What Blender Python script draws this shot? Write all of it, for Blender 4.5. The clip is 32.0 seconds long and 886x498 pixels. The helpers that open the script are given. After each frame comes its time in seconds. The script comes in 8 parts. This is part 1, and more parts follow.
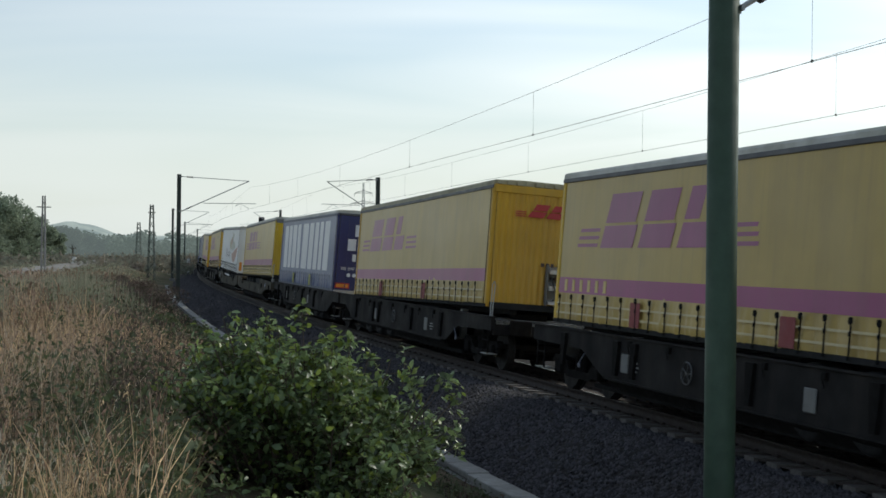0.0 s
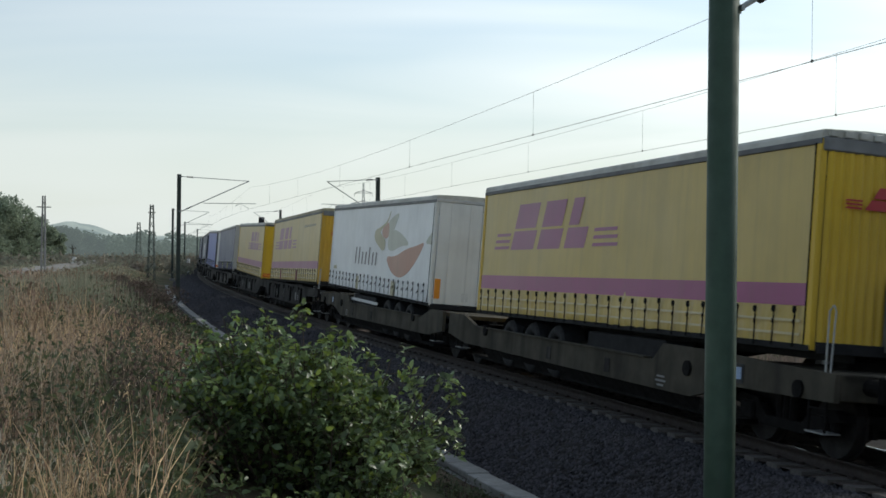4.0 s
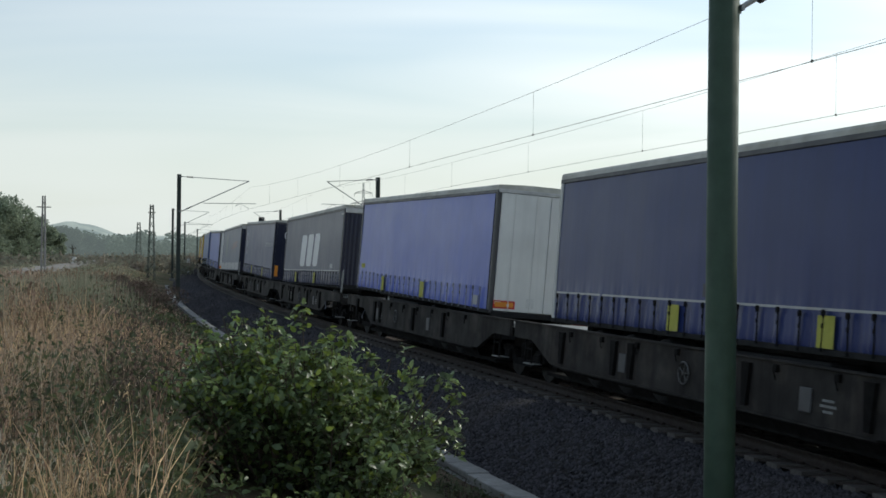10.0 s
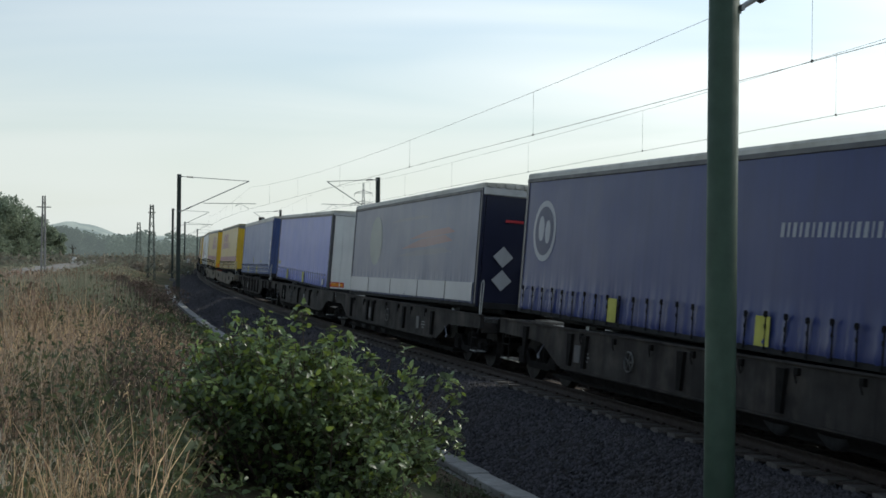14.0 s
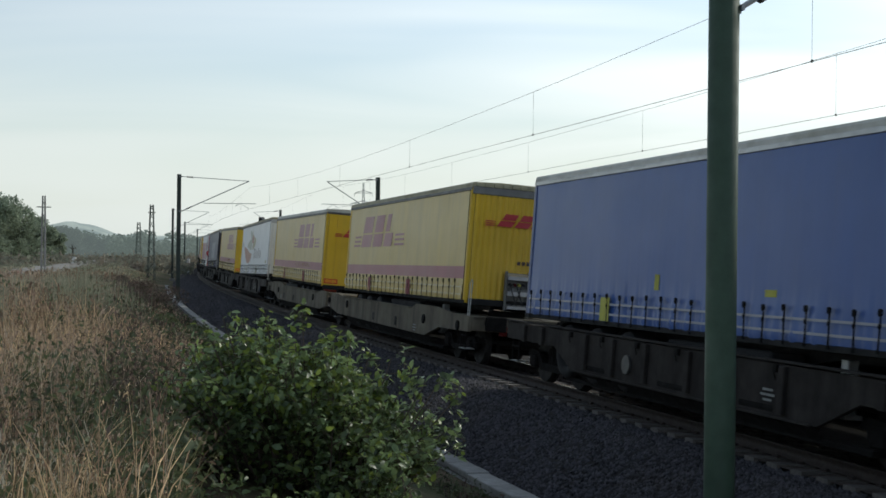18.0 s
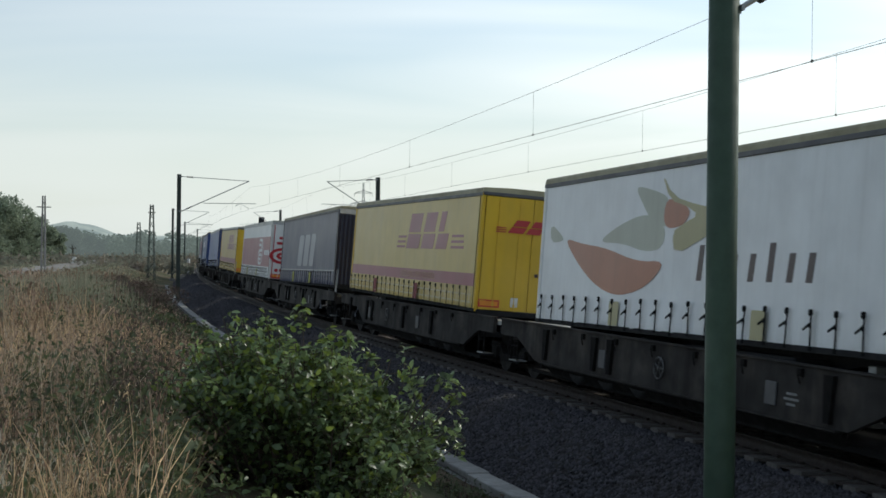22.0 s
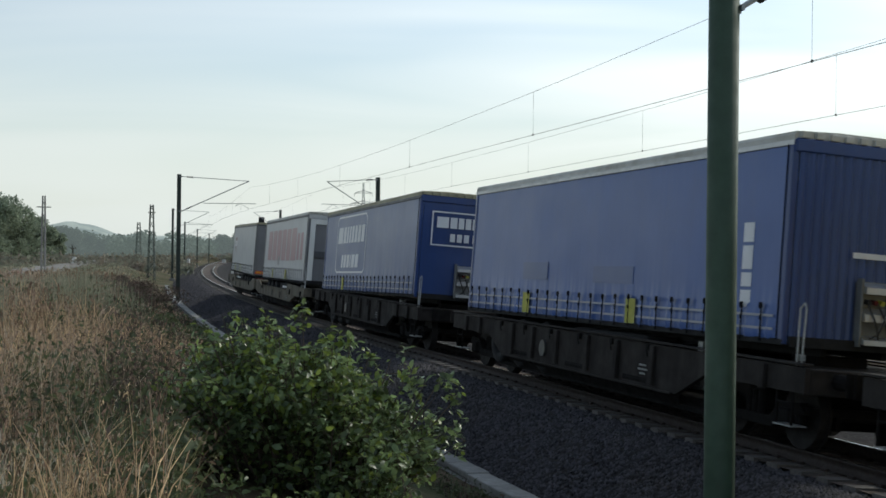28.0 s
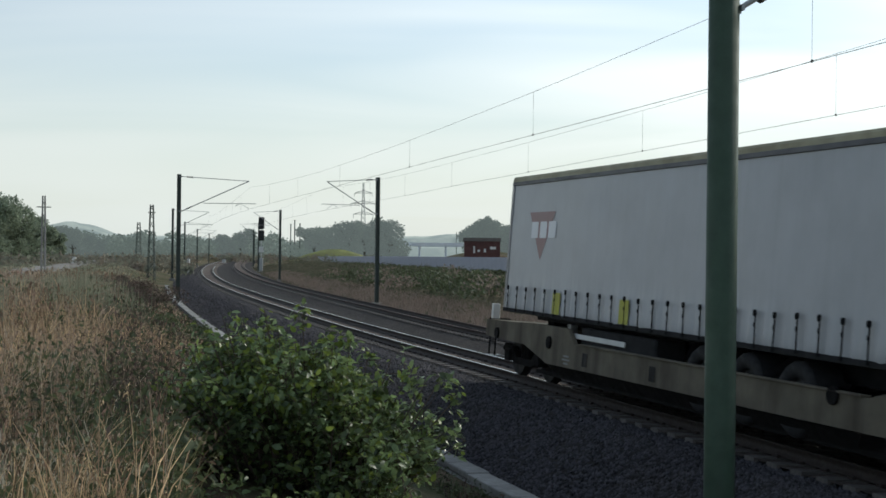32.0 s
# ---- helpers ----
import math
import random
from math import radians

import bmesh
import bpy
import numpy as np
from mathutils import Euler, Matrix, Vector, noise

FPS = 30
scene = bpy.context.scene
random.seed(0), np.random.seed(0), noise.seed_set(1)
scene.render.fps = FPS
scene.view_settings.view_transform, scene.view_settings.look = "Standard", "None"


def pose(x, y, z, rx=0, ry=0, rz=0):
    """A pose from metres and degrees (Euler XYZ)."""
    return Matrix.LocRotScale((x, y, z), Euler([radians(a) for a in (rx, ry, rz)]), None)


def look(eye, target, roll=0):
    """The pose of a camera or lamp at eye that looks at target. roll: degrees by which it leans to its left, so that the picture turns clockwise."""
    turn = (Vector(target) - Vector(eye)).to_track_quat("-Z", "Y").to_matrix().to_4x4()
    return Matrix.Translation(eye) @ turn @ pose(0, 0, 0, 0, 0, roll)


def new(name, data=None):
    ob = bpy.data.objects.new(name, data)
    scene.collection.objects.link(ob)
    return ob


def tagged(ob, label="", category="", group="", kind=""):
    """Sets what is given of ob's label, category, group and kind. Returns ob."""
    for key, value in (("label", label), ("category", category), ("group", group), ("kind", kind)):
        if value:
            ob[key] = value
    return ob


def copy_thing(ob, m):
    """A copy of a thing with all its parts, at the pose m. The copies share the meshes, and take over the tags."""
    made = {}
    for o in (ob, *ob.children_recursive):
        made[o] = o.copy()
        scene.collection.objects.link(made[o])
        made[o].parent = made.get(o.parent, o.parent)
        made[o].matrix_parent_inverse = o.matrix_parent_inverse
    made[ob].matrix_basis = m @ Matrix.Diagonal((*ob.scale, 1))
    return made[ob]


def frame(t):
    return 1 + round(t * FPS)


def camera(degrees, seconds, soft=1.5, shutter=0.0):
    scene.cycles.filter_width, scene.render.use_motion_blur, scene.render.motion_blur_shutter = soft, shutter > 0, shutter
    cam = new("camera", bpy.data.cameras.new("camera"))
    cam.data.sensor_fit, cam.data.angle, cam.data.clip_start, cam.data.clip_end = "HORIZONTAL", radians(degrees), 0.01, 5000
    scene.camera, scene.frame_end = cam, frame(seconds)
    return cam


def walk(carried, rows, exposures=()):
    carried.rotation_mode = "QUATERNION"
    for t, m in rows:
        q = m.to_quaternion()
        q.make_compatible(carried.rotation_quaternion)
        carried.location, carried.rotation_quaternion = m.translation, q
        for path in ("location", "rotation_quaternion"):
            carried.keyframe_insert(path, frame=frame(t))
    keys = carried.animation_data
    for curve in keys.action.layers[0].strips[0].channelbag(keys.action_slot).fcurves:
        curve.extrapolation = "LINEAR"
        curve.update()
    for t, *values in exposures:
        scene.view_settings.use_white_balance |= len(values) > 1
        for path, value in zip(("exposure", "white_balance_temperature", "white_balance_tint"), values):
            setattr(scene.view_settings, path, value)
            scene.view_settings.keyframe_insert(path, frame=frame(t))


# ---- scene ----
cam = camera(37.41, 32.0, soft=1.6, shutter=0.1)
EYE = Vector((0.0, 0.0, 2.678))
VIEW = look(EYE, EYE + Vector((0.0, 1.0, 0.00378)), 0.655)
walk(cam, [(0.0, VIEW), (32.0, VIEW)], exposures=[(0.0, 0.07, 6300, 3), (32.0, 0.07, 6300, 3)])

# ---- world and sun: thin bright overcast, sun behind the train to the right
SUN_ELEV, SUN_AZ = 36.0, 48.0      # degrees; azimuth clockwise from the view direction (+y)
world = bpy.data.worlds.new("hazy_sky")
scene.world = world
world.use_nodes = True


def world_nodes():
    nt = world.node_tree
    nt.nodes.clear()
    L = nt.links.new
    out = nt.nodes.new("ShaderNodeOutputWorld")
    bg = nt.nodes.new("ShaderNodeBackground")
    sky = nt.nodes.new("ShaderNodeTexSky")
    sky.sky_type, sky.sun_disc = "NISHITA", False
    sky.sun_elevation, sky.sun_rotation = radians(SUN_ELEV), radians(SUN_AZ)
    sky.air_density, sky.dust_density, sky.ozone_density = 1.0, 1.25, 1.3
    co = nt.nodes.new("ShaderNodeTexCoord")
    sep = nt.nodes.new("ShaderNodeSeparateXYZ")
    L(co.outputs["Generated"], sep.inputs[0])
    # thin cloud sheet seen in perspective: divide by the height
    up = nt.nodes.new("ShaderNodeMath"); up.operation = "MAXIMUM"
    L(sep.outputs["Z"], up.inputs[0]); up.inputs[1].default_value = 0.0
    add = nt.nodes.new("ShaderNodeMath"); add.operation = "ADD"
    L(up.outputs[0], add.inputs[0]); add.inputs[1].default_value = 0.12
    div = nt.nodes.new("ShaderNodeVectorMath"); div.operation = "DIVIDE"
    comb = nt.nodes.new("ShaderNodeCombineXYZ")
    for k in "XYZ":
        L(add.outputs[0], comb.inputs[k])
    L(co.outputs["Generated"], div.inputs[0]); L(comb.outputs[0], div.inputs[1])
    mp = nt.nodes.new("ShaderNodeMapping")
    mp.inputs["Scale"].default_value = (0.7, 1.15, 0.0)
    mp.inputs["Rotation"].default_value = (0, 0, radians(-14))
    L(div.outputs[0], mp.inputs[0])
    n = nt.nodes.new("ShaderNodeTexNoise")
    n.inputs["Scale"].default_value, n.inputs["Detail"].default_value = 0.75, 3.0
    n.inputs["Roughness"].default_value, n.inputs["Distortion"].default_value = 0.42, 0.9
    L(mp.outputs[0], n.inputs["Vector"])
    cr = nt.nodes.new("ShaderNodeMapRange")
    cr.inputs["From Min"].default_value, cr.inputs["From Max"].default_value = 0.32, 0.68
    cr.inputs["To Min"].default_value, cr.inputs["To Max"].default_value = 0.0, 0.92
    L(n.outputs["Fac"], cr.inputs["Value"])
    # the veil keeps the sky's own brightness, bleached and a little lifted
    veil = nt.nodes.new("ShaderNodeHueSaturation")
    veil.inputs["Saturation"].default_value, veil.inputs["Value"].default_value = 0.2, 1.23
    L(sky.outputs[0], veil.inputs["Color"])
    mix = nt.nodes.new("ShaderNodeMix"); mix.data_type = "RGBA"
    L(cr.outputs[0], mix.inputs[0])
    L(sky.outputs[0], mix.inputs[6]); L(veil.outputs[0], mix.inputs[7])
    # pale haze low over the land, all round
    hz = nt.nodes.new("ShaderNodeMapRange"); hz.interpolation_type = "SMOOTHSTEP"
    hz.inputs["From Min"].default_value, hz.inputs["From Max"].default_value = 0.0, 0.22
    hz.inputs["To Min"].default_value, hz.inputs["To Max"].default_value = 0.85, 0.0
    L(sep.outputs["Z"], hz.inputs["Value"])
    low = nt.nodes.new("ShaderNodeMix"); low.data_type = "RGBA"
    L(hz.outputs[0], low.inputs[0]); L(mix.outputs[2], low.inputs[6]); low.inputs[7].default_value = (6.55, 6.64, 6.42, 1)
    L(low.outputs[2], bg.inputs["Color"])
    bg.inputs["Strength"].default_value = 0.12
    L(bg.outputs[0], out.inputs["Surface"])


world_nodes()
sun_data = bpy.data.lights.new("sun", "SUN")
sun_data.energy, sun_data.angle, sun_data.color = 1.5, radians(12.0), (1.0, 0.93, 0.82)
sun = new("sun", sun_data)
sun.matrix_world = look((0, 0, 50), Vector((0, 0, 50)) - Vector((
    math.sin(radians(SUN_AZ)) * math.cos(radians(SUN_ELEV)), math.cos(radians(SUN_AZ)) * math.cos(radians(SUN_ELEV)), math.sin(radians(SUN_ELEV)))))

# ---- the line of the near track: curvature along its length, away from the camera
S_KNOT = [0, 20, 40, 60, 80, 110, 150, 200, 260, 340, 440]
K_KNOT = [-0.000564, -0.000529, 0.00145, 0.000788, 0.000502, 0.000901, 0.000626, 0.000233, 0.000288, 0.000164, 0.000182]
CANT = 0.0708                      # the outer rail stands higher
SS = np.arange(-470.0, 900.0, 0.5)


def line_of_track():
    k = np.interp(SS, S_KNOT, K_KNOT)
    i0 = int(np.searchsorted(SS, 0))
    acc = lambda f: np.concatenate([[0], np.cumsum((f[1:] + f[:-1]) / 2 * 0.5)])
    psi = acc(k)
    psi = psi - psi[i0] - 0.27905
    x, y = acc(np.sin(psi)), acc(np.cos(psi))
    return x - x[i0] + 10.998, y - y[i0], psi


TX, TY, TP = line_of_track()


def at(s):
    return np.array([np.interp(s, SS, TX), np.interp(s, SS, TY)]), float(np.interp(s, SS, TP))


def on_track(s, o, z, cant=True):
    """World place s metres along the near track, o metres to the camera's side of its axis, z above the rails."""
    if cant:
        o, z = o * math.cos(CANT) - z * math.sin(CANT), o * math.sin(CANT) + z * math.cos(CANT)
    (x, y), psi = at(s)
    return Vector((x - math.cos(psi) * o, y + math.sin(psi) * o, z))


def second(s):
    """Distance of the second track's axis from the first."""
    return -float(np.interp(s, [20, 50, 65, 90, 150, 400], [4.15, 4.2, 4.55, 4.85, 5.1, 5.1]))


def offset_of(x, y):
    """For arrays of places: s along the near track and o from it."""
    sx, sy, sp, ss = TX[::6], TY[::6], TP[::6], SS[::6]
    s_out, o_out = np.empty(len(x)), np.empty(len(x))
    for a in range(0, len(x), 4000):
        b = slice(a, a + 4000)
        i = np.argmin((x[b, None] - sx) ** 2 + (y[b, None] - sy) ** 2, 1)
        dx, dy = x[b] - sx[i], y[b] - sy[i]
        s_out[b] = ss[i] + dx * np.sin(sp[i]) + dy * np.cos(sp[i])
        o_out[b] = -dx * np.cos(sp[i]) + dy * np.sin(sp[i])
    return s_out, o_out


O_LAND = [-400, -60, -30, -16, -11, -8.2, -7.2, 3.6, 4.6, 5.4, 6.5, 8.2, 10.0, 14.0, 40.0, 120.0, 400.0]
Z_LAND = [0.6, 0.4, 0.25, 0.1, -0.45, -0.8, -0.95, -0.95, -0.75, -0.68, -0.3, 0.3, 0.75, 0.7, 0.4, 0.2, 0.0]


def land(x, y):
    x, y = np.atleast_1d(np.asarray(x, float)), np.atleast_1d(np.asarray(y, float))
    s, o = offset_of(x, y)
    z = np.interp(o, O_LAND, Z_LAND)
    bump = 0.09 * np.sin(x * 0.9 + 1.3 * np.sin(y * 0.31)) * np.sin(y * 0.7 + x * 0.2) + 0.05 * np.sin(x * 2.3 + y * 1.9)
    return z + bump * np.clip((np.abs(o + 1.5) - 6.5) / 3, 0, 1), s, o


# ---- mesh helpers
def bm_box(bm, x0, x1, y0, y1, z0, z1, bevel=0.0):
    vs = [bm.verts.new((x, y, z)) for x in (x0, x1) for y in (y0, y1) for z in (z0, z1)]
    fs = [bm.faces.new([vs[i] for i in f]) for f in ((0, 1, 3, 2), (4, 6, 7, 5), (0, 4, 5, 1), (2, 3, 7, 6), (0, 2, 6, 4), (1, 5, 7, 3))]
    if bevel:
        es = list({e for f in fs for e in f.edges})
        bmesh.ops.bevel(bm, geom=es, offset=bevel, segments=1, affect="EDGES")
    return bm


def bm_tube(bm, p0, p1, r, n=8, r1=None):
    p0, p1 = Vector(p0), Vector(p1)
    q = (p1 - p0).to_track_quat("Z", "Y")
    r1 = r if r1 is None else r1
    a = [bm.verts.new(p0 + q @ Vector((r * math.cos(2 * math.pi * i / n), r * math.sin(2 * math.pi * i / n), 0))) for i in range(n)]
    b = [bm.verts.new(p1 + q @ Vector((r1 * math.cos(2 * math.pi * i / n), r1 * math.sin(2 * math.pi * i / n), 0))) for i in range(n)]
    for i in range(n):
        bm.faces.new((a[i], a[(i + 1) % n], b[(i + 1) % n], b[i]))
    bm.faces.new(a[::-1]); bm.faces.new(b)
    return bm


def bm_prism(bm, pts, y0, y1):
    """A plate: outline pts in (x, z), from y0 to y1."""
    a = [bm.verts.new((x, y0, z)) for x, z in pts]
    b = [bm.verts.new((x, y1, z)) for x, z in pts]
    n = len(pts)
    for i in range(n):
        bm.faces.new((a[i], b[i], b[(i + 1) % n], a[(i + 1) % n]))
    bm.faces.new(a); bm.faces.new(b[::-1])
    bmesh.ops.recalc_face_normals(bm, faces=bm.faces[:])
    return bm


def bm_prism_x(bm, pts, x0, x1):
    """A plate: outline pts in (y, z), from x0 to x1."""
    a = [bm.verts.new((x0, y, z)) for y, z in pts]
    b = [bm.verts.new((x1, y, z)) for y, z in pts]
    n = len(pts)
    for i in range(n):
        bm.faces.new((a[i], b[i], b[(i + 1) % n], a[(i + 1) % n]))
    bm.faces.new(a); bm.faces.new(b[::-1])
    bmesh.ops.recalc_face_normals(bm, faces=bm.faces[:])
    return bm


def mesh_of(name, bm, mat, smooth=False):
    me = bpy.data.meshes.new(name)
    bm.to_mesh(me)
    bm.free()
    if mat:
        me.materials.append(mat)
    if smooth:
        me.polygons.foreach_set("use_smooth", [True] * len(me.polygons))
    return me


def mesh_np(name, verts, faces, mat, smooth=False):
    """A mesh from arrays: verts n x 3, faces m x k."""
    me = bpy.data.meshes.new(name)
    verts, faces = np.asarray(verts, np.float32), np.asarray(faces, np.int32)
    k = faces.shape[1]
    me.vertices.add(len(verts)); me.vertices.foreach_set("co", verts.ravel())
    me.loops.add(faces.size); me.loops.foreach_set("vertex_index", faces.ravel())
    me.polygons.add(len(faces)); me.polygons.foreach_set("loop_start", np.arange(0, faces.size, k, dtype=np.int32))
    me.polygons.foreach_set("loop_total", np.full(len(faces), k, np.int32))
    me.update(calc_edges=True)
    me.validate()
    if mat:
        me.materials.append(mat)
    if smooth:
        me.polygons.foreach_set("use_smooth", [True] * len(me.polygons))
    return me


def part(name, bm, mat, parent, label="", m=None, smooth=False):
    data = bm if isinstance(bm, bpy.types.Mesh) else mesh_of(name, bm, mat, smooth)
    ob = new(name, data)
    ob.parent = parent
    if m is not None:
        ob.matrix_basis = m
    return tagged(ob, label)


def thing(name, label, category, group="", kind="", m=None, data=None):
    ob = new(name, data)
    if m is not None:
        ob.matrix_basis = m
    return tagged(ob, label, category, group, kind)


def sweep(o_list, z_list, s_list, cant=True, closed=False, shift=None):
    """Vertices and faces of a section (o, z) carried along the track."""
    vs, fs = [], []
    n = len(o_list)
    for s in s_list:
        dx = shift(s) if shift else 0.0
        base = on_track(s, 0, 0, False)
        _, psi = at(s)
        for o, z in zip(o_list, z_list):
            if cant:
                o, z = o * math.cos(CANT) - z * math.sin(CANT), o * math.sin(CANT) + z * math.cos(CANT)
            vs.append((base.x - math.cos(psi) * (o + dx), base.y + math.sin(psi) * (o + dx), z))
    for i in range(len(s_list) - 1):
        for j in range(n if closed else n - 1):
            k = (j + 1) % n
            fs.append((i * n + j, i * n + k, (i + 1) * n + k, (i + 1) * n + j))
    return vs, fs

# ---- materials
def material(name, color, rough=0.7, metal=0.0, grain=0.12, scale=6.0, stains=0.0, stain_color=(0.05, 0.045, 0.04), stain_scale=0.8,
             bump=0.0, bump_scale=60.0, spec=0.5, coords="Object", island=0.0, streak=False, second_color=None, split=(0.45, 0.6), transl=0.0, perob=0.0, rvar=0.12):
    m = bpy.data.materials.new(name)
    m.use_nodes = True
    nt = m.node_tree
    L = nt.links.new
    b = nt.nodes["Principled BSDF"]
    co = nt.nodes.new("ShaderNodeTexCoord")
    src = co.outputs[coords]

    def noise_tex(sc, detail=4.0, vec=src, rg=0.55):
        n = nt.nodes.new("ShaderNodeTexNoise")
        n.inputs["Scale"].default_value, n.inputs["Detail"].default_value, n.inputs["Roughness"].default_value = sc, detail, rg
        L(vec, n.inputs["Vector"])
        return n.outputs["Fac"]

    def ramp(v, a, c, lo=0.0, hi=1.0):
        r = nt.nodes.new("ShaderNodeMapRange")
        r.inputs["From Min"].default_value, r.inputs["From Max"].default_value = a, c
        r.inputs["To Min"].default_value, r.inputs["To Max"].default_value = lo, hi
        L(v, r.inputs["Value"])
        return r.outputs[0]

    def mixed(fac, a, c, mode="MIX"):
        x = nt.nodes.new("ShaderNodeMix")
        x.data_type, x.blend_type = "RGBA", mode
        for sock, v in ((0, fac), (6, a), (7, c)):
            if isinstance(v, (int, float)):
                x.inputs[sock].default_value = v
            elif isinstance(v, tuple):
                x.inputs[sock].default_value = (*v[:3], 1)
            else:
                L(v, x.inputs[sock])
        return x.outputs[2]

    col = tuple(color)
    if second_color:
        col = mixed(ramp(noise_tex(stain_scale * 1.7, 3.0), *split), col, tuple(second_color))
    if island or perob:
        if island:
            g = nt.nodes.new("ShaderNodeNewGeometry"); rnd = g.outputs["Random Per Island"]
        else:
            g = nt.nodes.new("ShaderNodeObjectInfo"); rnd = g.outputs["Random"]
        a = island or perob
        v = ramp(rnd, 0, 1, 1 - a, 1 + a)
        comb = nt.nodes.new("ShaderNodeCombineXYZ")
        for k in "XYZ":
            L(v, comb.inputs[k])
        col = mixed(1.0, col, comb.outputs[0], "MULTIPLY")
    if grain:
        v = ramp(noise_tex(scale, 6.0), 0.3, 0.7, 1 - grain, 1 + grain)
        comb = nt.nodes.new("ShaderNodeCombineXYZ")
        for k in "XYZ":
            L(v, comb.inputs[k])
        col = mixed(1.0, col, comb.outputs[0], "MULTIPLY")
    if stains:
        vec = src
        if streak:
            mp = nt.nodes.new("ShaderNodeMapping")
            mp.inputs["Scale"].default_value = (2.2, 2.2, 0.22)
            L(src, mp.inputs[0]); vec = mp.outputs[0]
        f = ramp(noise_tex(stain_scale, 5.0, vec, 0.62), 0.47, 0.72, 0.0, stains)
        col = mixed(f, col, tuple(stain_color))
    if isinstance(col, tuple):
        b.inputs["Base Color"].default_value = (*col, 1)
    else:
        L(col, b.inputs["Base Color"])
    b.inputs["Metallic"].default_value = metal
    b.inputs["Specular IOR Level"].default_value = spec
    L(ramp(noise_tex(scale * 0.6, 4.0), 0.3, 0.7, max(0.04, rough - rvar), min(1, rough + rvar)), b.inputs["Roughness"])
    if bump:
        bp = nt.nodes.new("ShaderNodeBump")
        bp.inputs["Strength"].default_value, bp.inputs["Distance"].default_value = 1.0, bump
        L(noise_tex(bump_scale, 5.0), bp.inputs["Height"])
        L(bp.outputs[0], b.inputs["Normal"])
    if transl:
        t = nt.nodes.new("ShaderNodeBsdfTranslucent")
        if isinstance(col, tuple):
            t.inputs["Color"].default_value = (*col, 1)
        else:
            L(col, t.inputs["Color"])
        ms = nt.nodes.new("ShaderNodeMixShader")
        ms.inputs[0].default_value = transl
        L(b.outputs[0], ms.inputs[1]); L(t.outputs[0], ms.inputs[2])
        L(ms.outputs[0], nt.nodes["Material Output"].inputs["Surface"])
    return m


def vinyl(name, color, dirt=0.28, dirt_color=(0.16, 0.13, 0.10), rough=0.36, spec=0.42):
    """Coated tarpaulin: sun-faded in broad patches, rain streaks from the top, dust along the hem, a glossy skin."""
    m = material(name, color, rough=rough, grain=0.07, scale=1.3, stains=dirt * 0.7, stain_color=dirt_color, stain_scale=0.55, streak=True, bump=0.0009, bump_scale=2.6, spec=spec, rvar=0.05)
    nt = m.node_tree
    L = nt.links.new
    b = nt.nodes["Principled BSDF"]
    src = b.inputs["Base Color"].links[0].from_socket
    co = nt.nodes.new("ShaderNodeTexCoord")
    mp = nt.nodes.new("ShaderNodeMapping")
    mp.inputs["Scale"].default_value = (7.0, 7.0, 0.35)
    L(co.outputs["Object"], mp.inputs[0])
    n1 = nt.nodes.new("ShaderNodeTexNoise"); n1.inputs["Scale"].default_value, n1.inputs["Detail"].default_value = 1.0, 3.0
    L(mp.outputs[0], n1.inputs["Vector"])
    r1 = nt.nodes.new("ShaderNodeMapRange")
    r1.inputs["From Min"].default_value, r1.inputs["From Max"].default_value, r1.inputs["To Max"].default_value = 0.52, 0.75, dirt * 0.9
    L(n1.outputs["Fac"], r1.inputs["Value"])
    n2 = nt.nodes.new("ShaderNodeTexNoise"); n2.inputs["Scale"].default_value, n2.inputs["Detail"].default_value = 0.33, 2.0
    L(co.outputs["Object"], n2.inputs["Vector"])
    r2 = nt.nodes.new("ShaderNodeMapRange")
    r2.inputs["From Min"].default_value, r2.inputs["From Max"].default_value, r2.inputs["To Max"].default_value = 0.45, 0.7, 0.16
    L(n2.outputs["Fac"], r2.inputs["Value"])
    pale = nt.nodes.new("ShaderNodeMix"); pale.data_type = "RGBA"
    L(r2.outputs[0], pale.inputs[0]); L(src, pale.inputs[6])
    g = sum(color) / 3
    pale.inputs[7].default_value = (*[c * 0.6 + g * 0.55 + 0.02 for c in color], 1)
    run = nt.nodes.new("ShaderNodeMix"); run.data_type = "RGBA"
    L(r1.outputs[0], run.inputs[0]); L(pale.outputs[2], run.inputs[6]); run.inputs[7].default_value = (*[c * 0.5 + d * 0.35 for c, d in zip(color, dirt_color)], 1)
    L(run.outputs[2], b.inputs["Base Color"])
    b.inputs["Sheen Weight"].default_value, b.inputs["Sheen Roughness"].default_value = 0.30, 0.35
    b.inputs["Sheen Tint"].default_value = (0.85, 0.83, 0.78, 1)
    return m


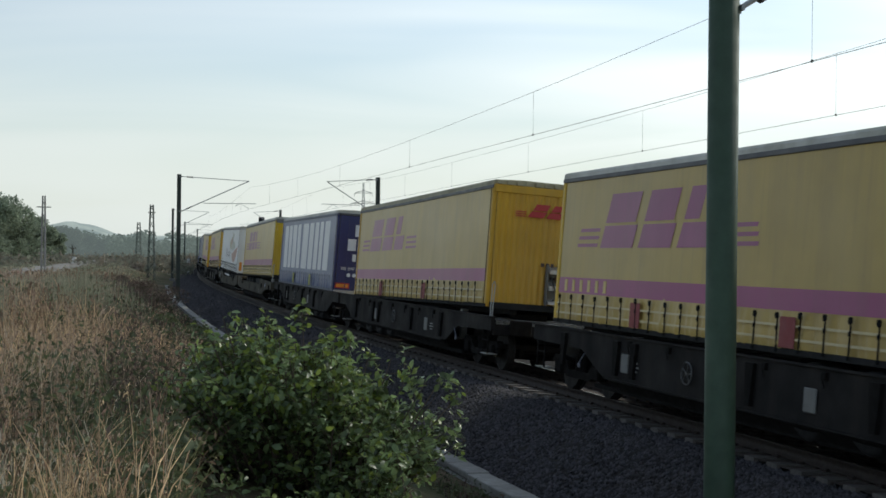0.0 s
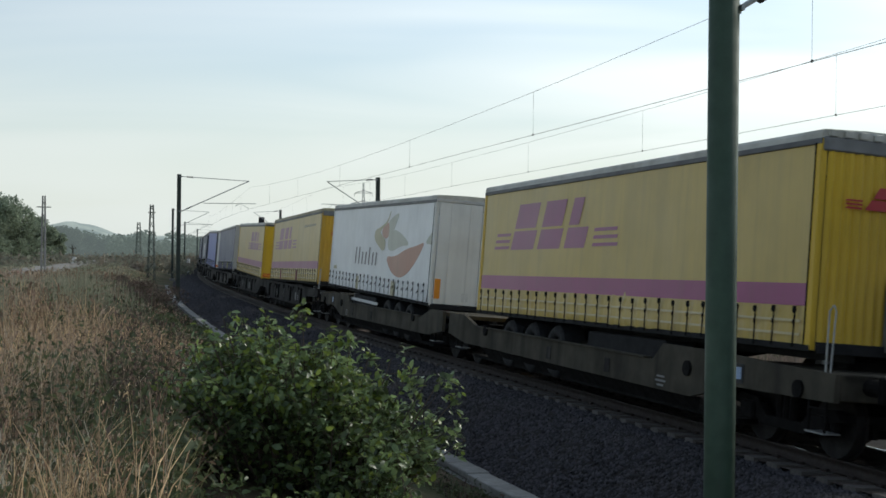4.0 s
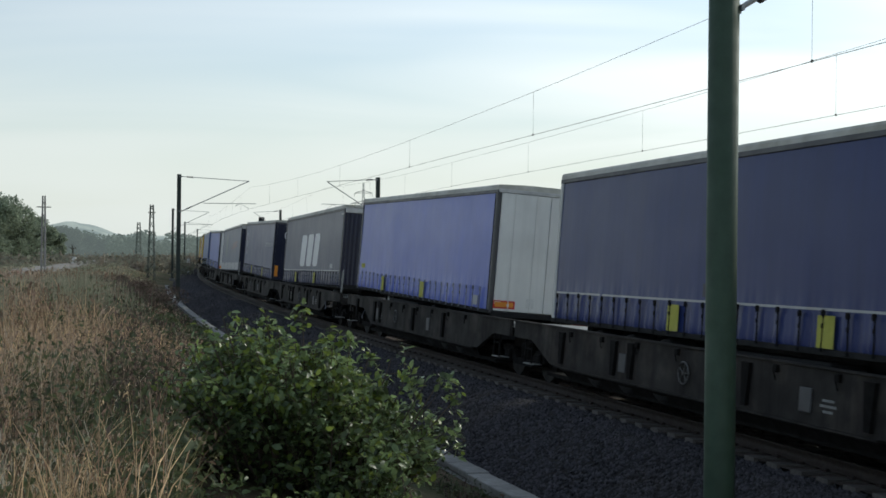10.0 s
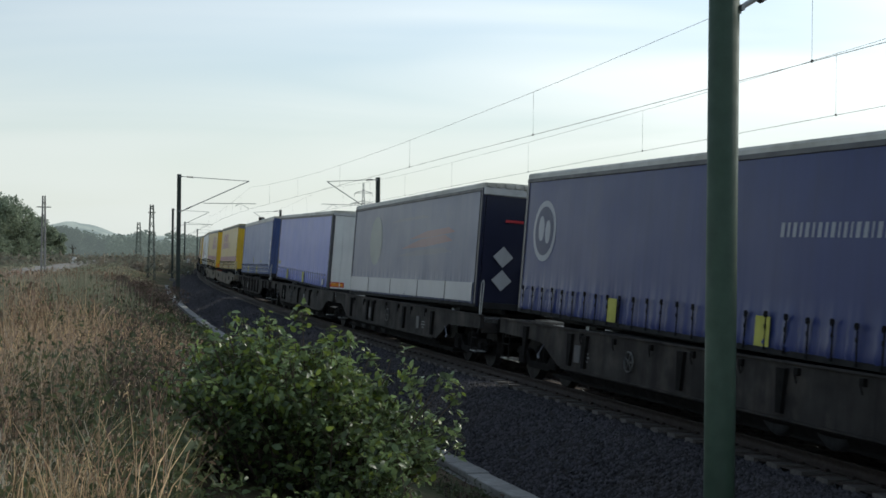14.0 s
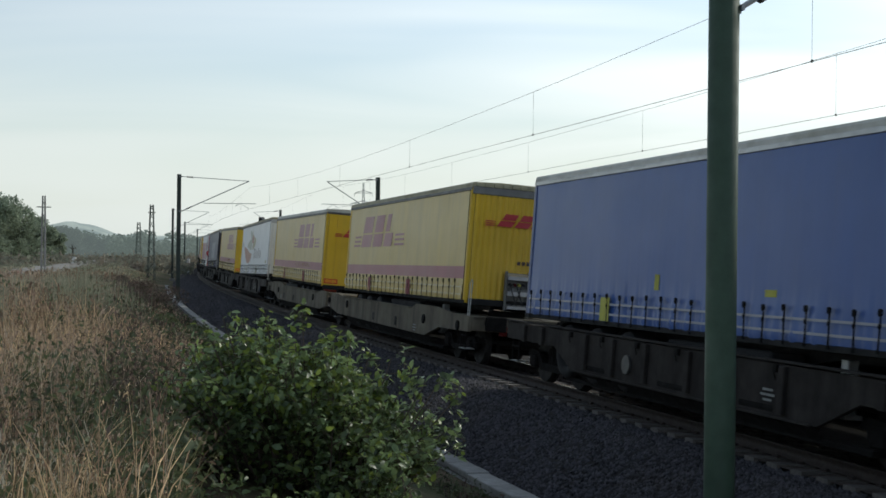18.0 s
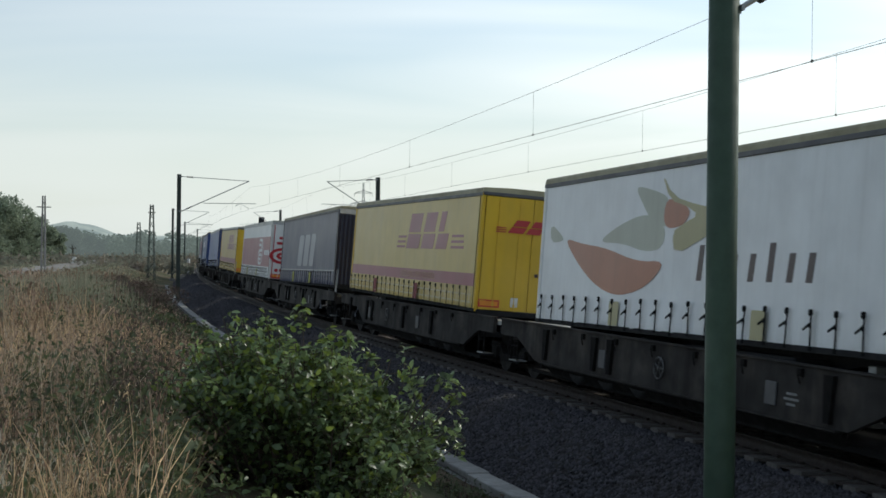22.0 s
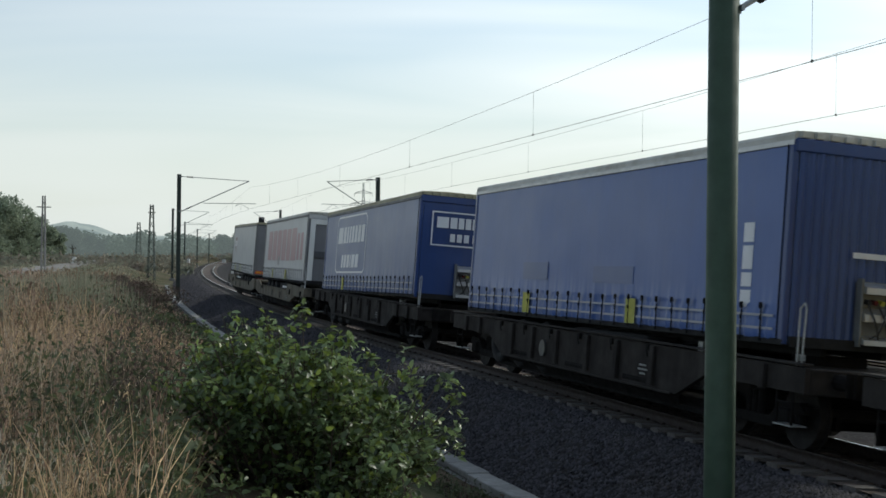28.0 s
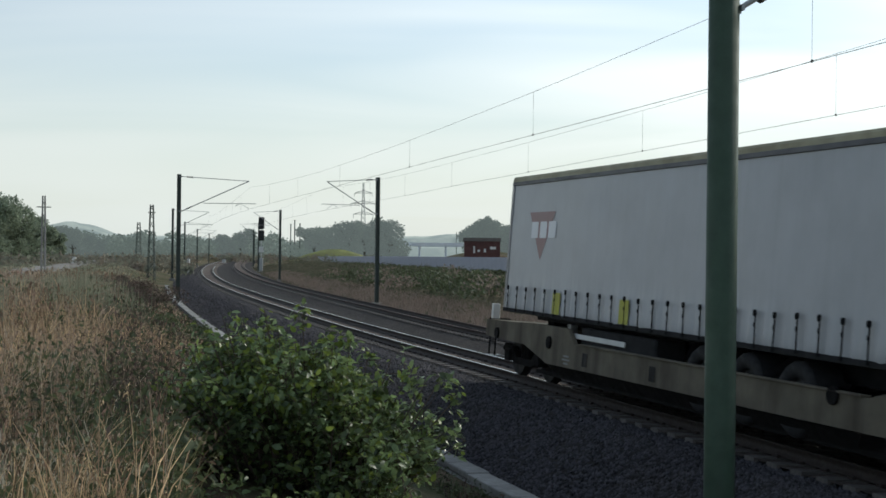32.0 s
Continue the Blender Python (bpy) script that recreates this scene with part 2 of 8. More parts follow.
M = dict(
    soil=material("dry_soil", (0.135, 0.105, 0.068), 0.95, grain=0.35, scale=3.0, second_color=(0.06, 0.07, 0.03), stain_scale=0.12, stains=0.5, stain_color=(0.13, 0.10, 0.06), bump=0.05, bump_scale=6, spec=0.1),
    ballast=material("basalt_ballast", (0.040, 0.037, 0.036), 0.9, grain=0.5, scale=24, stains=0.4, stain_color=(0.075, 0.064, 0.054), stain_scale=0.5, bump=0.05, bump_scale=22, spec=0.12),
    stone=material("ballast_stone", (0.047, 0.044, 0.050), 0.8, grain=0.3, scale=30, island=0.9, stains=0.3, stain_color=(0.07, 0.055, 0.045)),
    crown_ballast=material("rust_dusted_ballast", (0.130, 0.107, 0.094), 0.95, grain=0.5, scale=20, stains=0.5, stain_color=(0.045, 0.04, 0.038), stain_scale=0.7, bump=0.04, bump_scale=22, spec=0.1),
    sleeper=material("concrete_sleeper", (0.125, 0.11, 0.098), 0.9, grain=0.2, scale=14, stains=0.4, stain_color=(0.12, 0.085, 0.06), stain_scale=2.0, perob=0.15),
    rail_side=material("rusty_rail", (0.036, 0.025, 0.02), 0.75, metal=0.2, grain=0.25, scale=20),
    rail_top=material("polished_rail_head", (0.66, 0.65, 0.63), 0.16, metal=1.0, grain=0.08, scale=10, rvar=0.04),
    rail_rust=material("rusty_rail_head", (0.16, 0.085, 0.055), 0.55, metal=0.5, grain=0.2, scale=12),
    trough=material("concrete_trough", (0.29, 0.285, 0.265), 0.9, grain=0.2, scale=9, stains=0.45, stain_color=(0.13, 0.12, 0.09), stain_scale=1.6, bump=0.004, perob=0.14),
    mast=material("green_grey_paint", (0.050, 0.083, 0.055), 0.6, grain=0.14, scale=5, stains=0.3, stain_color=(0.05, 0.05, 0.04), streak=True, bump=0.002, bump_scale=30, spec=0.3),
    far_mast=material("dark_green_steel", (0.055, 0.07, 0.06), 0.6, grain=0.2, scale=2),
    concrete_pole=material("weathered_concrete_pole", (0.30, 0.29, 0.27), 0.9, grain=0.2, scale=3, stains=0.4),
    galv=material("galvanised_steel", (0.36, 0.37, 0.37), 0.5, metal=0.6, grain=0.15, scale=8),
    insulator=material("brown_insulator", (0.045, 0.04, 0.045), 0.25, grain=0.1),
    wire=material("copper_wire", (0.10, 0.105, 0.10), 0.6, metal=0.4, grain=0.1),
    wagon_grey=material("dirty_grey_wagon_paint", (0.034, 0.031, 0.029), 0.75, grain=0.35, scale=2.2, stains=0.85, stain_color=(0.007, 0.006, 0.006), stain_scale=1.1, streak=True, bump=0.003, bump_scale=25, spec=0.2, second_color=(0.052, 0.045, 0.040), split=(0.5, 0.62)),
    wagon_soot=material("soot_black_wagon_paint", (0.014, 0.013, 0.013), 0.75, grain=0.35, scale=2.2, stains=0.8, stain_color=(0.030, 0.026, 0.023), stain_scale=1.0, streak=True, bump=0.003, bump_scale=25, spec=0.18),
    wagon_dull_beige=material("grimy_olive_beige_wagon_paint", (0.072, 0.064, 0.048), 0.8, grain=0.25, scale=2.5, stains=0.8, stain_color=(0.025, 0.022, 0.018), stain_scale=0.8, streak=True, bump=0.002, bump_scale=25, spec=0.2),
    wagon_beige=material("dusty_beige_wagon_paint", (0.150, 0.132, 0.100), 0.8, grain=0.2, scale=2.5, stains=0.8, stain_color=(0.060, 0.050, 0.040), stain_scale=0.8, streak=True, bump=0.002, bump_scale=25, spec=0.2),
    wagon_dark=material("brown_black_wagon_paint", (0.03, 0.026, 0.024), 0.8, grain=0.3, scale=4, stains=0.8, stain_color=(0.010, 0.009, 0.008), stain_scale=1.3, streak=True, bump=0.004, bump_scale=20, spec=0.2),
    bogie=material("bogie_grime", (0.010, 0.009, 0.0085), 0.9, grain=0.35, scale=9, bump=0.004, spec=0.15),
    wheel=material("wheel_steel", (0.014, 0.012, 0.011), 0.75, metal=0.2, grain=0.2, scale=12),
    tyre=material("black_rubber", (0.013, 0.013, 0.014), 0.85, grain=0.2, scale=12),
    rim=material("grey_rim", (0.11, 0.11, 0.11), 0.45, metal=0.6, grain=0.15),
    chassis=material("trailer_chassis", (0.022, 0.022, 0.023), 0.85, grain=0.25, scale=5, spec=0.2),
    panel_grey=material("dull_grey_panel", (0.2, 0.2, 0.195), 0.6, metal=0.3, grain=0.2, scale=6, stains=0.5, stain_color=(0.07, 0.065, 0.06), stain_scale=3.0),
    strap=material("black_strap", (0.007, 0.007, 0.008), 0.85, grain=0.2, scale=12, spec=0.15),
    strap_grey=material("grey_strap", (0.16, 0.17, 0.21), 0.6, grain=0.2, scale=12),
    alu=material("aluminium_profile", (0.50, 0.50, 0.50), 0.42, metal=0.7, grain=0.12, scale=5, stains=0.3, stain_color=(0.2, 0.19, 0.17)),
    roof=material("white_roof_tarpaulin", (0.56, 0.55, 0.50), 0.6, grain=0.12, scale=2, stains=0.6, stain_color=(0.25, 0.23, 0.16), stain_scale=1.2),
    roof_olive=material("dirty_yellowed_roof_tarpaulin", (0.37, 0.34, 0.225), 0.65, grain=0.15, scale=2, stains=0.6, stain_color=(0.16, 0.14, 0.08), stain_scale=1.3),
    lamp_red=material("red_lamp_glass", (0.10, 0.012, 0.012), 0.25, grain=0.05),
    plate_orange=material("orange_reflector", (0.75, 0.28, 0.03), 0.4, grain=0.08),
    pale_blue=material("pale_blue_enamel", (0.32, 0.42, 0.60), 0.4, grain=0.08),
    roof_slate=material("grey_sheet_roof", (0.16, 0.165, 0.175), 0.7, grain=0.15, scale=0.5, stains=0.3),
    shed_red=material("dull_red_boards", (0.10, 0.04, 0.036), 0.8, grain=0.2, scale=1.5, stains=0.4),
    plate_red=material("red_border", (0.55, 0.04, 0.03), 0.4, grain=0.08),
    tag_yellow=material("yellow_tag", (0.42, 0.41, 0.06), 0.6, grain=0.12, stains=0.3),
    tag_red=material("red_tag", (0.24, 0.045, 0.05), 0.6, grain=0.12, stains=0.3),
    white=material("white_plastic", (0.66, 0.66, 0.64), 0.5, grain=0.08, stains=0.3, stain_color=(0.3, 0.28, 0.25)),
    dark_grey=material("dark_grey_paint", (0.08, 0.08, 0.085), 0.5, grain=0.1),
    signal=material("signal_black", (0.015, 0.015, 0.016), 0.6, grain=0.1),
    # far concrete, its base colour bleached bluish to hold the distance haze
    hazed_concrete=material("concrete_paled_by_haze", (0.78, 0.81, 0.85), 0.9, grain=0.08, scale=0.3),
    gravel=material("pale_gravel", (0.24, 0.22, 0.20), 0.95, grain=0.25, scale=2.0, stains=0.4, stain_color=(0.2, 0.19, 0.14), stain_scale=0.3),
    wall=material("grey_barrier_panel", (0.42, 0.425, 0.48), 0.8, grain=0.08, scale=0.6, stains=0.3, stain_color=(0.17, 0.18, 0.19), stain_scale=0.1),
)

# ---- ground, one sheet along the line and out to the horizon
def build_ground():
    s_list = np.concatenate([np.arange(-470, -10, 10), np.arange(-10, 130, 1.0), np.arange(130, 300, 3.0), np.arange(300, 901, 12)])
    o_list = np.concatenate([[-600, -400, -250, -150, -100, -70, -50, -40, -32], np.arange(-26, -7, 1.0), [-7.2, 0, 3.6], np.arange(4.2, 16, 0.4), np.arange(16, 40, 1.5),
                             [42, 46, 52, 60, 70, 85, 100, 130, 170, 250, 400, 600]])
    xs, ys = [], []
    for s in s_list:
        (x, y), psi = at(s)
        xs.append(x - math.cos(psi) * o_list); ys.append(y + math.sin(psi) * o_list)
    xs, ys = np.array(xs), np.array(ys)
    z = np.interp(o_list, O_LAND, Z_LAND)[None, :].repeat(len(s_list), 0)
    bump = 0.09 * np.sin(xs * 0.9 + 1.3 * np.sin(ys * 0.31)) * np.sin(ys * 0.7 + xs * 0.2) + 0.05 * np.sin(xs * 2.3 + ys * 1.9)
    z = z + bump * np.clip((np.abs(o_list + 1.5) - 6.5) / 3, 0, 1)[None, :]
    n, k = len(s_list), len(o_list)
    v = np.stack([xs, ys, z], 2).reshape(-1, 3)
    i, j = np.meshgrid(np.arange(n - 1), np.arange(k - 1), indexing="ij")
    a = (i * k + j).ravel()
    f = np.stack([a, a + k, a + k + 1, a + 1], 1)
    # the far plain, a ring below it
    ring = []
    for r in (300.0, 4800.0):
        for q in range(48):
            ring.append((r * math.cos(q * math.pi / 24), r * math.sin(q * math.pi / 24) + 100, -2.0 if r < 400 else -1.0))
    b = len(v)
    rf = [(b + q, b + (q + 1) % 48, b + 48 + (q + 1) % 48, b + 48 + q) for q in range(48)]
    v = np.concatenate([v, np.array(ring)]); f = np.concatenate([f, np.array(rf)])
    thing("ground", "dry weedy railway land reaching to the horizon", "ground", kind="structure", data=mesh_np("ground", v, f, M["soil"], True))


build_ground()
S_LONG = list(np.arange(-460, -12, 8.0)) + list(np.arange(-12, 120, 1.0)) + list(np.arange(120, 320, 2.5)) + list(np.arange(320, 560, 6.0))


def bed_section(s):
    d = second(s)
    return [(4.2, -0.98), (3.2, -0.62), (2.3, -0.21), (1.9, -0.115), (1.3, -0.15), (-1.3, -0.285), (-2.0, -0.33), (d + 1.9, -0.34),
            (d + 1.3, -0.16), (d - 1.3, -0.34), (d - 2.0, -0.42), (d - 3.4, -1.0)]


def build_bed():
    vs, fs = [], []
    n = 12
    for i, s in enumerate(S_LONG):
        base, psi = at(s)
        for j, (o, z) in enumerate(bed_section(s)):
            w = 0.012 * math.sin(s * 2.1 + j * 1.7) * math.sin(s * 0.77 + j) if 0 < j < n - 1 else 0
            vs.append((base[0] - math.cos(psi) * o, base[1] + math.sin(psi) * o, z + w - 0.02))
        if i:
            for j in range(n - 1):
                fs.append(((i - 1) * n + j, i * n + j, i * n + j + 1, (i - 1) * n + j + 1))
    thing("ballast_bed", "dark basalt ballast bed under two curved tracks", "ballast", kind="structure", data=mesh_np("ballast_bed", vs, fs, M["ballast"]))


build_bed()


def build_crown(name, label, o_of, za, zb):
    vs, fs = [], []
    rows = [s for s in S_LONG if s > 6]
    for i, s in enumerate(rows):
        base, psi = at(s)
        for j in range(9):
            o = 1.28 - 2.56 * j / 8
            w = 0.012 * math.sin(s * 3.1 + j * 1.3)
            vs.append((base[0] - math.cos(psi) * (o + o_of(s)), base[1] + math.sin(psi) * (o + o_of(s)), za + (zb - za) * j / 8 + 0.012 + w))
        if i:
            fs += [((i - 1) * 9 + j, i * 9 + j, i * 9 + j + 1, (i - 1) * 9 + j + 1) for j in range(8)]
    thing(name, label, "ballast", kind="structure", data=mesh_np(name, vs, fs, M["crown_ballast"]))


build_crown("track_bed_1", "rust-dusted ballast between the rails", lambda s: 0.0, -0.135, -0.285)
build_crown("track_bed_2", "rust-dusted ballast between the rails", second, -0.16, -0.34)


def track_pose(s, shift=0.0, z0=0.0):
    """Axes of a vehicle or sleeper at s: x along the train's way, z up and leaning with the cant."""
    p, psi = at(s)
    u = Vector((math.sin(psi), math.cos(psi), 0)); nl = Vector((-math.cos(psi), math.sin(psi), 0)); up = Vector((0, 0, 1))
    x = -u
    y = -(nl * math.cos(CANT) + up * math.sin(CANT))
    z = up * math.cos(CANT) - nl * math.sin(CANT)
    o = Vector((p[0], p[1], z0)) + nl * shift
    return Matrix(((x.x, y.x, z.x, o.x), (x.y, y.y, z.y, o.y), (x.z, y.z, z.z, o.z), (0, 0, 0, 1)))


RAIL = [(-0.034, 0.0), (0.034, 0.0), (0.036, -0.035), (0.009, -0.05), (0.009, -0.135), (0.075, -0.16), (0.075, -0.172), (-0.075, -0.172), (-0.075, -0.16), (-0.009, -0.135), (-0.009, -0.05), (-0.036, -0.035)]


def build_track(name, label, shift, z0, top_mat, s_from, s_near, s_far):
    tr = thing(name, label, "railway track", kind="structure")
    for side in (0.7525, -0.7525):
        v, f = sweep([side + p[0] for p in RAIL], [p[1] for p in RAIL], S_LONG, closed=True, shift=shift)
        v = np.array(v); v[:, 2] += z0
        part("rail", mesh_np("rail", v, f, M["rail_side"]), None, tr)
        v, f = sweep([side - 0.033, side - 0.022, side, side + 0.022, side + 0.033], [-0.004, 0.0025, 0.005, 0.0025, -0.004], S_LONG, shift=shift)
        v = np.array(v); v[:, 2] += z0
        part("rail_head", mesh_np("rail_head", v, [q[::-1] for q in f], top_mat, True), None, tr, "worn running surface of the rail")
    # sleepers, one by one where the camera is near
    bm = bmesh.new()
    sec = [(-0.15, -0.40), (0.15, -0.40), (0.13, -0.185), (-0.13, -0.185)]
    for y0, y1, dz in ((-1.3, -0.45, 0.0), (-0.45, 0.45, -0.03), (0.45, 1.3, 0.0)):
        bm_prism(bm, [(x, z + dz) for x, z in sec], y0, y1)
    me = mesh_of("sleeper", bm, M["sleeper"])
    bm = bmesh.new()
    for side in (0.7525, -0.7525):
        for q in (-0.11, 0.11):
            bm_box(bm, -0.06, 0.06, side + q - 0.03, side + q + 0.03, -0.19, -0.145, 0.008)
    clip = mesh_of("rail_clip", bm, M["rail_side"])
    s = s_near[0]
    while s < s_near[1]:
        m = track_pose(s, shift(s) if shift else 0.0, z0)
        part("sleeper", me, None, tr, m=m)
        if s < s_near[0] + 40:
            part("rail_clip", clip, None, tr, m=m)
        s += 0.6
    base = np.array([v.co[:] for v in me.vertices]); fc = [tuple(p.vertices) for p in me.polygons]
    vs, fs = [], []
    k = 0
    while s < s_far:
        m = np.array(track_pose(s, shift(s) if shift else 0.0, z0))
        vs.append(base @ m[:3, :3].T + m[:3, 3]); fs += [tuple(i + k * len(base) for i in f) for f in fc]
        k += 1; s += 0.6
    ob = part("far_sleepers", mesh_np("far_sleepers", np.concatenate(vs), fs, M["sleeper"]), None, tr)
    tagged(ob, kind="stuff")
    return tr


build_track("track_1", "curved canted main track on concrete sleepers with bright rails", None, 0.0, M["rail_top"], 8, (8.0, 110.0), 330)
build_track("track_2", "second curved track with rust-brown rails on concrete sleepers", second, -0.03, M["rail_rust"], 30, (30.0, 110.0), 330)


def build_stones():
    rng = np.random.default_rng(5)
    # an angular lump of six corners
    base = np.array([(1, 0, 0), (-1, 0, 0), (0, 1, 0), (0, -1, 0), (0, 0, 1), (0, 0, -1)], float)
    fc = np.array([(0, 2, 4), (2, 1, 4), (1, 3, 4), (3, 0, 4), (2, 0, 5), (1, 2, 5), (3, 1, 5), (0, 3, 5)])
    n = 125000
    s = 12 + 150 * rng.random(n) ** 2.4
    o = np.where(rng.random(n) < 0.86, 1.25 + 2.9 * rng.random(n), -1.3 + 2.6 * rng.random(n))
    z = np.interp(o, [-2.0, -1.3, 1.3, 1.9, 2.3, 3.2, 4.2], [-0.33, -0.285, -0.15, -0.115, -0.21, -0.62, -0.98]) - 0.02
    px, py, psi = np.interp(s, SS, TX), np.interp(s, SS, TY), np.interp(s, SS, TP)
    c = np.stack([px - np.cos(psi) * o, py + np.sin(psi) * o, z], 1)
    size = (0.019 + 0.019 * rng.random(n) ** 1.5) * (1 + 0.006 * s)
    jit = base[None] * (0.7 + 0.6 * rng.random((n, len(base), 1))) * size[:, None, None] * np.stack([1 + rng.random(n) * 0.35, np.ones(n), 0.75 + 0.4 * rng.random(n)], 1)[:, None, :]
    a = rng.random(n) * 6.28
    x2 = jit[..., 0] * np.cos(a)[:, None] - jit[..., 1] * np.sin(a)[:, None]
    y2 = jit[..., 0] * np.sin(a)[:, None] + jit[..., 1] * np.cos(a)[:, None]
    v = np.stack([x2, y2, jit[..., 2]], 2) + c[:, None, :]
    f = fc[None] + (np.arange(n) * len(base))[:, None, None]
    ob = thing("ballast_stones", "loose dark grey crushed stones on the ballast shoulder", "stones", kind="stuff",
               data=mesh_np("ballast_stones", v.reshape(-1, 3), f.reshape(-1, 3), M["stone"]))
    return ob


build_stones()


def build_trough():
    tr = thing("cable_trough", "pale grey concrete cable trough with slab covers beside the ballast", "cable trough", kind="structure")
    rng = random.Random(3)
    bm = bmesh.new(); bm_box(bm, -0.245, 0.245, -0.175, 0.175, -0.05, 0.05, 0.012)
    me = mesh_of("cover_slab", bm, M["trough"])
    s = 10.0
    while s < 130:
        m = track_pose(s, 4.50, -0.64 + rng.uniform(-0.012, 0.012))
        p = m.translation
        _, psi = at(s)
        m = Matrix.Translation(p) @ pose(0, 0, 0, rng.uniform(-1.5, 1.5), rng.uniform(-1.2, 1.2), 90 - math.degrees(psi) + rng.uniform(-1.2, 1.2))
        part("cover_slab", me, None, tr, m=m)
        s += 0.5
    v, f = sweep([4.69, 4.66, 4.34, 4.31], [-0.95, -0.715, -0.715, -0.95], list(np.arange(8, 135, 1.5)), cant=False)
    part("channel", mesh_np("channel", v, f, M["trough"]), None, tr)


build_trough()


# ---- overhead line
def ribbed(bm, p0, p1, r, ribs=7):
    p0, p1 = Vector(p0), Vector(p1)
    bm_tube(bm, p0, p1, r * 0.5, 8)
    for i in range(ribs):
        a = p0.lerp(p1, (i + 0.3) / ribs); b = p0.lerp(p1, (i + 0.75) / ribs)
        bm_tube(bm, a, b, r, 10)


def contact_z(s):
    return float(np.interp(s, [16, 31, 45, 60, 88], [5.6, 5.46, 5.38, 5.36, 5.45]))


def build_mast(s, o, to, near=False, dressed=True, top=7.65):
    """A mast at offset o whose cantilever reaches over the track at offset to."""
    _, psi = at(s)
    foot = on_track(s, o, 0, False)
    rot = math.pi / 2 - psi
    m = Matrix.Translation((foot.x, foot.y, 0)) @ Matrix.Rotation(rot, 4, "Z")     # x along the track away, y to the camera's side
    ma = thing("overhead_line_mast", "thick green-painted steel mast standing beside the ballast" if near else "slim dark green steel mast with a catenary arm beside the track", "mast",
               "overhead line masts", m=m)
    mat = M["mast"] if near else M["far_mast"]
    bm = bmesh.new()
    if near:
        # a tapered tube, faintly flattened into twelve sides
        n, r = 48, 0.169
        ring = [(r * (1 + 0.006 * math.cos(12 * q)) * math.cos(q), r * (1 + 0.006 * math.cos(12 * q)) * math.sin(q)) for q in (2 * math.pi * k / n for k in range(n))]
        a = [bm.verts.new((x, y, -1.0)) for x, y in ring]; b = [bm.verts.new((x * 0.97, y * 0.97, 9.2)) for x, y in ring]
        for k in range(n):
            bm.faces.new((a[k], a[(k + 1) % n], b[(k + 1) % n], b[k])).smooth = True
        bm.faces.new(b)
    else:
        w, e = 0.12, 0.01
        ring = [(-w, -0.13), (w, -0.13), (w, -0.112), (e, -0.112), (e, 0.112), (w, 0.112), (w, 0.13), (-w, 0.13), (-w, 0.112), (-e, 0.112), (-e, -0.112), (-w, -0.112)]
        a = [bm.verts.new((x, y, -0.9)) for x, y in ring]; b = [bm.verts.new((x, y, top)) for x, y in ring]
        for k in range(12):
            bm.faces.new((a[k], a[(k + 1) % 12], b[(k + 1) % 12], b[k]))
        bm.faces.new(b)
    part("column", bm, mat, ma)
    bm = bmesh.new(); bm_box(bm, -0.32, 0.32, -0.32, 0.32, -1.2, -0.55 if not near else -0.5, 0.03)
    part("foundation", bm, M["trough"], ma, "concrete foundation block")
    if not dressed:
        return ma
    d = to - o                       # towards the track along y
    sg = 1 if d > 0 else -1
    zl, zt = (5.40, 7.45) if near else (5.25, 7.5)
    end = Vector((0, d, contact_z(s) + 1.85))
    lo, hi = Vector((0, sg * 0.16, zl)), Vector((0, sg * 0.16, zt))
    bm = bmesh.new(); bm_tube(bm, hi, end, 0.022)
    part("top_tube", bm, M["galv"], ma)
    bm = bmesh.new(); bm_tube(bm, lo, end, 0.03)
    part("bracket_tube", bm, M["galv"], ma)
    a = lo.lerp(end, 0.32)
    a = Vector((0, a.y, a.z)); reg = Vector((0, d * 1.1, contact_z(s) + 0.38))
    bm = bmesh.new(); bm_tube(bm, Vector((0, a.y, reg.z - 0.03)), reg, 0.02)
    part("registration_arm", bm, M["galv"], ma)
    bm = bmesh.new(); bm_tube(bm, reg.lerp(Vector((0, a.y, reg.z)), 0.3), Vector((0, d, contact_z(s) + 0.05)), 0.012)
    bm_tube(bm, reg.lerp(Vector((0, a.y, reg.z)), 0.3) + Vector((0, 0, 0)), Vector((0, d * 0.8, contact_z(s) + 0.18)), 0.015)
    part("steady_arm", bm, M["galv"], ma)
    for p, q in ((lo, end), (hi, end)):
        bm = bmesh.new(); ribbed(bm, p.lerp(q, 0.07), p.lerp(q, 0.07) + (q - p).normalized() * 0.42, 0.075 if near else 0.055)
        part("insulator", bm, M["insulator"], ma, "dark ribbed insulator")
    for z in (zl, zt):
        bm = bmesh.new()
        bm_box(bm, -0.06, 0.06, -0.18 if sg < 0 else 0.0, 0.0 if sg < 0 else 0.18, z - 0.05, z + 0.05)
        bm_box(bm, -0.16, 0.16, -0.02 + sg * 0.15, 0.02 + sg * 0.15, z - 0.03, z + 0.03)
        part("mast_bracket", bm, M["galv"], ma)
    return ma


SUPPORTS = [16.0, 88.0, 158.0, 228.0, 298.0, 368.0]
build_mast(16.0, 3.62, 0.0, near=True)
for k, s in enumerate(SUPPORTS[1:]):
    build_mast(s + 1, 4.5 if s < 100 else 4.2, 0.0)
    build_mast(s - 1, second(s) - (3.38 if s < 100 else 3.1), second(s))
build_mast(-1.0 + 16, -8.0, -4.2)


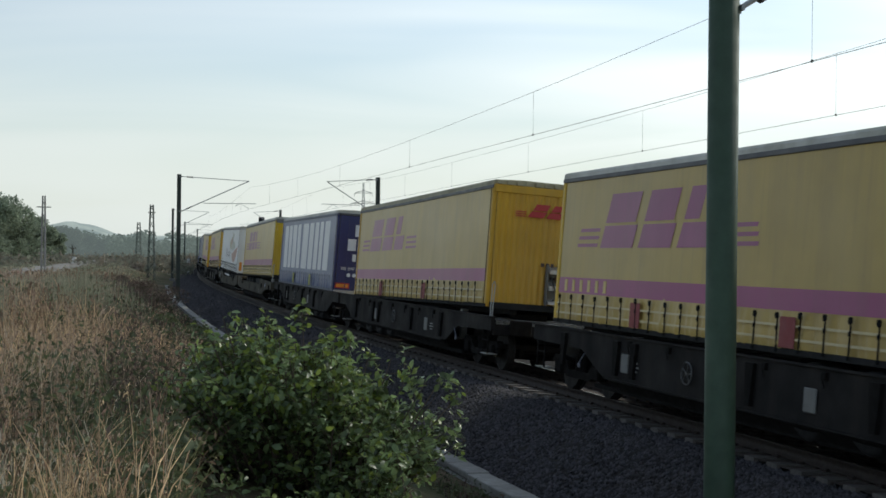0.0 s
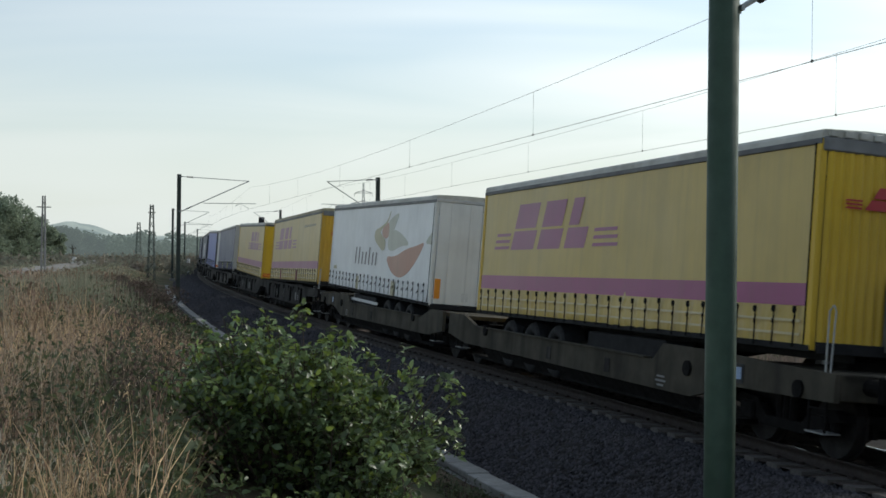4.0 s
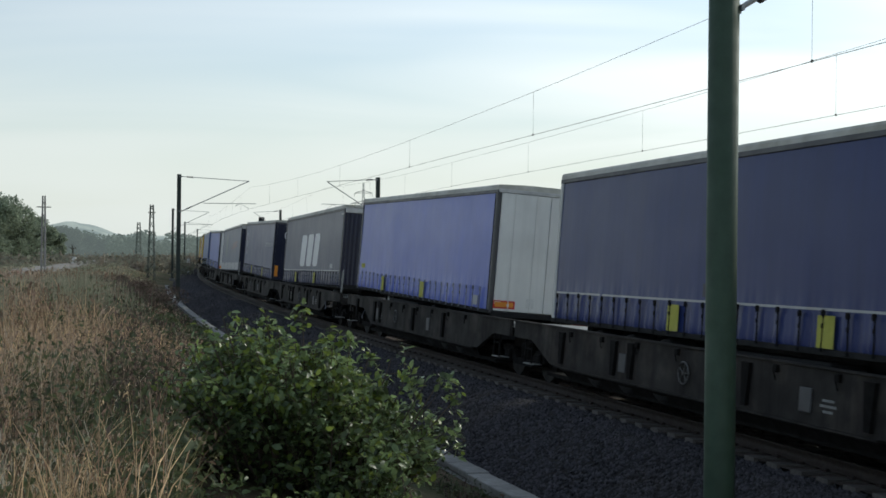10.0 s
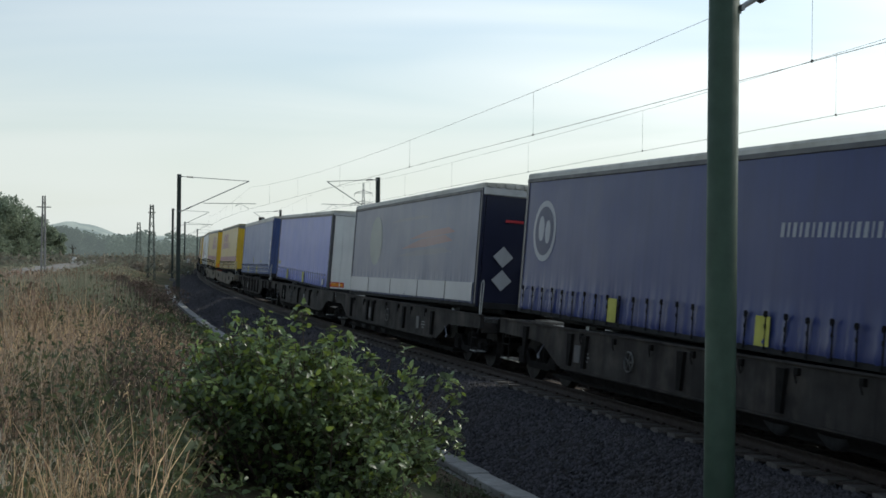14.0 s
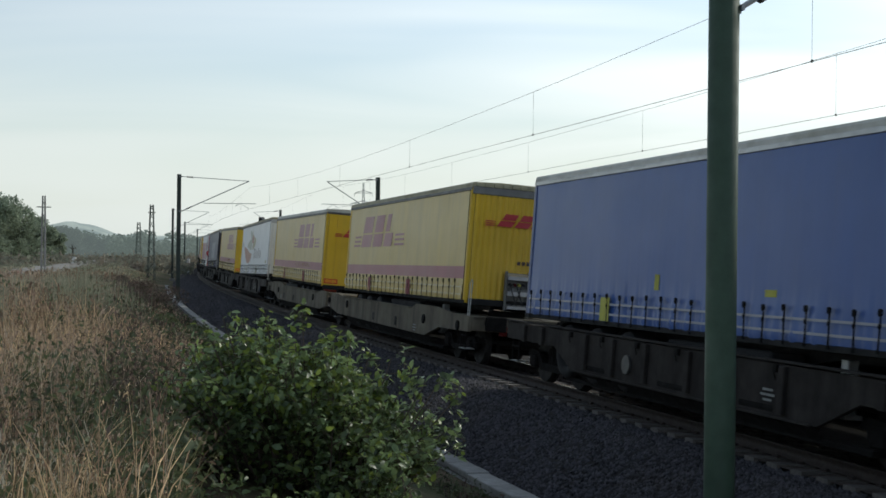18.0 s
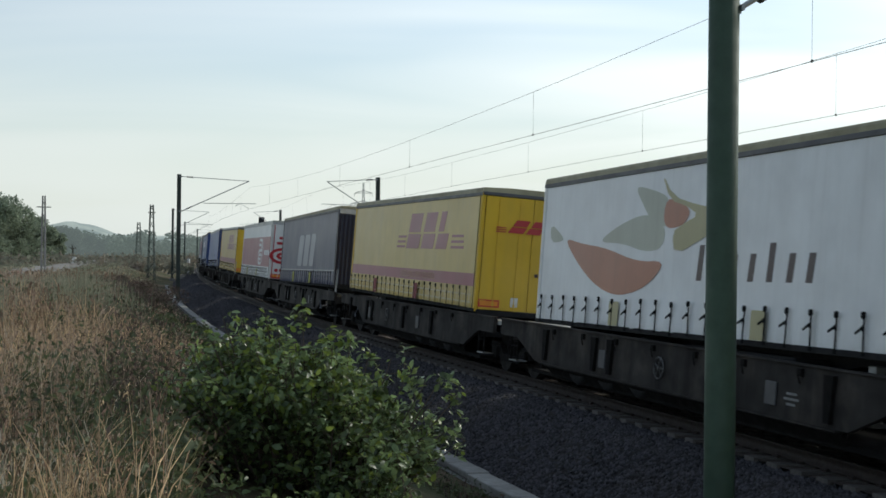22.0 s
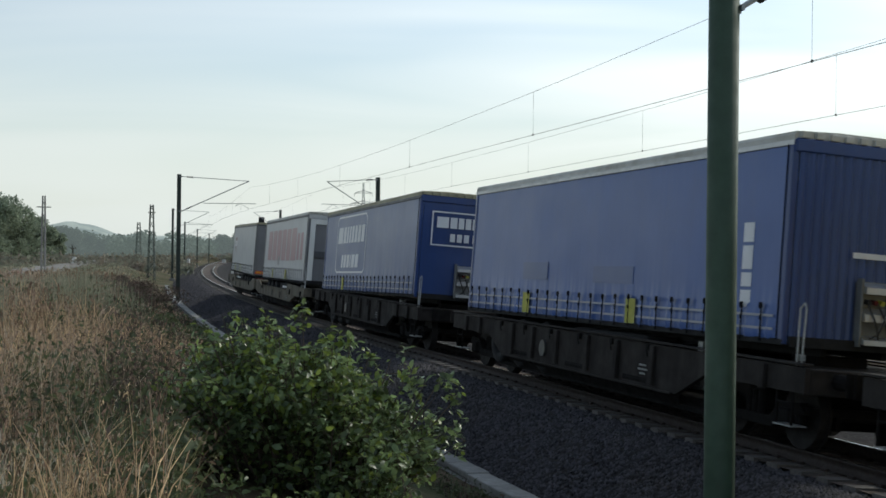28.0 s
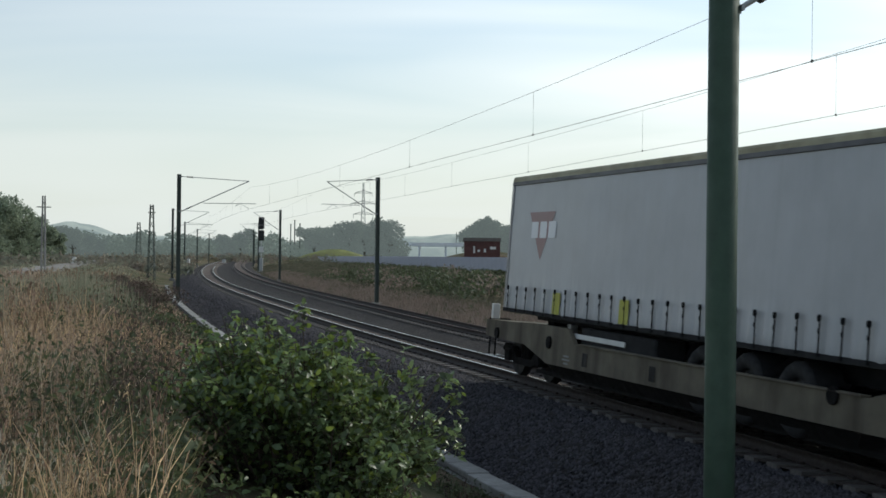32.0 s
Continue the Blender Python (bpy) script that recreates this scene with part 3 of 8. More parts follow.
def build_wires(name, label, of, low, extra, droppers):
    th = thing(name, label, "overhead wire")

    def wire(pts, r, nm):
        cu = bpy.data.curves.new(nm, "CURVE")
        cu.dimensions, cu.bevel_depth, cu.bevel_resolution = "3D", r, 1
        sp = cu.splines.new("POLY")
        sp.points.add(len(pts) - 1)
        for q, p in zip(sp.points, pts):
            q.co = (*p, 1)
        cu.materials.append(M["wire"])
        ob = new(nm, cu)
        ob.parent = th
        return ob

    sup = [-56.0] + SUPPORTS

    def gap(s):
        i = max(j for j in range(len(sup)) if sup[j] <= s + 1e-6)
        i = min(i, len(sup) - 2)
        mid, half = (sup[i] + sup[i + 1]) / 2, (sup[i + 1] - sup[i]) / 2
        return low + extra * ((s - mid) / half) ** 2
    ss = list(np.arange(-40, 366, 2.0))
    wire([on_track(s, of(s), contact_z(s), False) for s in ss], 0.0052, "contact_wire")
    wire([on_track(s, of(s), contact_z(s) + gap(s), False) for s in ss], 0.004, "messenger_wire")
    for s in droppers:
        wire([on_track(s, of(s), contact_z(s), False), on_track(s, of(s), contact_z(s) + gap(s), False)], 0.003, "dropper")
        bm = bmesh.new(); bm_box(bm, -0.014, 0.014, -0.012, 0.012, -0.015, 0.03)
        part("dropper_clamp", bm, M["wire"], th, m=Matrix.Translation(on_track(s, of(s), contact_z(s), False)))


build_wires("catenary", "copper contact wire and messenger wire with droppers over the track", lambda s: 0.0, 0.8, 0.62, [20.0, 31.6, 42.8, 54.3, 65.6, 77, 95, 103, 111, 119, 127])
build_wires("catenary", "copper contact wire and messenger wire with droppers over the track", second, 0.95, 0.5, [25.7, 34.6, 43.5, 53.0, 62, 71, 80, 97, 106, 115])


# ---- the train: where each vehicle stands along the line at 0 s, and how far it has gone at t
PLACE = [20.23, 38.30, 56.11, 72.67, 90.66, 106.9, 124.64, 141.39, 159.14, 175.86, 193.84, 210.60, 228.63, 245.13, 263.28, 281.75, 297.85, 315.81, 332.51, 350.63, 368.77, 385.44, 404.1, 422.25, 440.58]
LIFT = [0, -0.01, -0.075, 0.01, 0.019, 0.02, 0.001, 0.041, 0.062, 0, 0.017, 0.011, 0.013, 0.074, 0.075, 0.048, 0.027, 0.007, -0.004, -0.06, 0.005, 0.047, -0.005, 0.007, 0.028]
RISE = [0.007, 0.113, 0.002, 0.073, -0.085, 0.071, -0.105, 0.051, -0.088, 0.074, -0.082, 0.06, -0.079, 0.061, 0.05, -0.018, 0.089, -0.048, 0.071, -0.003, -0.047, 0.071, 0.115, 0.04, -0.046]
MOVERS = []


def travelled(t):
    return 11.7884 * t + 0.0566 * t * t / 2 + 0.002038 * t ** 3 / 6


def train_pose(s, lift=0.0, rise=0.0):
    a, b = at(s + 6.5)[0], at(s - 6.5)[0]
    mid = (a + b) / 2
    u = Vector((*(a - b), 0)).normalized()
    nl, up = Vector((-u.y, u.x, 0)), Vector((0, 0, 1))
    z = up * math.cos(CANT) - nl * math.sin(CANT)
    y = -(nl * math.cos(CANT) + up * math.sin(CANT))
    x = (-u + z * (rise / 6.8)).normalized()
    z = x.cross(y)
    o = Vector((mid[0], mid[1], 0)) + z * lift
    return Matrix(((x.x, y.x, z.x, o.x), (x.y, y.y, z.y, o.y), (x.z, y.z, z.z, o.z), (0, 0, 0, 1)))


def wheel_mesh():
    bm = bmesh.new()
    for y in (-0.7525, 0.7525):
        bm_tube(bm, (0, y - 0.065, 0), (0, y + 0.065, 0), 0.46, 20)
        sg = 1 if y < 0 else -1
        bm_tube(bm, (0, y + sg * 0.065, 0), (0, y + sg * 0.095, 0), 0.49, 20)
        bm_tube(bm, (0, y - sg * 0.09, 0), (0, y - sg * 0.06, 0), 0.12, 12)
    bm_tube(bm, (0, -0.95, 0), (0, 0.95, 0), 0.075, 10)
    return mesh_of("wheelset", bm, M["wheel"])


WHEELSET = wheel_mesh()
V0 = material("faded_white_mark", (0.26, 0.26, 0.25), 0.8, grain=0.2, stains=0.5)


def bogie_side_mesh(mat):
    bm = bmesh.new()
    bm_prism(bm, [(-1.35, 0.52), (-1.2, 0.66), (-0.7, 0.62), (-0.45, 0.40), (0.45, 0.40), (0.7, 0.62), (1.2, 0.66), (1.35, 0.52), (0.95, 0.46), (0.55, 0.26), (-0.55, 0.26), (-0.95, 0.46)], -0.07, 0.07)
    for x in (-0.9, 0.9):
        bm_box(bm, x - 0.17, x + 0.17, -0.13, 0.1, 0.30, 0.56, 0.03)
        for q in (-0.25, 0.25):
            bm_tube(bm, (x + q, 0, 0.38), (x + q, 0, 0.56), 0.075, 8)
    for q in (-0.16, 0.0, 0.16):
        bm_tube(bm, (q, 0, 0.4), (q, 0, 0.72), 0.07, 8)
    return mesh_of("side_frame", bm, mat)


BOGIE_SIDE = bogie_side_mesh(M["bogie"])


def add_bogie(wagon, x):
    bm = bmesh.new()
    bm_box(bm, -0.22, 0.22, -1.0, 1.0, 0.46, 0.78, 0.03)
    bm_tube(bm, (0, 0, 0.7), (0, 0, 0.92), 0.28, 14)
    for q in (-1.28, 1.28):
        bm_box(bm, q - 0.05, q + 0.05, -1.0, 1.0, 0.5, 0.6)
    for q in (-0.45, 0.45):
        bm_box(bm, q - 0.14, q + 0.14, -0.62, 0.62, 0.24, 0.52, 0.03)
    bm_box(bm, -1.25, 1.25, -0.5, -0.42, 0.30, 0.58)
    bg = part("bogie", bm, M["bogie"], wagon, "grimy two-axle bogie", m=pose(x, 0, 0))
    for y in (-0.99, 0.99):
        part("side_frame", BOGIE_SIDE, None, bg, m=pose(0, y, 0, 0, 0, 0 if y < 0 else 180))
    for q in (-0.9, 0.9):
        part("wheelset", WHEELSET, None, bg, m=pose(q, 0, 0.462))


def add_buffers(wagon, x, sg):
    for y in (-0.875, 0.875):
        bm = bmesh.new()
        bm_tube(bm, (x, y, 1.0), (x + sg * 0.35, y, 1.0), 0.11, 12)
        bm_tube(bm, (x + sg * 0.3, y, 1.0), (x + sg * 0.52, y, 1.0), 0.075, 10)
        bm_box(bm, min(x + sg * 0.52, x + sg * 0.57), max(x + sg * 0.52, x + sg * 0.57), y - 0.26, y + 0.26, 0.83, 1.17, 0.02)
        part("buffer", bm, M["bogie"], wagon, "black buffer")
    bm = bmesh.new()
    bm_box(bm, min(x, x + sg * 0.35), max(x, x + sg * 0.35), -0.09, 0.09, 0.92, 1.06)
    bm_tube(bm, (x + sg * 0.1, -0.05, 1.0), (x + sg * 0.45, 0.0, 0.72), 0.035, 8)
    bm_tube(bm, (x + sg * 0.12, 0.25, 0.95), (x + sg * 0.4, 0.3, 0.55), 0.03, 8)
    part("coupling", bm, M["bogie"], wagon)


def add_stirrup(wagon, x, mat):
    bm = bmesh.new()
    for q in (-0.19, 0.19):
        bm_box(bm, x + q - 0.015, x + q + 0.015, -1.36, -1.33, 0.38, 0.98)
    bm_box(bm, x - 0.19, x + 0.19, -1.36, -1.335, 0.66, 0.685)
    st = part("step", bm, M["bogie"], wagon, "step stirrup")
    # glint along the step's foot put into a lighter metal than the stirrup
    bm = bmesh.new(); bm_box(bm, x - 0.21, x + 0.21, -1.38, -1.12, 0.36, 0.38)
    part("tread", bm, M["galv"], st, "step tread in lighter metal, for the glint at its foot")


def add_handrail(wagon, x):
    bm = bmesh.new()
    pts = [(x, -1.30, 0.95), (x, -1.30, 1.92), (x + 0.05, -1.27, 2.0), (x + 0.10, -1.27, 1.92), (x + 0.10, -1.30, 0.95)]
    for a, b in zip(pts[:-1], pts[1:]):
        bm_tube(bm, a, b, 0.012, 6)
    part("handrail", bm, M["galv"], wagon, "upright grab rail")


def mirror(pts, f):
    return [(x * f, z) for x, z in pts][::f]


def bracket_mesh():
    bm = bmesh.new()
    bm_box(bm, -0.05, 0.05, -0.03, 0.03, -0.05, 0.05, 0.008)
    bm_tube(bm, (-0.03, -0.02, -0.04), (0.03, -0.02, -0.15), 0.012, 6)
    return mesh_of("lashing_bracket", bm, M["bogie"])


BRACKET = bracket_mesh()


def build_wagon(style, f):
    """A rigid half of an articulated pocket wagon, or a single one. f=1: outer end leads; f=-1: the joint leads; 0: single."""
    mat = M[{"grey": "wagon_grey", "soot": "wagon_soot", "beige": "wagon_beige", "high_beige": "wagon_beige", "dull_beige": "wagon_dull_beige", "dark": "wagon_dark"}[style]]
    lab = {"soot": "soot-blackened articulated pocket wagon half carrying a semi-trailer", "grey": "dirty grey articulated pocket wagon half carrying a semi-trailer", "beige": "dusty beige low-sided pocket wagon half carrying a semi-trailer",
           "dull_beige": "grimy olive-beige low-sided pocket wagon half carrying a semi-trailer",
           "high_beige": "dusty beige pocket wagon half with a deep straight side sill",
           "dark": "brown-black single pocket wagon carrying a semi-trailer"}[style]
    w = thing("pocket_wagon", lab, "freight wagon", "wagons of the train")
    sg = f or 1
    if style == "high_beige":
        out = [(-8.75, 0.66), (-7.4, 0.5), (3.9, 0.46), (5.2, 0.74), (7.7, 0.78), (7.7, 1.14), (6.2, 1.16), (4.9, 1.24), (2.9, 1.24), (2.4, 1.10), (-6.6, 1.08), (-7.6, 1.18), (-8.75, 1.18)]
    elif style in ("beige", "dull_beige"):
        out = [(-8.75, 0.66), (-7.4, 0.5), (3.9, 0.46), (5.2, 0.74), (7.7, 0.78), (7.7, 1.14), (6.2, 1.16), (4.9, 1.2), (2.9, 1.2), (2.55, 0.92), (-6.6, 0.92), (-7.6, 1.16), (-8.75, 1.16)]
    elif style in ("grey", "soot"):
        out = [(-8.75, 0.86), (-7.7, 0.86), (-6.6, 0.46), (4.2, 0.46), (5.2, 0.86), (7.7, 0.9), (7.7, 1.18), (-8.75, 1.18)]
    else:
        out = [(-7.7, 0.82), (-5.0, 0.82), (-4.1, 0.44), (4.1, 0.44), (5.0, 0.82), (7.7, 0.82), (7.7, 1.16), (-7.7, 1.16)]
    for y0, y1 in ((-1.38, -1.30), (1.30, 1.38)):
        bm = bmesh.new(); bm_prism(bm, mirror(out, sg), y0, y1)
        part("side_sill", bm, mat, w)
    x_lo = -8.75 if f else -7.7
    low_side = style.endswith("beige")
    z_sill = 1.10 if style == "high_beige" else 0.92
    top = z_sill if low_side else 1.18
    # flanges along the sill
    for y0, y1 in ((-1.42, -1.26), (1.26, 1.42)):
        bm = bmesh.new()
        if low_side:
            bm_box(bm, *sorted((-6.5 * sg, 2.3 * sg)), y0, y1, z_sill + 0.002, z_sill + 0.03, 0.006)
        else:
            bm_box(bm, *sorted((x_lo * sg, 7.7 * sg)), y0, y1, top + 0.002, top + 0.035, 0.006)
            bm_box(bm, *sorted((-6.3 * sg if f else -4.0, 4.0 * sg)), y0, y1, 0.43, 0.458)
        part("flange", bm, mat, w)
    # end decks and the pocket floor
    for a, b, z in ((5.2, 7.7, 1.14), (x_lo, -7.5 if f else -5.2, 1.14)):
        bm = bmesh.new(); bm_box(bm, *sorted((a * sg, b * sg)), -1.28, 1.28, z - 0.10, z, 0.01)
        part("end_deck", bm, M["galv"] if style in ("grey", "soot") else mat, w, "worn checker-plate end deck")
    bm = bmesh.new(); bm_box(bm, *sorted(((-7.3 if f else -5.0) * sg, 5.0 * sg)), -1.15, 1.15, 0.20, 0.27)
    part("pocket_floor", bm, M["bogie"], w)
    bm = bmesh.new(); bm_box(bm, -0.18 + 6.3 * sg, 0.18 + 6.3 * sg, -0.4, 0.4, 1.0, 1.28, 0.02)
    part("hitch_stand", bm, M["bogie"], w)
    # stiffeners, brackets, boxes along the side
    if style == "dark":
        for x in (-6.6, -5.6, -3.4, -2.2, -0.9, 0.6, 1.9, 3.3, 5.5, 6.7):
            bm = bmesh.new(); bm_box(bm, x - 0.07, x + 0.07, -1.45, -1.38, 0.5 if abs(x) < 4 else 0.8, 1.14, 0.01)
            part("stiffener", bm, mat, w)
        for x in (-3.0, 0.0, 2.6):
            bm = bmesh.new(); bm_tube(bm, (x - 0.45, -1.2, 0.55), (x + 0.45, -1.2, 0.55), 0.19, 14)
            part("air_tank", bm, M["bogie"], w)
        bm = bmesh.new(); bm_tube(bm, (-1.6, -1.43, 0.75), (-1.6, -1.39, 0.75), 0.16, 14)
        part("brake_wheel", bm, M["rim"], w)
    elif style in ("grey", "soot"):
        for x in (-6.0, -3.6, -2.9, 0.9, 3.8):
            bm = bmesh.new(); bm_prism(bm, [(x - 0.06, 0.52), (x + 0.06, 0.52), (x + 0.11, 1.12), (x - 0.11, 1.12)], -1.44, -1.38)
            part("stiffener", bm, M["bogie"], w, m=pose(0, 0, 0))
        for x in (-3.25, 2.4):
            bm = bmesh.new(); bm_box(bm, x - 0.14, x + 0.14, -1.41, -1.38, 0.60, 0.92, 0.01)
            part("grab_plate", bm, M["panel_grey" if style == "soot" else "dark_grey"], w)
        # brake handwheel, release lever and the pipe under the sill
        bm = bmesh.new()
        ring = [(-0.95 + 0.17 * math.cos(k * math.pi / 7), -1.425, 0.80 + 0.17 * math.sin(k * math.pi / 7)) for k in range(15)]
        for p, q in zip(ring[:-1], ring[1:]):
            bm_tube(bm, p, q, 0.014, 5)
        for k in (0, 3, 6, 9, 12):
            bm_tube(bm, (-0.95, -1.42, 0.80), ring[k], 0.010, 5)
        bm_tube(bm, (-0.95, -1.44, 0.80), (-0.95, -1.38, 0.80), 0.03, 8)
        part("handwheel", bm, M["rim"], w, "dull grey brake handwheel")
        bm = bmesh.new()
        bm_tube(bm, (5.0 * sg, -1.40, 0.80), (5.25 * sg, -1.41, 0.58), 0.013, 6)
        bm_box(bm, 5.2 * sg - 0.05, 5.2 * sg + 0.05, -1.42, -1.40, 0.53, 0.60, 0.01)
        part("release_lever", bm, M["strap_grey"], w, "small grey release lever")
        bm = bmesh.new(); bm_tube(bm, (-6.2 * sg, -1.30, 0.395), (4.0 * sg, -1.30, 0.395), 0.022, 6)
        part("brake_pipe", bm, M["bogie"], w)
    else:
        for x in (-5.9, 3.8, 6.9):
            bm = bmesh.new(); bm_tube(bm, (x * sg, -1.42, 0.88), (x * sg, -1.37, 0.88), 0.12, 14)
            part("lashing_ring", bm, M["bogie"], w)
        if style == "dull_beige":
            bm = bmesh.new(); bm_box(bm, 5.35 * sg - 0.13, 5.35 * sg + 0.13, -1.394, -1.38, 0.80, 1.08, 0.006)
            pl = part("route_plate", bm, M["signal"], w, "dark plate with a pale blue field")
            bm = bmesh.new(); bm_box(bm, 5.35 * sg - 0.075, 5.35 * sg + 0.075, -1.399, -1.394, 0.86, 1.03)
            part("plate_field", bm, M["pale_blue"], pl)
        for x in (-2.0, 0.8):
            bm = bmesh.new(); bm_box(bm, x - 0.11, x + 0.11, -1.395, -1.38, 0.55, 0.8, 0.008)
            part("grab_plate", bm, M["wagon_grey"], w)
    # white data lines, too small to read: plain bars
    zc = 0.66 if low_side else 0.78
    for k, wd in enumerate((0.26, 0.36, 0.22)):
        bm = bmesh.new(); bm_box(bm, 2.9 * sg - wd / 2, 2.9 * sg + wd / 2, -1.388, -1.382, zc - 0.07 * k, zc - 0.07 * k + 0.032)
        part("data_mark", bm, V0, w, "faded white data mark")
    # pocket sides sloping in under the sill, the shadow band put into their dark colour
    xa, xb = sorted(((-6.4 if f else -4.1) * sg, 4.1 * sg))
    for yo, yi in ((-1.31, -1.12), (1.31, 1.12)):
        bm = bmesh.new()
        vs = [bm.verts.new(q) for q in ((xa, yo, 0.47), (xb, yo, 0.47), (xb - 0.3, yi, 0.2), (xa + 0.3, yi, 0.2))]
        bm.faces.new(vs if yo < 0 else vs[::-1])
        part("pocket_side", bm, M["bogie"], w)
    for k in range(0 if low_side else 7):
        part("lashing_bracket", BRACKET, None, w, m=pose((-5.6 + 1.45 * k) * sg, -1.40, top - 0.08))
    if f:
        add_bogie(w, 6.05 * sg)
        if f == 1:
            add_bogie(w, -8.95)
        add_buffers(w, 7.7 * sg, sg)
        add_stirrup(w, 7.3 * sg, mat); add_stirrup(w, -7.9 * sg, mat)
        if f == 1:
            add_handrail(w, 7.35)
    else:
        add_bogie(w, 5.9); add_bogie(w, -5.9)
        add_buffers(w, 7.7, 1); add_buffers(w, -7.7, -1)
        add_stirrup(w, 7.2, mat); add_stirrup(w, -7.2, mat)
        add_handrail(w, 7.35)
    for x in ((7.62,) if f else (7.62, -7.62)):
        bm = bmesh.new(); bm_box(bm, x * sg - 0.08, x * sg + 0.08, -1.3, 1.3, 0.8, 1.15, 0.02)
        part("headstock", bm, mat, w)
    return w


LEAD = {2, 4, 6, 8, 10, 12, 15, 17, 19, 24}
SINGLE = {14, 21, 22, 23}
BEIGE = {4, 5, 15, 16, 24, 25}


def build_wagons():
    made = {}
    for i in range(1, 26):
        style = "dark" if i in SINGLE else "soot" if i in (1, 2, 3, 6, 7) else "high_beige" if i in (15, 16) else "dull_beige" if i in (4, 5) else "beige" if i in BEIGE else "grey"
        key = (style, 0 if i in SINGLE else 1 if i in LEAD else -1)
        m = train_pose(PLACE[i - 1])
        if key not in made:
            w = made[key] = build_wagon(*key)
            w.matrix_basis = m
        else:
            w = copy_thing(made[key], m)
        MOVERS.append((w, PLACE[i - 1], 0.0, 0.0))
        if i == 25:
            bm = bmesh.new(); bm_box(bm, -7.9, -7.78, -1.22, -1.05, 1.16, 1.5, 0.015)
            sig = part("tail_signal", bm, M["white"], w, "white tail signal box on the end of the last wagon")
            bm = bmesh.new(); bm_tube(bm, (-7.92, -1.135, 1.40), (-7.89, -1.135, 1.40), 0.06, 12)
            part("tail_lens", bm, M["lamp_red"], sig)
        if i == 15:
            bm = bmesh.new(); bm_box(bm, 7.70, 7.76, -0.62, -0.42, 0.72, 0.95, 0.01)
            part("red_marker", bm, M["lamp_red"], w, "red reflector plate on the wagon end")


build_wagons()


# ---- semi-trailers
def tyre_mesh():
    bm = bmesh.new()
    prof = [(0.30, -0.17), (0.47, -0.19), (0.52, -0.13), (0.525, 0.13), (0.47, 0.19), (0.30, 0.17)]
    n = 20
    rings = [[bm.verts.new((r * math.cos(2 * math.pi * k / n), y, r * math.sin(2 * math.pi * k / n))) for k in range(n)] for r, y in prof]
    for a, b in zip(rings, rings[1:] + rings[:1]):
        for k in range(n):
            bm.faces.new((a[k], a[(k + 1) % n], b[(k + 1) % n], b[k]))
    return mesh_of("tyre", bm, M["tyre"], True)


def rim_mesh():
    bm = bmesh.new()
    bm_tube(bm, (0, -0.06, 0), (0, 0.12, 0), 0.30, 18)
    bm_tube(bm, (0, -0.15, 0), (0, -0.05, 0), 0.12, 12)
    for k in range(8):
        a = k * math.pi / 4
        bm_tube(bm, (0.19 * math.cos(a), -0.085, 0.19 * math.sin(a)), (0.19 * math.cos(a), -0.05, 0.19 * math.sin(a)), 0.025, 6)
    return mesh_of("rim", bm, M["rim"])


TYRE, RIM = tyre_mesh(), rim_mesh()


def strap_mesh(mat, tail=False):
    bm = bmesh.new()
    bm_box(bm, -0.016, 0.016, -0.008, 0.0, -0.5, -0.04)
    bm_prism(bm, [(-0.018, -0.07), (0.018, -0.07), (0.038, -0.045), (0.038, 0.0), (0.02, 0.022), (-0.02, 0.022), (-0.038, 0.0), (-0.038, -0.045)], -0.026, -0.004)
    bm_box(bm, -0.022, 0.022, -0.022, -0.004, -0.22, -0.16, 0.004)
    if tail:
        bm_prism(bm, [(-0.01, -0.15), (-0.17, -0.235), (-0.155, -0.262), (0.0, -0.19)], -0.02, -0.012)
    bm_box(bm, -0.024, 0.024, -0.018, 0.0, -0.52, -0.47, 0.005)
    return mesh_of("strap", bm, mat)


STRAP = {"black": strap_mesh(M["strap"]), "tail": strap_mesh(M["strap"], True), "grey": strap_mesh(M["strap_grey"])}


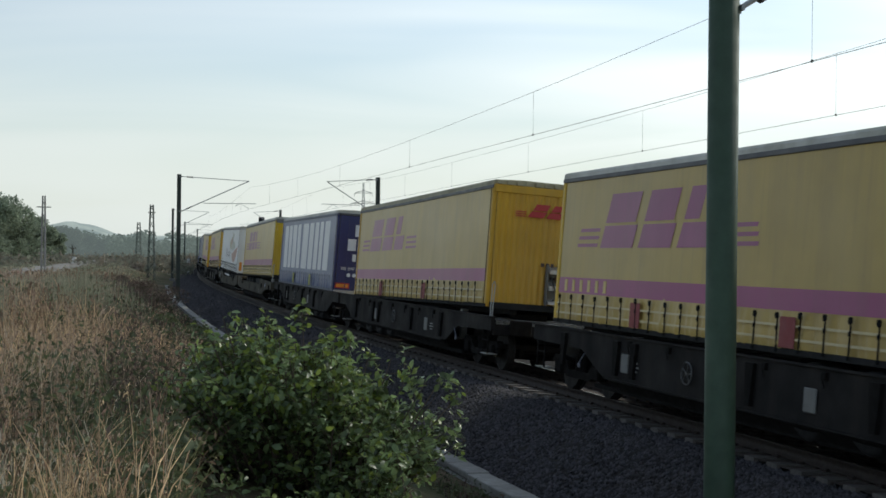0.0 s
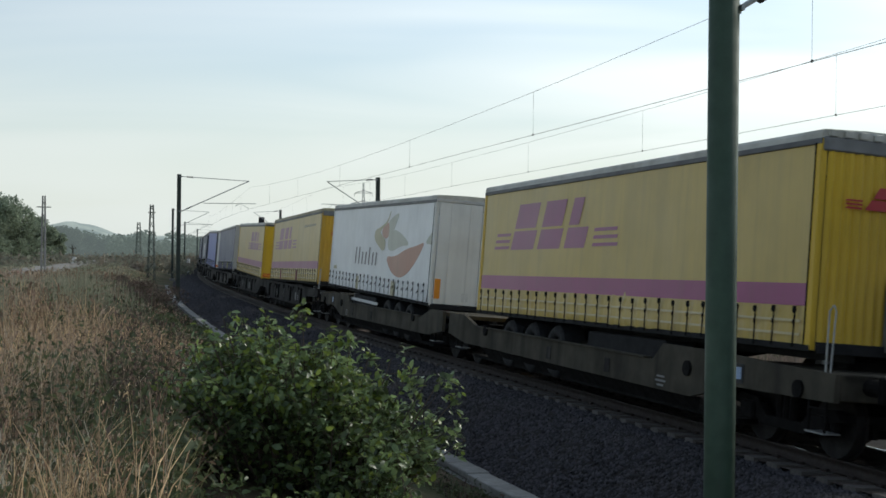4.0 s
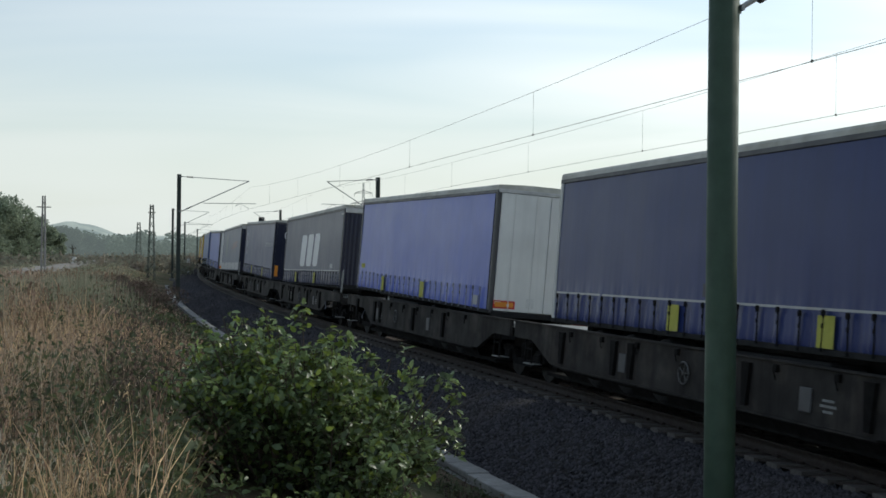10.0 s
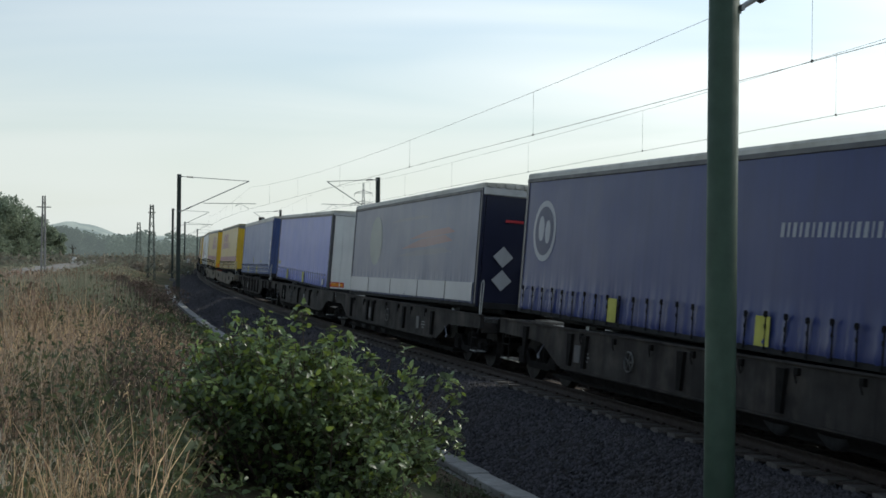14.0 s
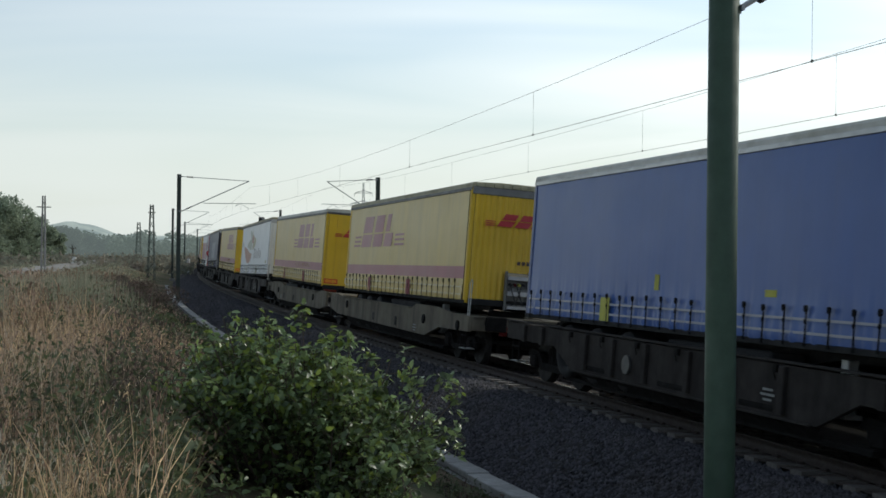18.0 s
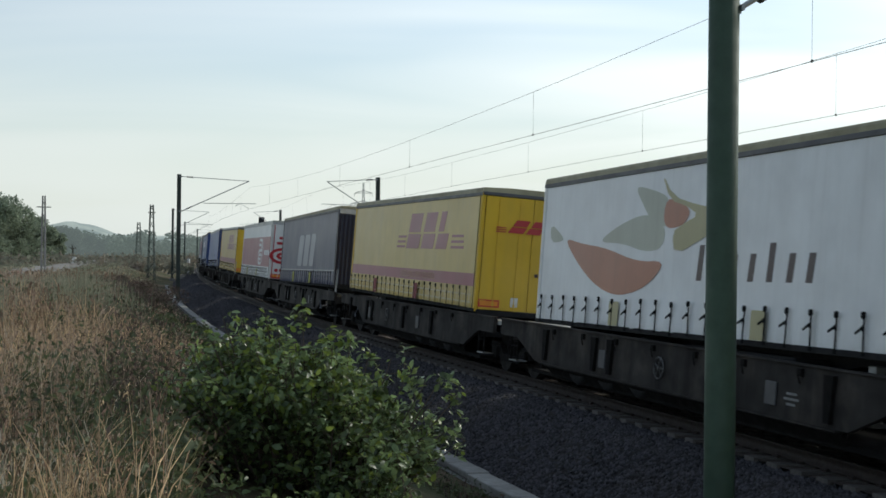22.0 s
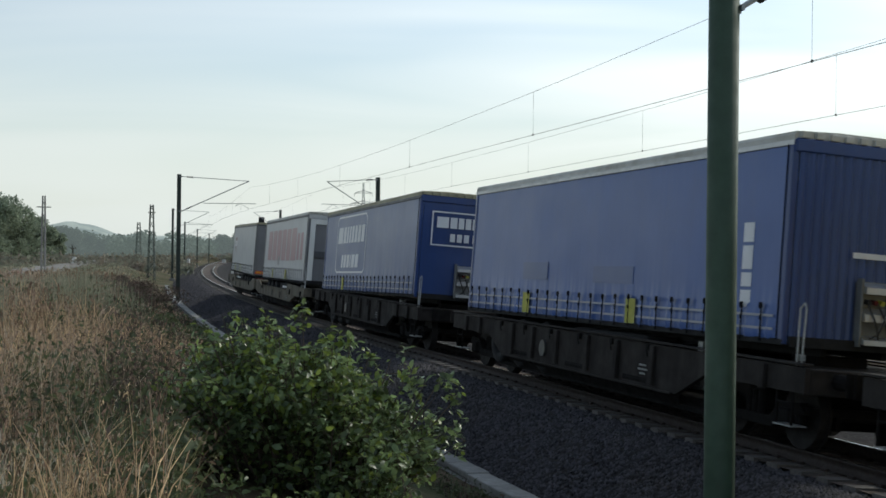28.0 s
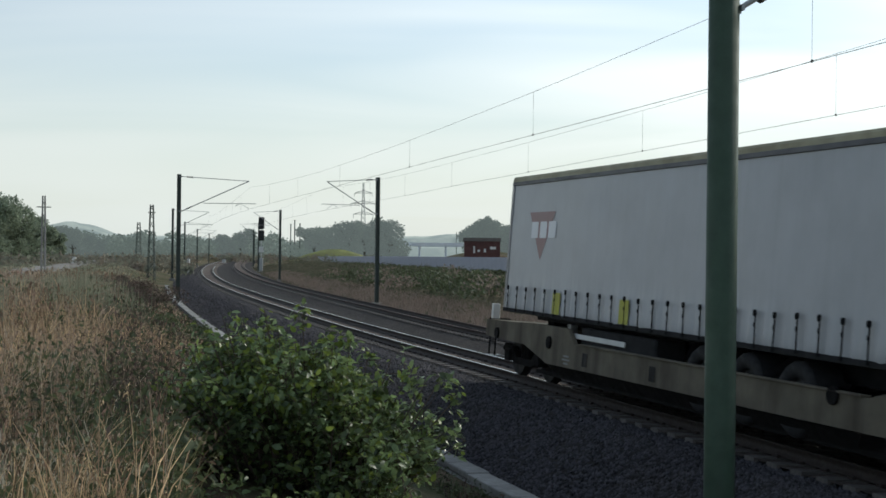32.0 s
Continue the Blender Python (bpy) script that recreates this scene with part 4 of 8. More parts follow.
def curtain_mesh(mat, seed, y, z0=1.36, z1=4.03):
    """Side curtain with shallow folds between its straps and slack at the hem."""
    rng = np.random.default_rng(seed)
    nx, nz = (300, 9) if y < 0 else (60, 9)
    x = np.linspace(-6.68, 6.68, nx)
    z = np.array([z0, z0 + 0.08, z0 + 0.22, z0 + 0.36, z0 + 0.5, z0 + 0.8, z0 + 1.4, z0 + 2.1, z1])
    ph = rng.random(4) * 6.28
    fold = 0.010 * np.sin(x * 12.6 + ph[0]) + 0.006 * np.sin(x * 5.1 + ph[1]) + 0.012 * np.sin(x * 1.3 + ph[2]) * np.sin(x * 0.6 + ph[3])
    fold = fold + 0.006 * np.sin(x * 27.0 + 3 * np.sin(x * 1.9 + ph[1])) + 0.004 * np.sin(x * 43.0 + 2 * np.sin(x * 3.3 + ph[2]))
    amp = np.array([1.2, 1.7, 1.0, 1.1, 0.15, 0.03, 0.02, 0.02, 0.02])
    sag = np.array([0.004, 0.022, 0.006, 0.012, 0.0, 0.0, 0.0, 0.0, 0.0])
    off = sag[:, None] * (0.6 + 0.4 * np.abs(np.sin(x * 5.93)))[None, :] + fold[None, :] * amp[:, None] + 0.004 * np.sin(z[:, None] * 2.3 + x[None, :] * 0.7 + ph[1])
    X, Z = np.meshgrid(x, z)
    sg = -1 if y < 0 else 1
    Y = y + sg * off
    v = np.stack([X, Y, Z], 2).reshape(-1, 3)
    f = [(j * nx + i, j * nx + i + 1, (j + 1) * nx + i + 1, (j + 1) * nx + i) for j in range(nz - 1) for i in range(nx - 1)]
    if sg > 0:
        f = [q[::-1] for q in f]
    return mesh_np("curtain", v, f, mat, True)


Y_ART = -1.2815                       # painted shapes lie just proud of the curtain


def art(parent, shapes, mat, name="painted_shape", label="", proud=0.0):
    """Flat printed shapes on the camera's side of a trailer; outlines in (x, z)."""
    for pts in shapes:
        bm = bmesh.new()
        bm_prism(bm, pts, Y_ART - proud, Y_ART - proud + 0.002)
        part(name, bm, mat, parent, label)


def end_art(parent, shapes, mat, name="painted_shape", label="", x=6.86):
    for pts in shapes:
        bm = bmesh.new()
        bm_prism_x(bm, pts, x, x + 0.004)
        part(name, bm, mat, parent, label)


def lettering(words, width, mat, parent, label):
    """Flat lettering in the built-in font, as wide as given, lying in its own x-y plane."""
    cu = bpy.data.curves.new("lettering", "FONT")
    cu.body, cu.extrude = words, 0.001
    ob = new("lettering_source", cu)
    me = bpy.data.meshes.new_from_object(ob.evaluated_get(bpy.context.evaluated_depsgraph_get()))
    bpy.data.objects.remove(ob)
    n = len(me.vertices)
    co = np.zeros(n * 3); me.vertices.foreach_get("co", co); co = co.reshape(-1, 3)
    k = width / (co[:, 0].max() - co[:, 0].min())
    co *= np.array([k, max(k, 0.17), 1]); co[:, 0] -= co[:, 0].min()
    me.vertices.foreach_set("co", co.ravel())
    me.materials.clear(); me.materials.append(mat)
    return part("lettering", me, None, parent, label)


def slant(x, z, w, h, k=0.3):
    return [(x, z), (x + w, z), (x + w + k * h, z + h), (x + k * h, z + h)]


def oval(cx, cz, rx, rz, n=24):
    return [(cx + rx * math.cos(2 * math.pi * k / n), cz + rz * math.sin(2 * math.pi * k / n)) for k in range(n)]


def courier(parent, x0, red, scale=1.0):
    """Three slanted red blocks, each split by a thin gap, between triple speed lines; x0 is its near end."""
    s = scale
    sh = []
    zb, h1, h2 = 2.74, 0.40 * s, 0.52 * s
    zq = zb + h1 + 0.05
    for dx, w in ((1.05, 1.35), (2.62, 1.2), (4.05, 1.0)):
        sh.append(slant(x0 + dx * s, zb, w * s, h1, 0.42))
        xq = x0 + dx * s + 0.42 * (h1 + 0.05)
        sh.append(slant(xq, zq, (w - 0.12 if dx < 4 else 0.5) * s, h2, 0.42))
    for k in range(3):
        z = zb + 0.02 + 0.14 * k * s
        sh.append(slant(x0 + 0.06 * k, z, (0.92 - 0.02 * k) * s, 0.065, 0.42))
        sh.append(slant(x0 + (5.42 + 0.03 * k) * s, z, (1.1 - 0.05 * k) * s, 0.065, 0.42))
    art(parent, sh, red, "painted_emblem", "faded red slanted emblem blocks with speed lines")


def courier_end(parent, y0, z0, red, s=0.34):
    sh = []
    for dy, w in ((1.05, 1.3), (2.6, 1.2), (4.0, 1.0)):
        sh.append([(y0 + dy * s, z0), (y0 + (dy + w) * s, z0), (y0 + (dy + w + 0.35) * s, z0 + 0.14), (y0 + (dy + 0.35) * s, z0 + 0.14)])
        sh.append([(y0 + (dy + 0.42) * s, z0 + 0.16), (y0 + (dy + w + 0.3) * s, z0 + 0.16), (y0 + (dy + w + 0.6) * s, z0 + 0.31), (y0 + (dy + 0.75) * s, z0 + 0.31)])
    for k in range(3):
        sh.append([(y0, z0 + 0.05 * k), (y0 + 0.9 * s, z0 + 0.05 * k), (y0 + 0.92 * s, z0 + 0.025 + 0.05 * k), (y0 + 0.03, z0 + 0.025 + 0.05 * k)])
        sh.append([(y0 + 5.4 * s, z0 + 0.05 * k), (y0 + 6.4 * s, z0 + 0.05 * k), (y0 + 6.4 * s, z0 + 0.025 + 0.05 * k), (y0 + 5.42 * s, z0 + 0.025 + 0.05 * k)])
    end_art(parent, sh, red, "painted_emblem", "red slanted emblem blocks on the end wall")


def blocks(x0, x1, z0, z1, widths, lean=0.0, gap=0.09):
    """A row of plain upright blocks in place of big lettering."""
    tot = sum(widths)
    w_all = (x1 - x0) - gap * (len(widths) - 1)
    out, x = [], x0
    for w in widths:
        ww = w_all * w / tot
        h = z1 - z0
        P = lambda u, v: (x + ww * u + lean * h * v, z0 + h * v)
        out.append([P(0.06, 0), P(0.94, 0), P(1, 0.05), P(1, 0.95), P(0.94, 1), P(0.06, 1), P(0, 0.95), P(0, 0.05)])
        x += ww + gap
    return out


def lengthen(t, k):
    """Carry the ends of a trailer out to its full length; straps, wheels and lettering keep their size."""
    for ob in t.children_recursive:
        if ob.matrix_basis.translation.length > 0.001:
            ob.matrix_basis.translation.x *= k
        elif ob.data.users == 1:
            ob.data.transform(Matrix.Diagonal((k, 1, 1, 1)))


def stroke(line, w):
    """Outlines of the pieces of a band of width w along a line of points."""
    out = []
    for a, b in zip(line[:-1], line[1:]):
        dx, dz = b[0] - a[0], b[1] - a[1]
        q = w / 2 / max(1e-6, math.hypot(dx, dz))
        ex, ez = dx * q * 0.35, dz * q * 0.35
        out.append([(a[0] - ex - dz * q, a[1] - ez + dx * q), (a[0] - ex + dz * q, a[1] - ez - dx * q), (b[0] + ex + dz * q, b[1] + ez - dx * q), (b[0] + ex - dz * q, b[1] + ez + dx * q)])
    return out


def joined_art(parent, shapes, mat, name, label="", proud=0.0, end=None):
    """Several outlines as one printed mesh, on the side or, with end given, on the leading end."""
    bm = bmesh.new()
    for k, pts in enumerate(shapes):
        e = 0.0004 * (k % 3)
        if end is None:
            bm_prism(bm, pts, Y_ART - proud - e, Y_ART - proud + 0.002)
        else:
            bm_prism_x(bm, pts, end, end + 0.004 + e)
    part(name, bm, mat, parent, label)


def build_trailer(i, spec):
    side, end, kind = spec["side"], spec["end"], spec["kind"]
    painted = i in (2, 14, 22, 23)
    header = end if painted else M["panel_grey"] if i in (4, 6, 15) else M["alu"] if i in (5, 8, 9, 10, 12, 13, 17, 19, 20, 24) else M["dark_grey"]
    t = thing("semi_trailer", spec["label"], "semi-trailer", "semi-trailers on the train", m=train_pose(PLACE[i - 1], LIFT[i - 1], RISE[i - 1]))
    MOVERS.append((t, PLACE[i - 1], LIFT[i - 1], RISE[i - 1]))
    for y in (-1.275, 1.275):
        part("curtain", curtain_mesh(side, i, y), None, t)
    # roof with a shallow camber and a rolled edge
    bm = bmesh.new()
    bm_prism_x(bm, [(-1.288, 4.10), (-1.285, 4.17), (-1.26, 4.215), (-0.6, 4.25), (0.6, 4.25), (1.26, 4.215), (1.285, 4.17), (1.288, 4.10)], -6.8, 6.8)
    part("roof", bm, spec.get("roof", M["roof"]), t, "dirty tarpaulin roof")
    for y0, y1 in ((-1.30, -1.22), (1.22, 1.30)):
        bm = bmesh.new(); bm_box(bm, -6.8, 6.8, y0, y1, 4.02, 4.10, 0.008)
        part("roof_rail", bm, spec.get("rail", M["dark_grey"]), t)
        bm = bmesh.new(); bm_box(bm, -6.8, 6.8, y0, y1, 1.29, 1.375, 0.008)
        part("floor_rail", bm, M["strap_grey"] if spec.get("light_sill") else M["chassis"], t)
    for x in (-6.74, 6.74):
        for y in (-1.245, 1.245):
            bm = bmesh.new(); bm_box(bm, x - 0.062, x + 0.062, y - 0.05, y + 0.05, 1.3, 4.1, 0.012)
            part("corner_post", bm, M["dark_grey"] if i in (9, 13) else end, t)
    # rear wall, away from the camera
    bm = bmesh.new(); bm_box(bm, -6.8, -6.74, -1.19, 1.19, 1.3, 4.05)
    part("rear_wall", bm, end, t)
    if kind == "K":                  # ribbed bulkhead leads
        bm = bmesh.new()
        n = 16 if spec.get("ribs", True) else 3
        ys = np.linspace(-1.19, 1.19, n * 4 + 1)
        px = [6.80 + (0.028 if (k % 4) in (1, 2) else 0.0) * (1 if n > 3 else 0) for k in range(len(ys))]
        a = [bm.verts.new((x, y, 1.32)) for x, y in zip(px, ys)]; b = [bm.verts.new((x, y, 3.95)) for x, y in zip(px, ys)]
        for k in range(len(ys) - 1):
            bm.faces.new((a[k], a[k + 1], b[k + 1], b[k]))
        bw = part("bulkhead", bm, end, t, spec.get("end_label", ""))
        bm = bmesh.new(); bm_box(bm, 6.70, 6.845, -1.27, 1.27, 3.93, 4.12, 0.02)
        part("header_beam", bm, header, t)
        if spec.get("panel", True):
            dy, up = {2: (0.30, 0.08), 8: (0.12, 0.10), 15: (-0.12, -0.14), 24: (0.10, 0.10)}.get(i, (0.0, 0.0))
            bm = bmesh.new()
            bm_box(bm, 6.83, 6.85, dy - 0.20, dy + 0.42, up + 1.40, up + 2.24)
            for y in (dy - 0.20, dy + 0.38):
                bm_box(bm, 6.85, 6.97, y, y + 0.04, up + 1.34, up + 2.28, 0.006)
            cp = part("connection_panel", bm, M["panel_grey"], t, "silver air and power connection panel with trays")
            for z, dz in ((up + 2.10, 0.13), (up + 1.72, 0.16), (up + 1.40, 0.09)):
                bm = bmesh.new(); bm_prism(bm, [(6.85, z), (7.02, z - 0.03), (7.02, z + dz * 0.45), (6.85, z + dz)], dy - 0.155, dy + 0.375)
                part("tray", bm, M["alu"], cp, "bare aluminium tray")
            for k in range(4):
                bm = bmesh.new(); bm_tube(bm, (6.86, dy - 0.07 + 0.11 * k, up + 1.97), (6.98, dy - 0.07 + 0.11 * k, up + 1.95), 0.035, 8)
                part("connector", bm, M[("signal", "lamp_red", "tag_yellow", "signal")[k]], cp)
            for y, e in ((dy - 0.1, dy + 0.12), (dy + 0.06, dy + 0.30), (dy + 0.2, dy - 0.06)):
                bm = bmesh.new()
                line = [(6.98, y, up + 1.95), (7.06, y + (e - y) * 0.3, up + 1.72), (7.05, y + (e - y) * 0.6, up + 1.52), (6.95, e, up + 1.44)]
                for p, q in zip(line[:-1], line[1:]):
                    bm_tube(bm, p, q, 0.014, 6)
                part("hose", bm, M["signal"], cp, "coiled black hose")
        bm = bmesh.new(); bm_box(bm, 6.80, 6.88, -1.2, 1.2, 1.27, 1.42, 0.01)
        part("lower_beam", bm, M["chassis"], t)
    else:                            # doors lead
        for y0, y1 in ((-1.19, -0.006), (0.006, 1.19)):
            bm = bmesh.new(); bm_box(bm, 6.79, 6.835, y0, y1, 1.36, 4.03, 0.01)
            dr = part("door", bm, end, t, spec.get("end_label", ""))
            for q in (0.28, 0.72):
                y = y0 + (y1 - y0) * q
                bm = bmesh.new(); bm_tube(bm, (6.846, y, 1.38), (6.846, y, 4.0), 0.010, 6)
                for z in (1.5, 2.6, 3.9):
                    bm_box(bm, 6.835, 6.858, y - 0.025, y + 0.025, z - 0.025, z + 0.025)
                part("lock_rod", bm, end, dr)
            for z in (1.55, 2.3, 3.1, 3.85):
                bm = bmesh.new(); bm_box(bm, 6.833, 6.842, y0 if y0 < -1 else y1 - 0.16, y0 + 0.16 if y0 < -1 else y1, z - 0.03, z + 0.03)
                part("hinge", bm, end, dr)
        bm = bmesh.new(); bm_box(bm, 6.72, 6.845, -1.27, 1.27, 4.035, 4.12, 0.015)
        part("header_beam", bm, header, t)
        bm = bmesh.new(); bm_box(bm, 6.75, 6.86, -1.24, 1.24, 1.22, 1.35, 0.015)
        part("sill_beam", bm, M["chassis"] if not spec.get("light_sill") else M["alu"], t)
        for y in (-0.95, 0.95):
            if spec.get("upright_plate"):
                bm = bmesh.new(); bm_box(bm, 6.837, 6.845, y - 0.08 - 0.15, y + 0.08 - 0.15, 1.5, 2.02)
                part("reflector_plate", bm, M["plate_orange"], t, "orange reflector plate")
            else:
                bm = bmesh.new(); bm_box(bm, 6.837, 6.842, y - 0.26, y + 0.26, 1.42, 1.60)
                pl = part("reflector_plate", bm, M["plate_red"], t, "orange reflector plate with a red border")
                bm = bmesh.new(); bm_box(bm, 6.842, 6.846, y - 0.22, y + 0.22, 1.455, 1.565)
                part("plate_field", bm, M["plate_orange"], pl)
            bm = bmesh.new(); bm_box(bm, 6.86, 6.90, y - 0.24, y + 0.24, 1.08, 1.2, 0.01)
            part("tail_lamp", bm, M["lamp_red"], t, "red tail lamp cluster")
        bm = bmesh.new(); bm_box(bm, 6.837, 6.845, -0.42, -0.24, 1.46, 1.68)
        part("sticker", bm, M["white"], t)
        bm = bmesh.new(); bm_box(bm, 6.62, 6.74, -1.2, 1.2, 0.72, 0.86, 0.01)
        for y in (-0.5, 0.5):
            bm_box(bm, 6.6, 6.7, y - 0.05, y + 0.05, 0.84, 1.2)
        part("underrun_bar", bm, M["chassis"], t)
    # running gear
    sg = 1 if kind == "D" else -1
    for y in (-0.5, 0.5):
        bm = bmesh.new(); bm_prism(bm, [(-6.6 * sg, 1.28), (6.7 * sg, 1.28), (6.7 * sg, 0.98), (-2.0 * sg, 0.98), (-3.2 * sg, 1.16), (-6.6 * sg, 1.16)], y - 0.05, y + 0.05)
        part("chassis_beam", bm, M["chassis"], t)
    for q in (2.05, 3.36, 4.67):
        bm = bmesh.new(); bm_tube(bm, (q * sg, -0.9, 0.72), (q * sg, 0.9, 0.72), 0.07, 8)
        ax = part("axle", bm, M["chassis"], t)
        for y in (-1.04, 1.04):
            wh = part("wheel", RIM, None, t, m=pose(q * sg, y, 0.72, 0, 0, 0 if y < 0 else 180))
            part("tyre", TYRE, None, wh)
    for q in (2.05, 3.36, 4.67):
        bm = bmesh.new()
        for k in range(6):
            a0, a1 = math.radians(25 + 130 * k / 6), math.radians(25 + 130 * (k + 1) / 6)
            vs = [bm.verts.new((q * sg + 0.57 * math.cos(a), y, 0.72 + 0.57 * math.sin(a))) for a, y in ((a0, -1.23), (a1, -1.23), (a1, -0.8), (a0, -0.8))]
            bm.faces.new(vs)
        part("mudguard", bm, M["chassis"], t)
    for y in (-0.85, 0.85):
        bm = bmesh.new(); bm_box(bm, -3.9 * sg - 0.08, -3.9 * sg + 0.08, y - 0.08, y + 0.08, 0.5, 1.2, 0.01)
        bm_box(bm, -3.9 * sg - 0.16, -3.9 * sg + 0.16, y - 0.13, y + 0.13, 0.44, 0.5, 0.01)
        part("landing_leg", bm, M["galv"], t)
    bm = bmesh.new(); bm_box(bm, *sorted((-2.6 * sg, 0.5 * sg)), -1.22, -0.65, 0.84, 1.2, 0.03)
    part("pallet_box", bm, M["chassis"], t)
    # shade of the gap beside the corner post, added as a black strip
    bm = bmesh.new(); bm_box(bm, 6.668, 6.69, -1.305, -1.29, 1.36, 4.04)
    part("corner_seal", bm, M["strap"], t, "black strip standing in for the dark gap at the curtain edge")
    if i in (5, 24, 25):
        bm = bmesh.new(); bm_box(bm, *sorted((-4.2 * sg, (0.9 if i == 5 else -0.6) * sg)), -1.265, -1.235, 0.98, 1.07, 0.006)
        part("side_guard", bm, M["white"], t, "pale side guard plank")
    # straps along the hem
    rng = random.Random(i)
    x = -6.45
    sm = STRAP[spec.get("straps", "black")]
    while x < 6.5 and spec.get("hem", "straps") == "straps":
        part("strap", sm, None, t, m=pose(x, -1.325, 1.84 + rng.uniform(-0.015, 0.015), 0, rng.uniform(-3, 3), 0))
        x += spec.get("pitch", 0.53) + rng.uniform(-0.02, 0.02)
    if spec.get("hem_seam"):
        for z in (1.50, 1.68):
            bm = bmesh.new(); bm_box(bm, -6.6, 6.6, -1.322, -1.316, z - 0.018, z + 0.018)
            part("hem_seam", bm, spec["hem_seam"], t)
    if kind == "K":
        for k in range(11):
            bm = bmesh.new(); bm_box(bm, 6.79, 6.86, -1.15 + 0.23 * k - 0.06, -1.15 + 0.23 * k + 0.06, 4.12, 4.215, 0.01)
            part("roof_clip", bm, spec.get("roof", M["roof"]), t)
    for x, z, w, h, mat in spec.get("stickers", ()):
        bm = bmesh.new(); bm_box(bm, x - w / 2, x + w / 2, *((Y_ART - 0.006, Y_ART) if z - h / 2 > 1.85 else (-1.334, -1.328)), z - h / 2, z + h / 2)
        part("sticker", bm, mat, t)
    for x in spec.get("tags", ()):
        bm = bmesh.new(); bm_box(bm, x - 0.19, x + 0.19, -1.331, -1.327, 1.38, 1.80)
        part("warning_tag", bm, spec.get("tag_mat", M["tag_yellow"]), t, "square lashing-point marking")
    if spec.get("slogan") is not None:
        wr = lettering("EXCELLENCE. SIMPLY DELIVERED.", 3.6, V["slogan"], t, "a line of faded yellow lettering on the band")
        wr.matrix_basis = pose(spec["slogan"], Y_ART - 0.006, 1.95, 90, 0, 0)
    if spec.get("livery"):
        spec["livery"](t)
    lengthen(t, {23: 1.0, 24: 1.012}.get(i, 1.019))
    return t


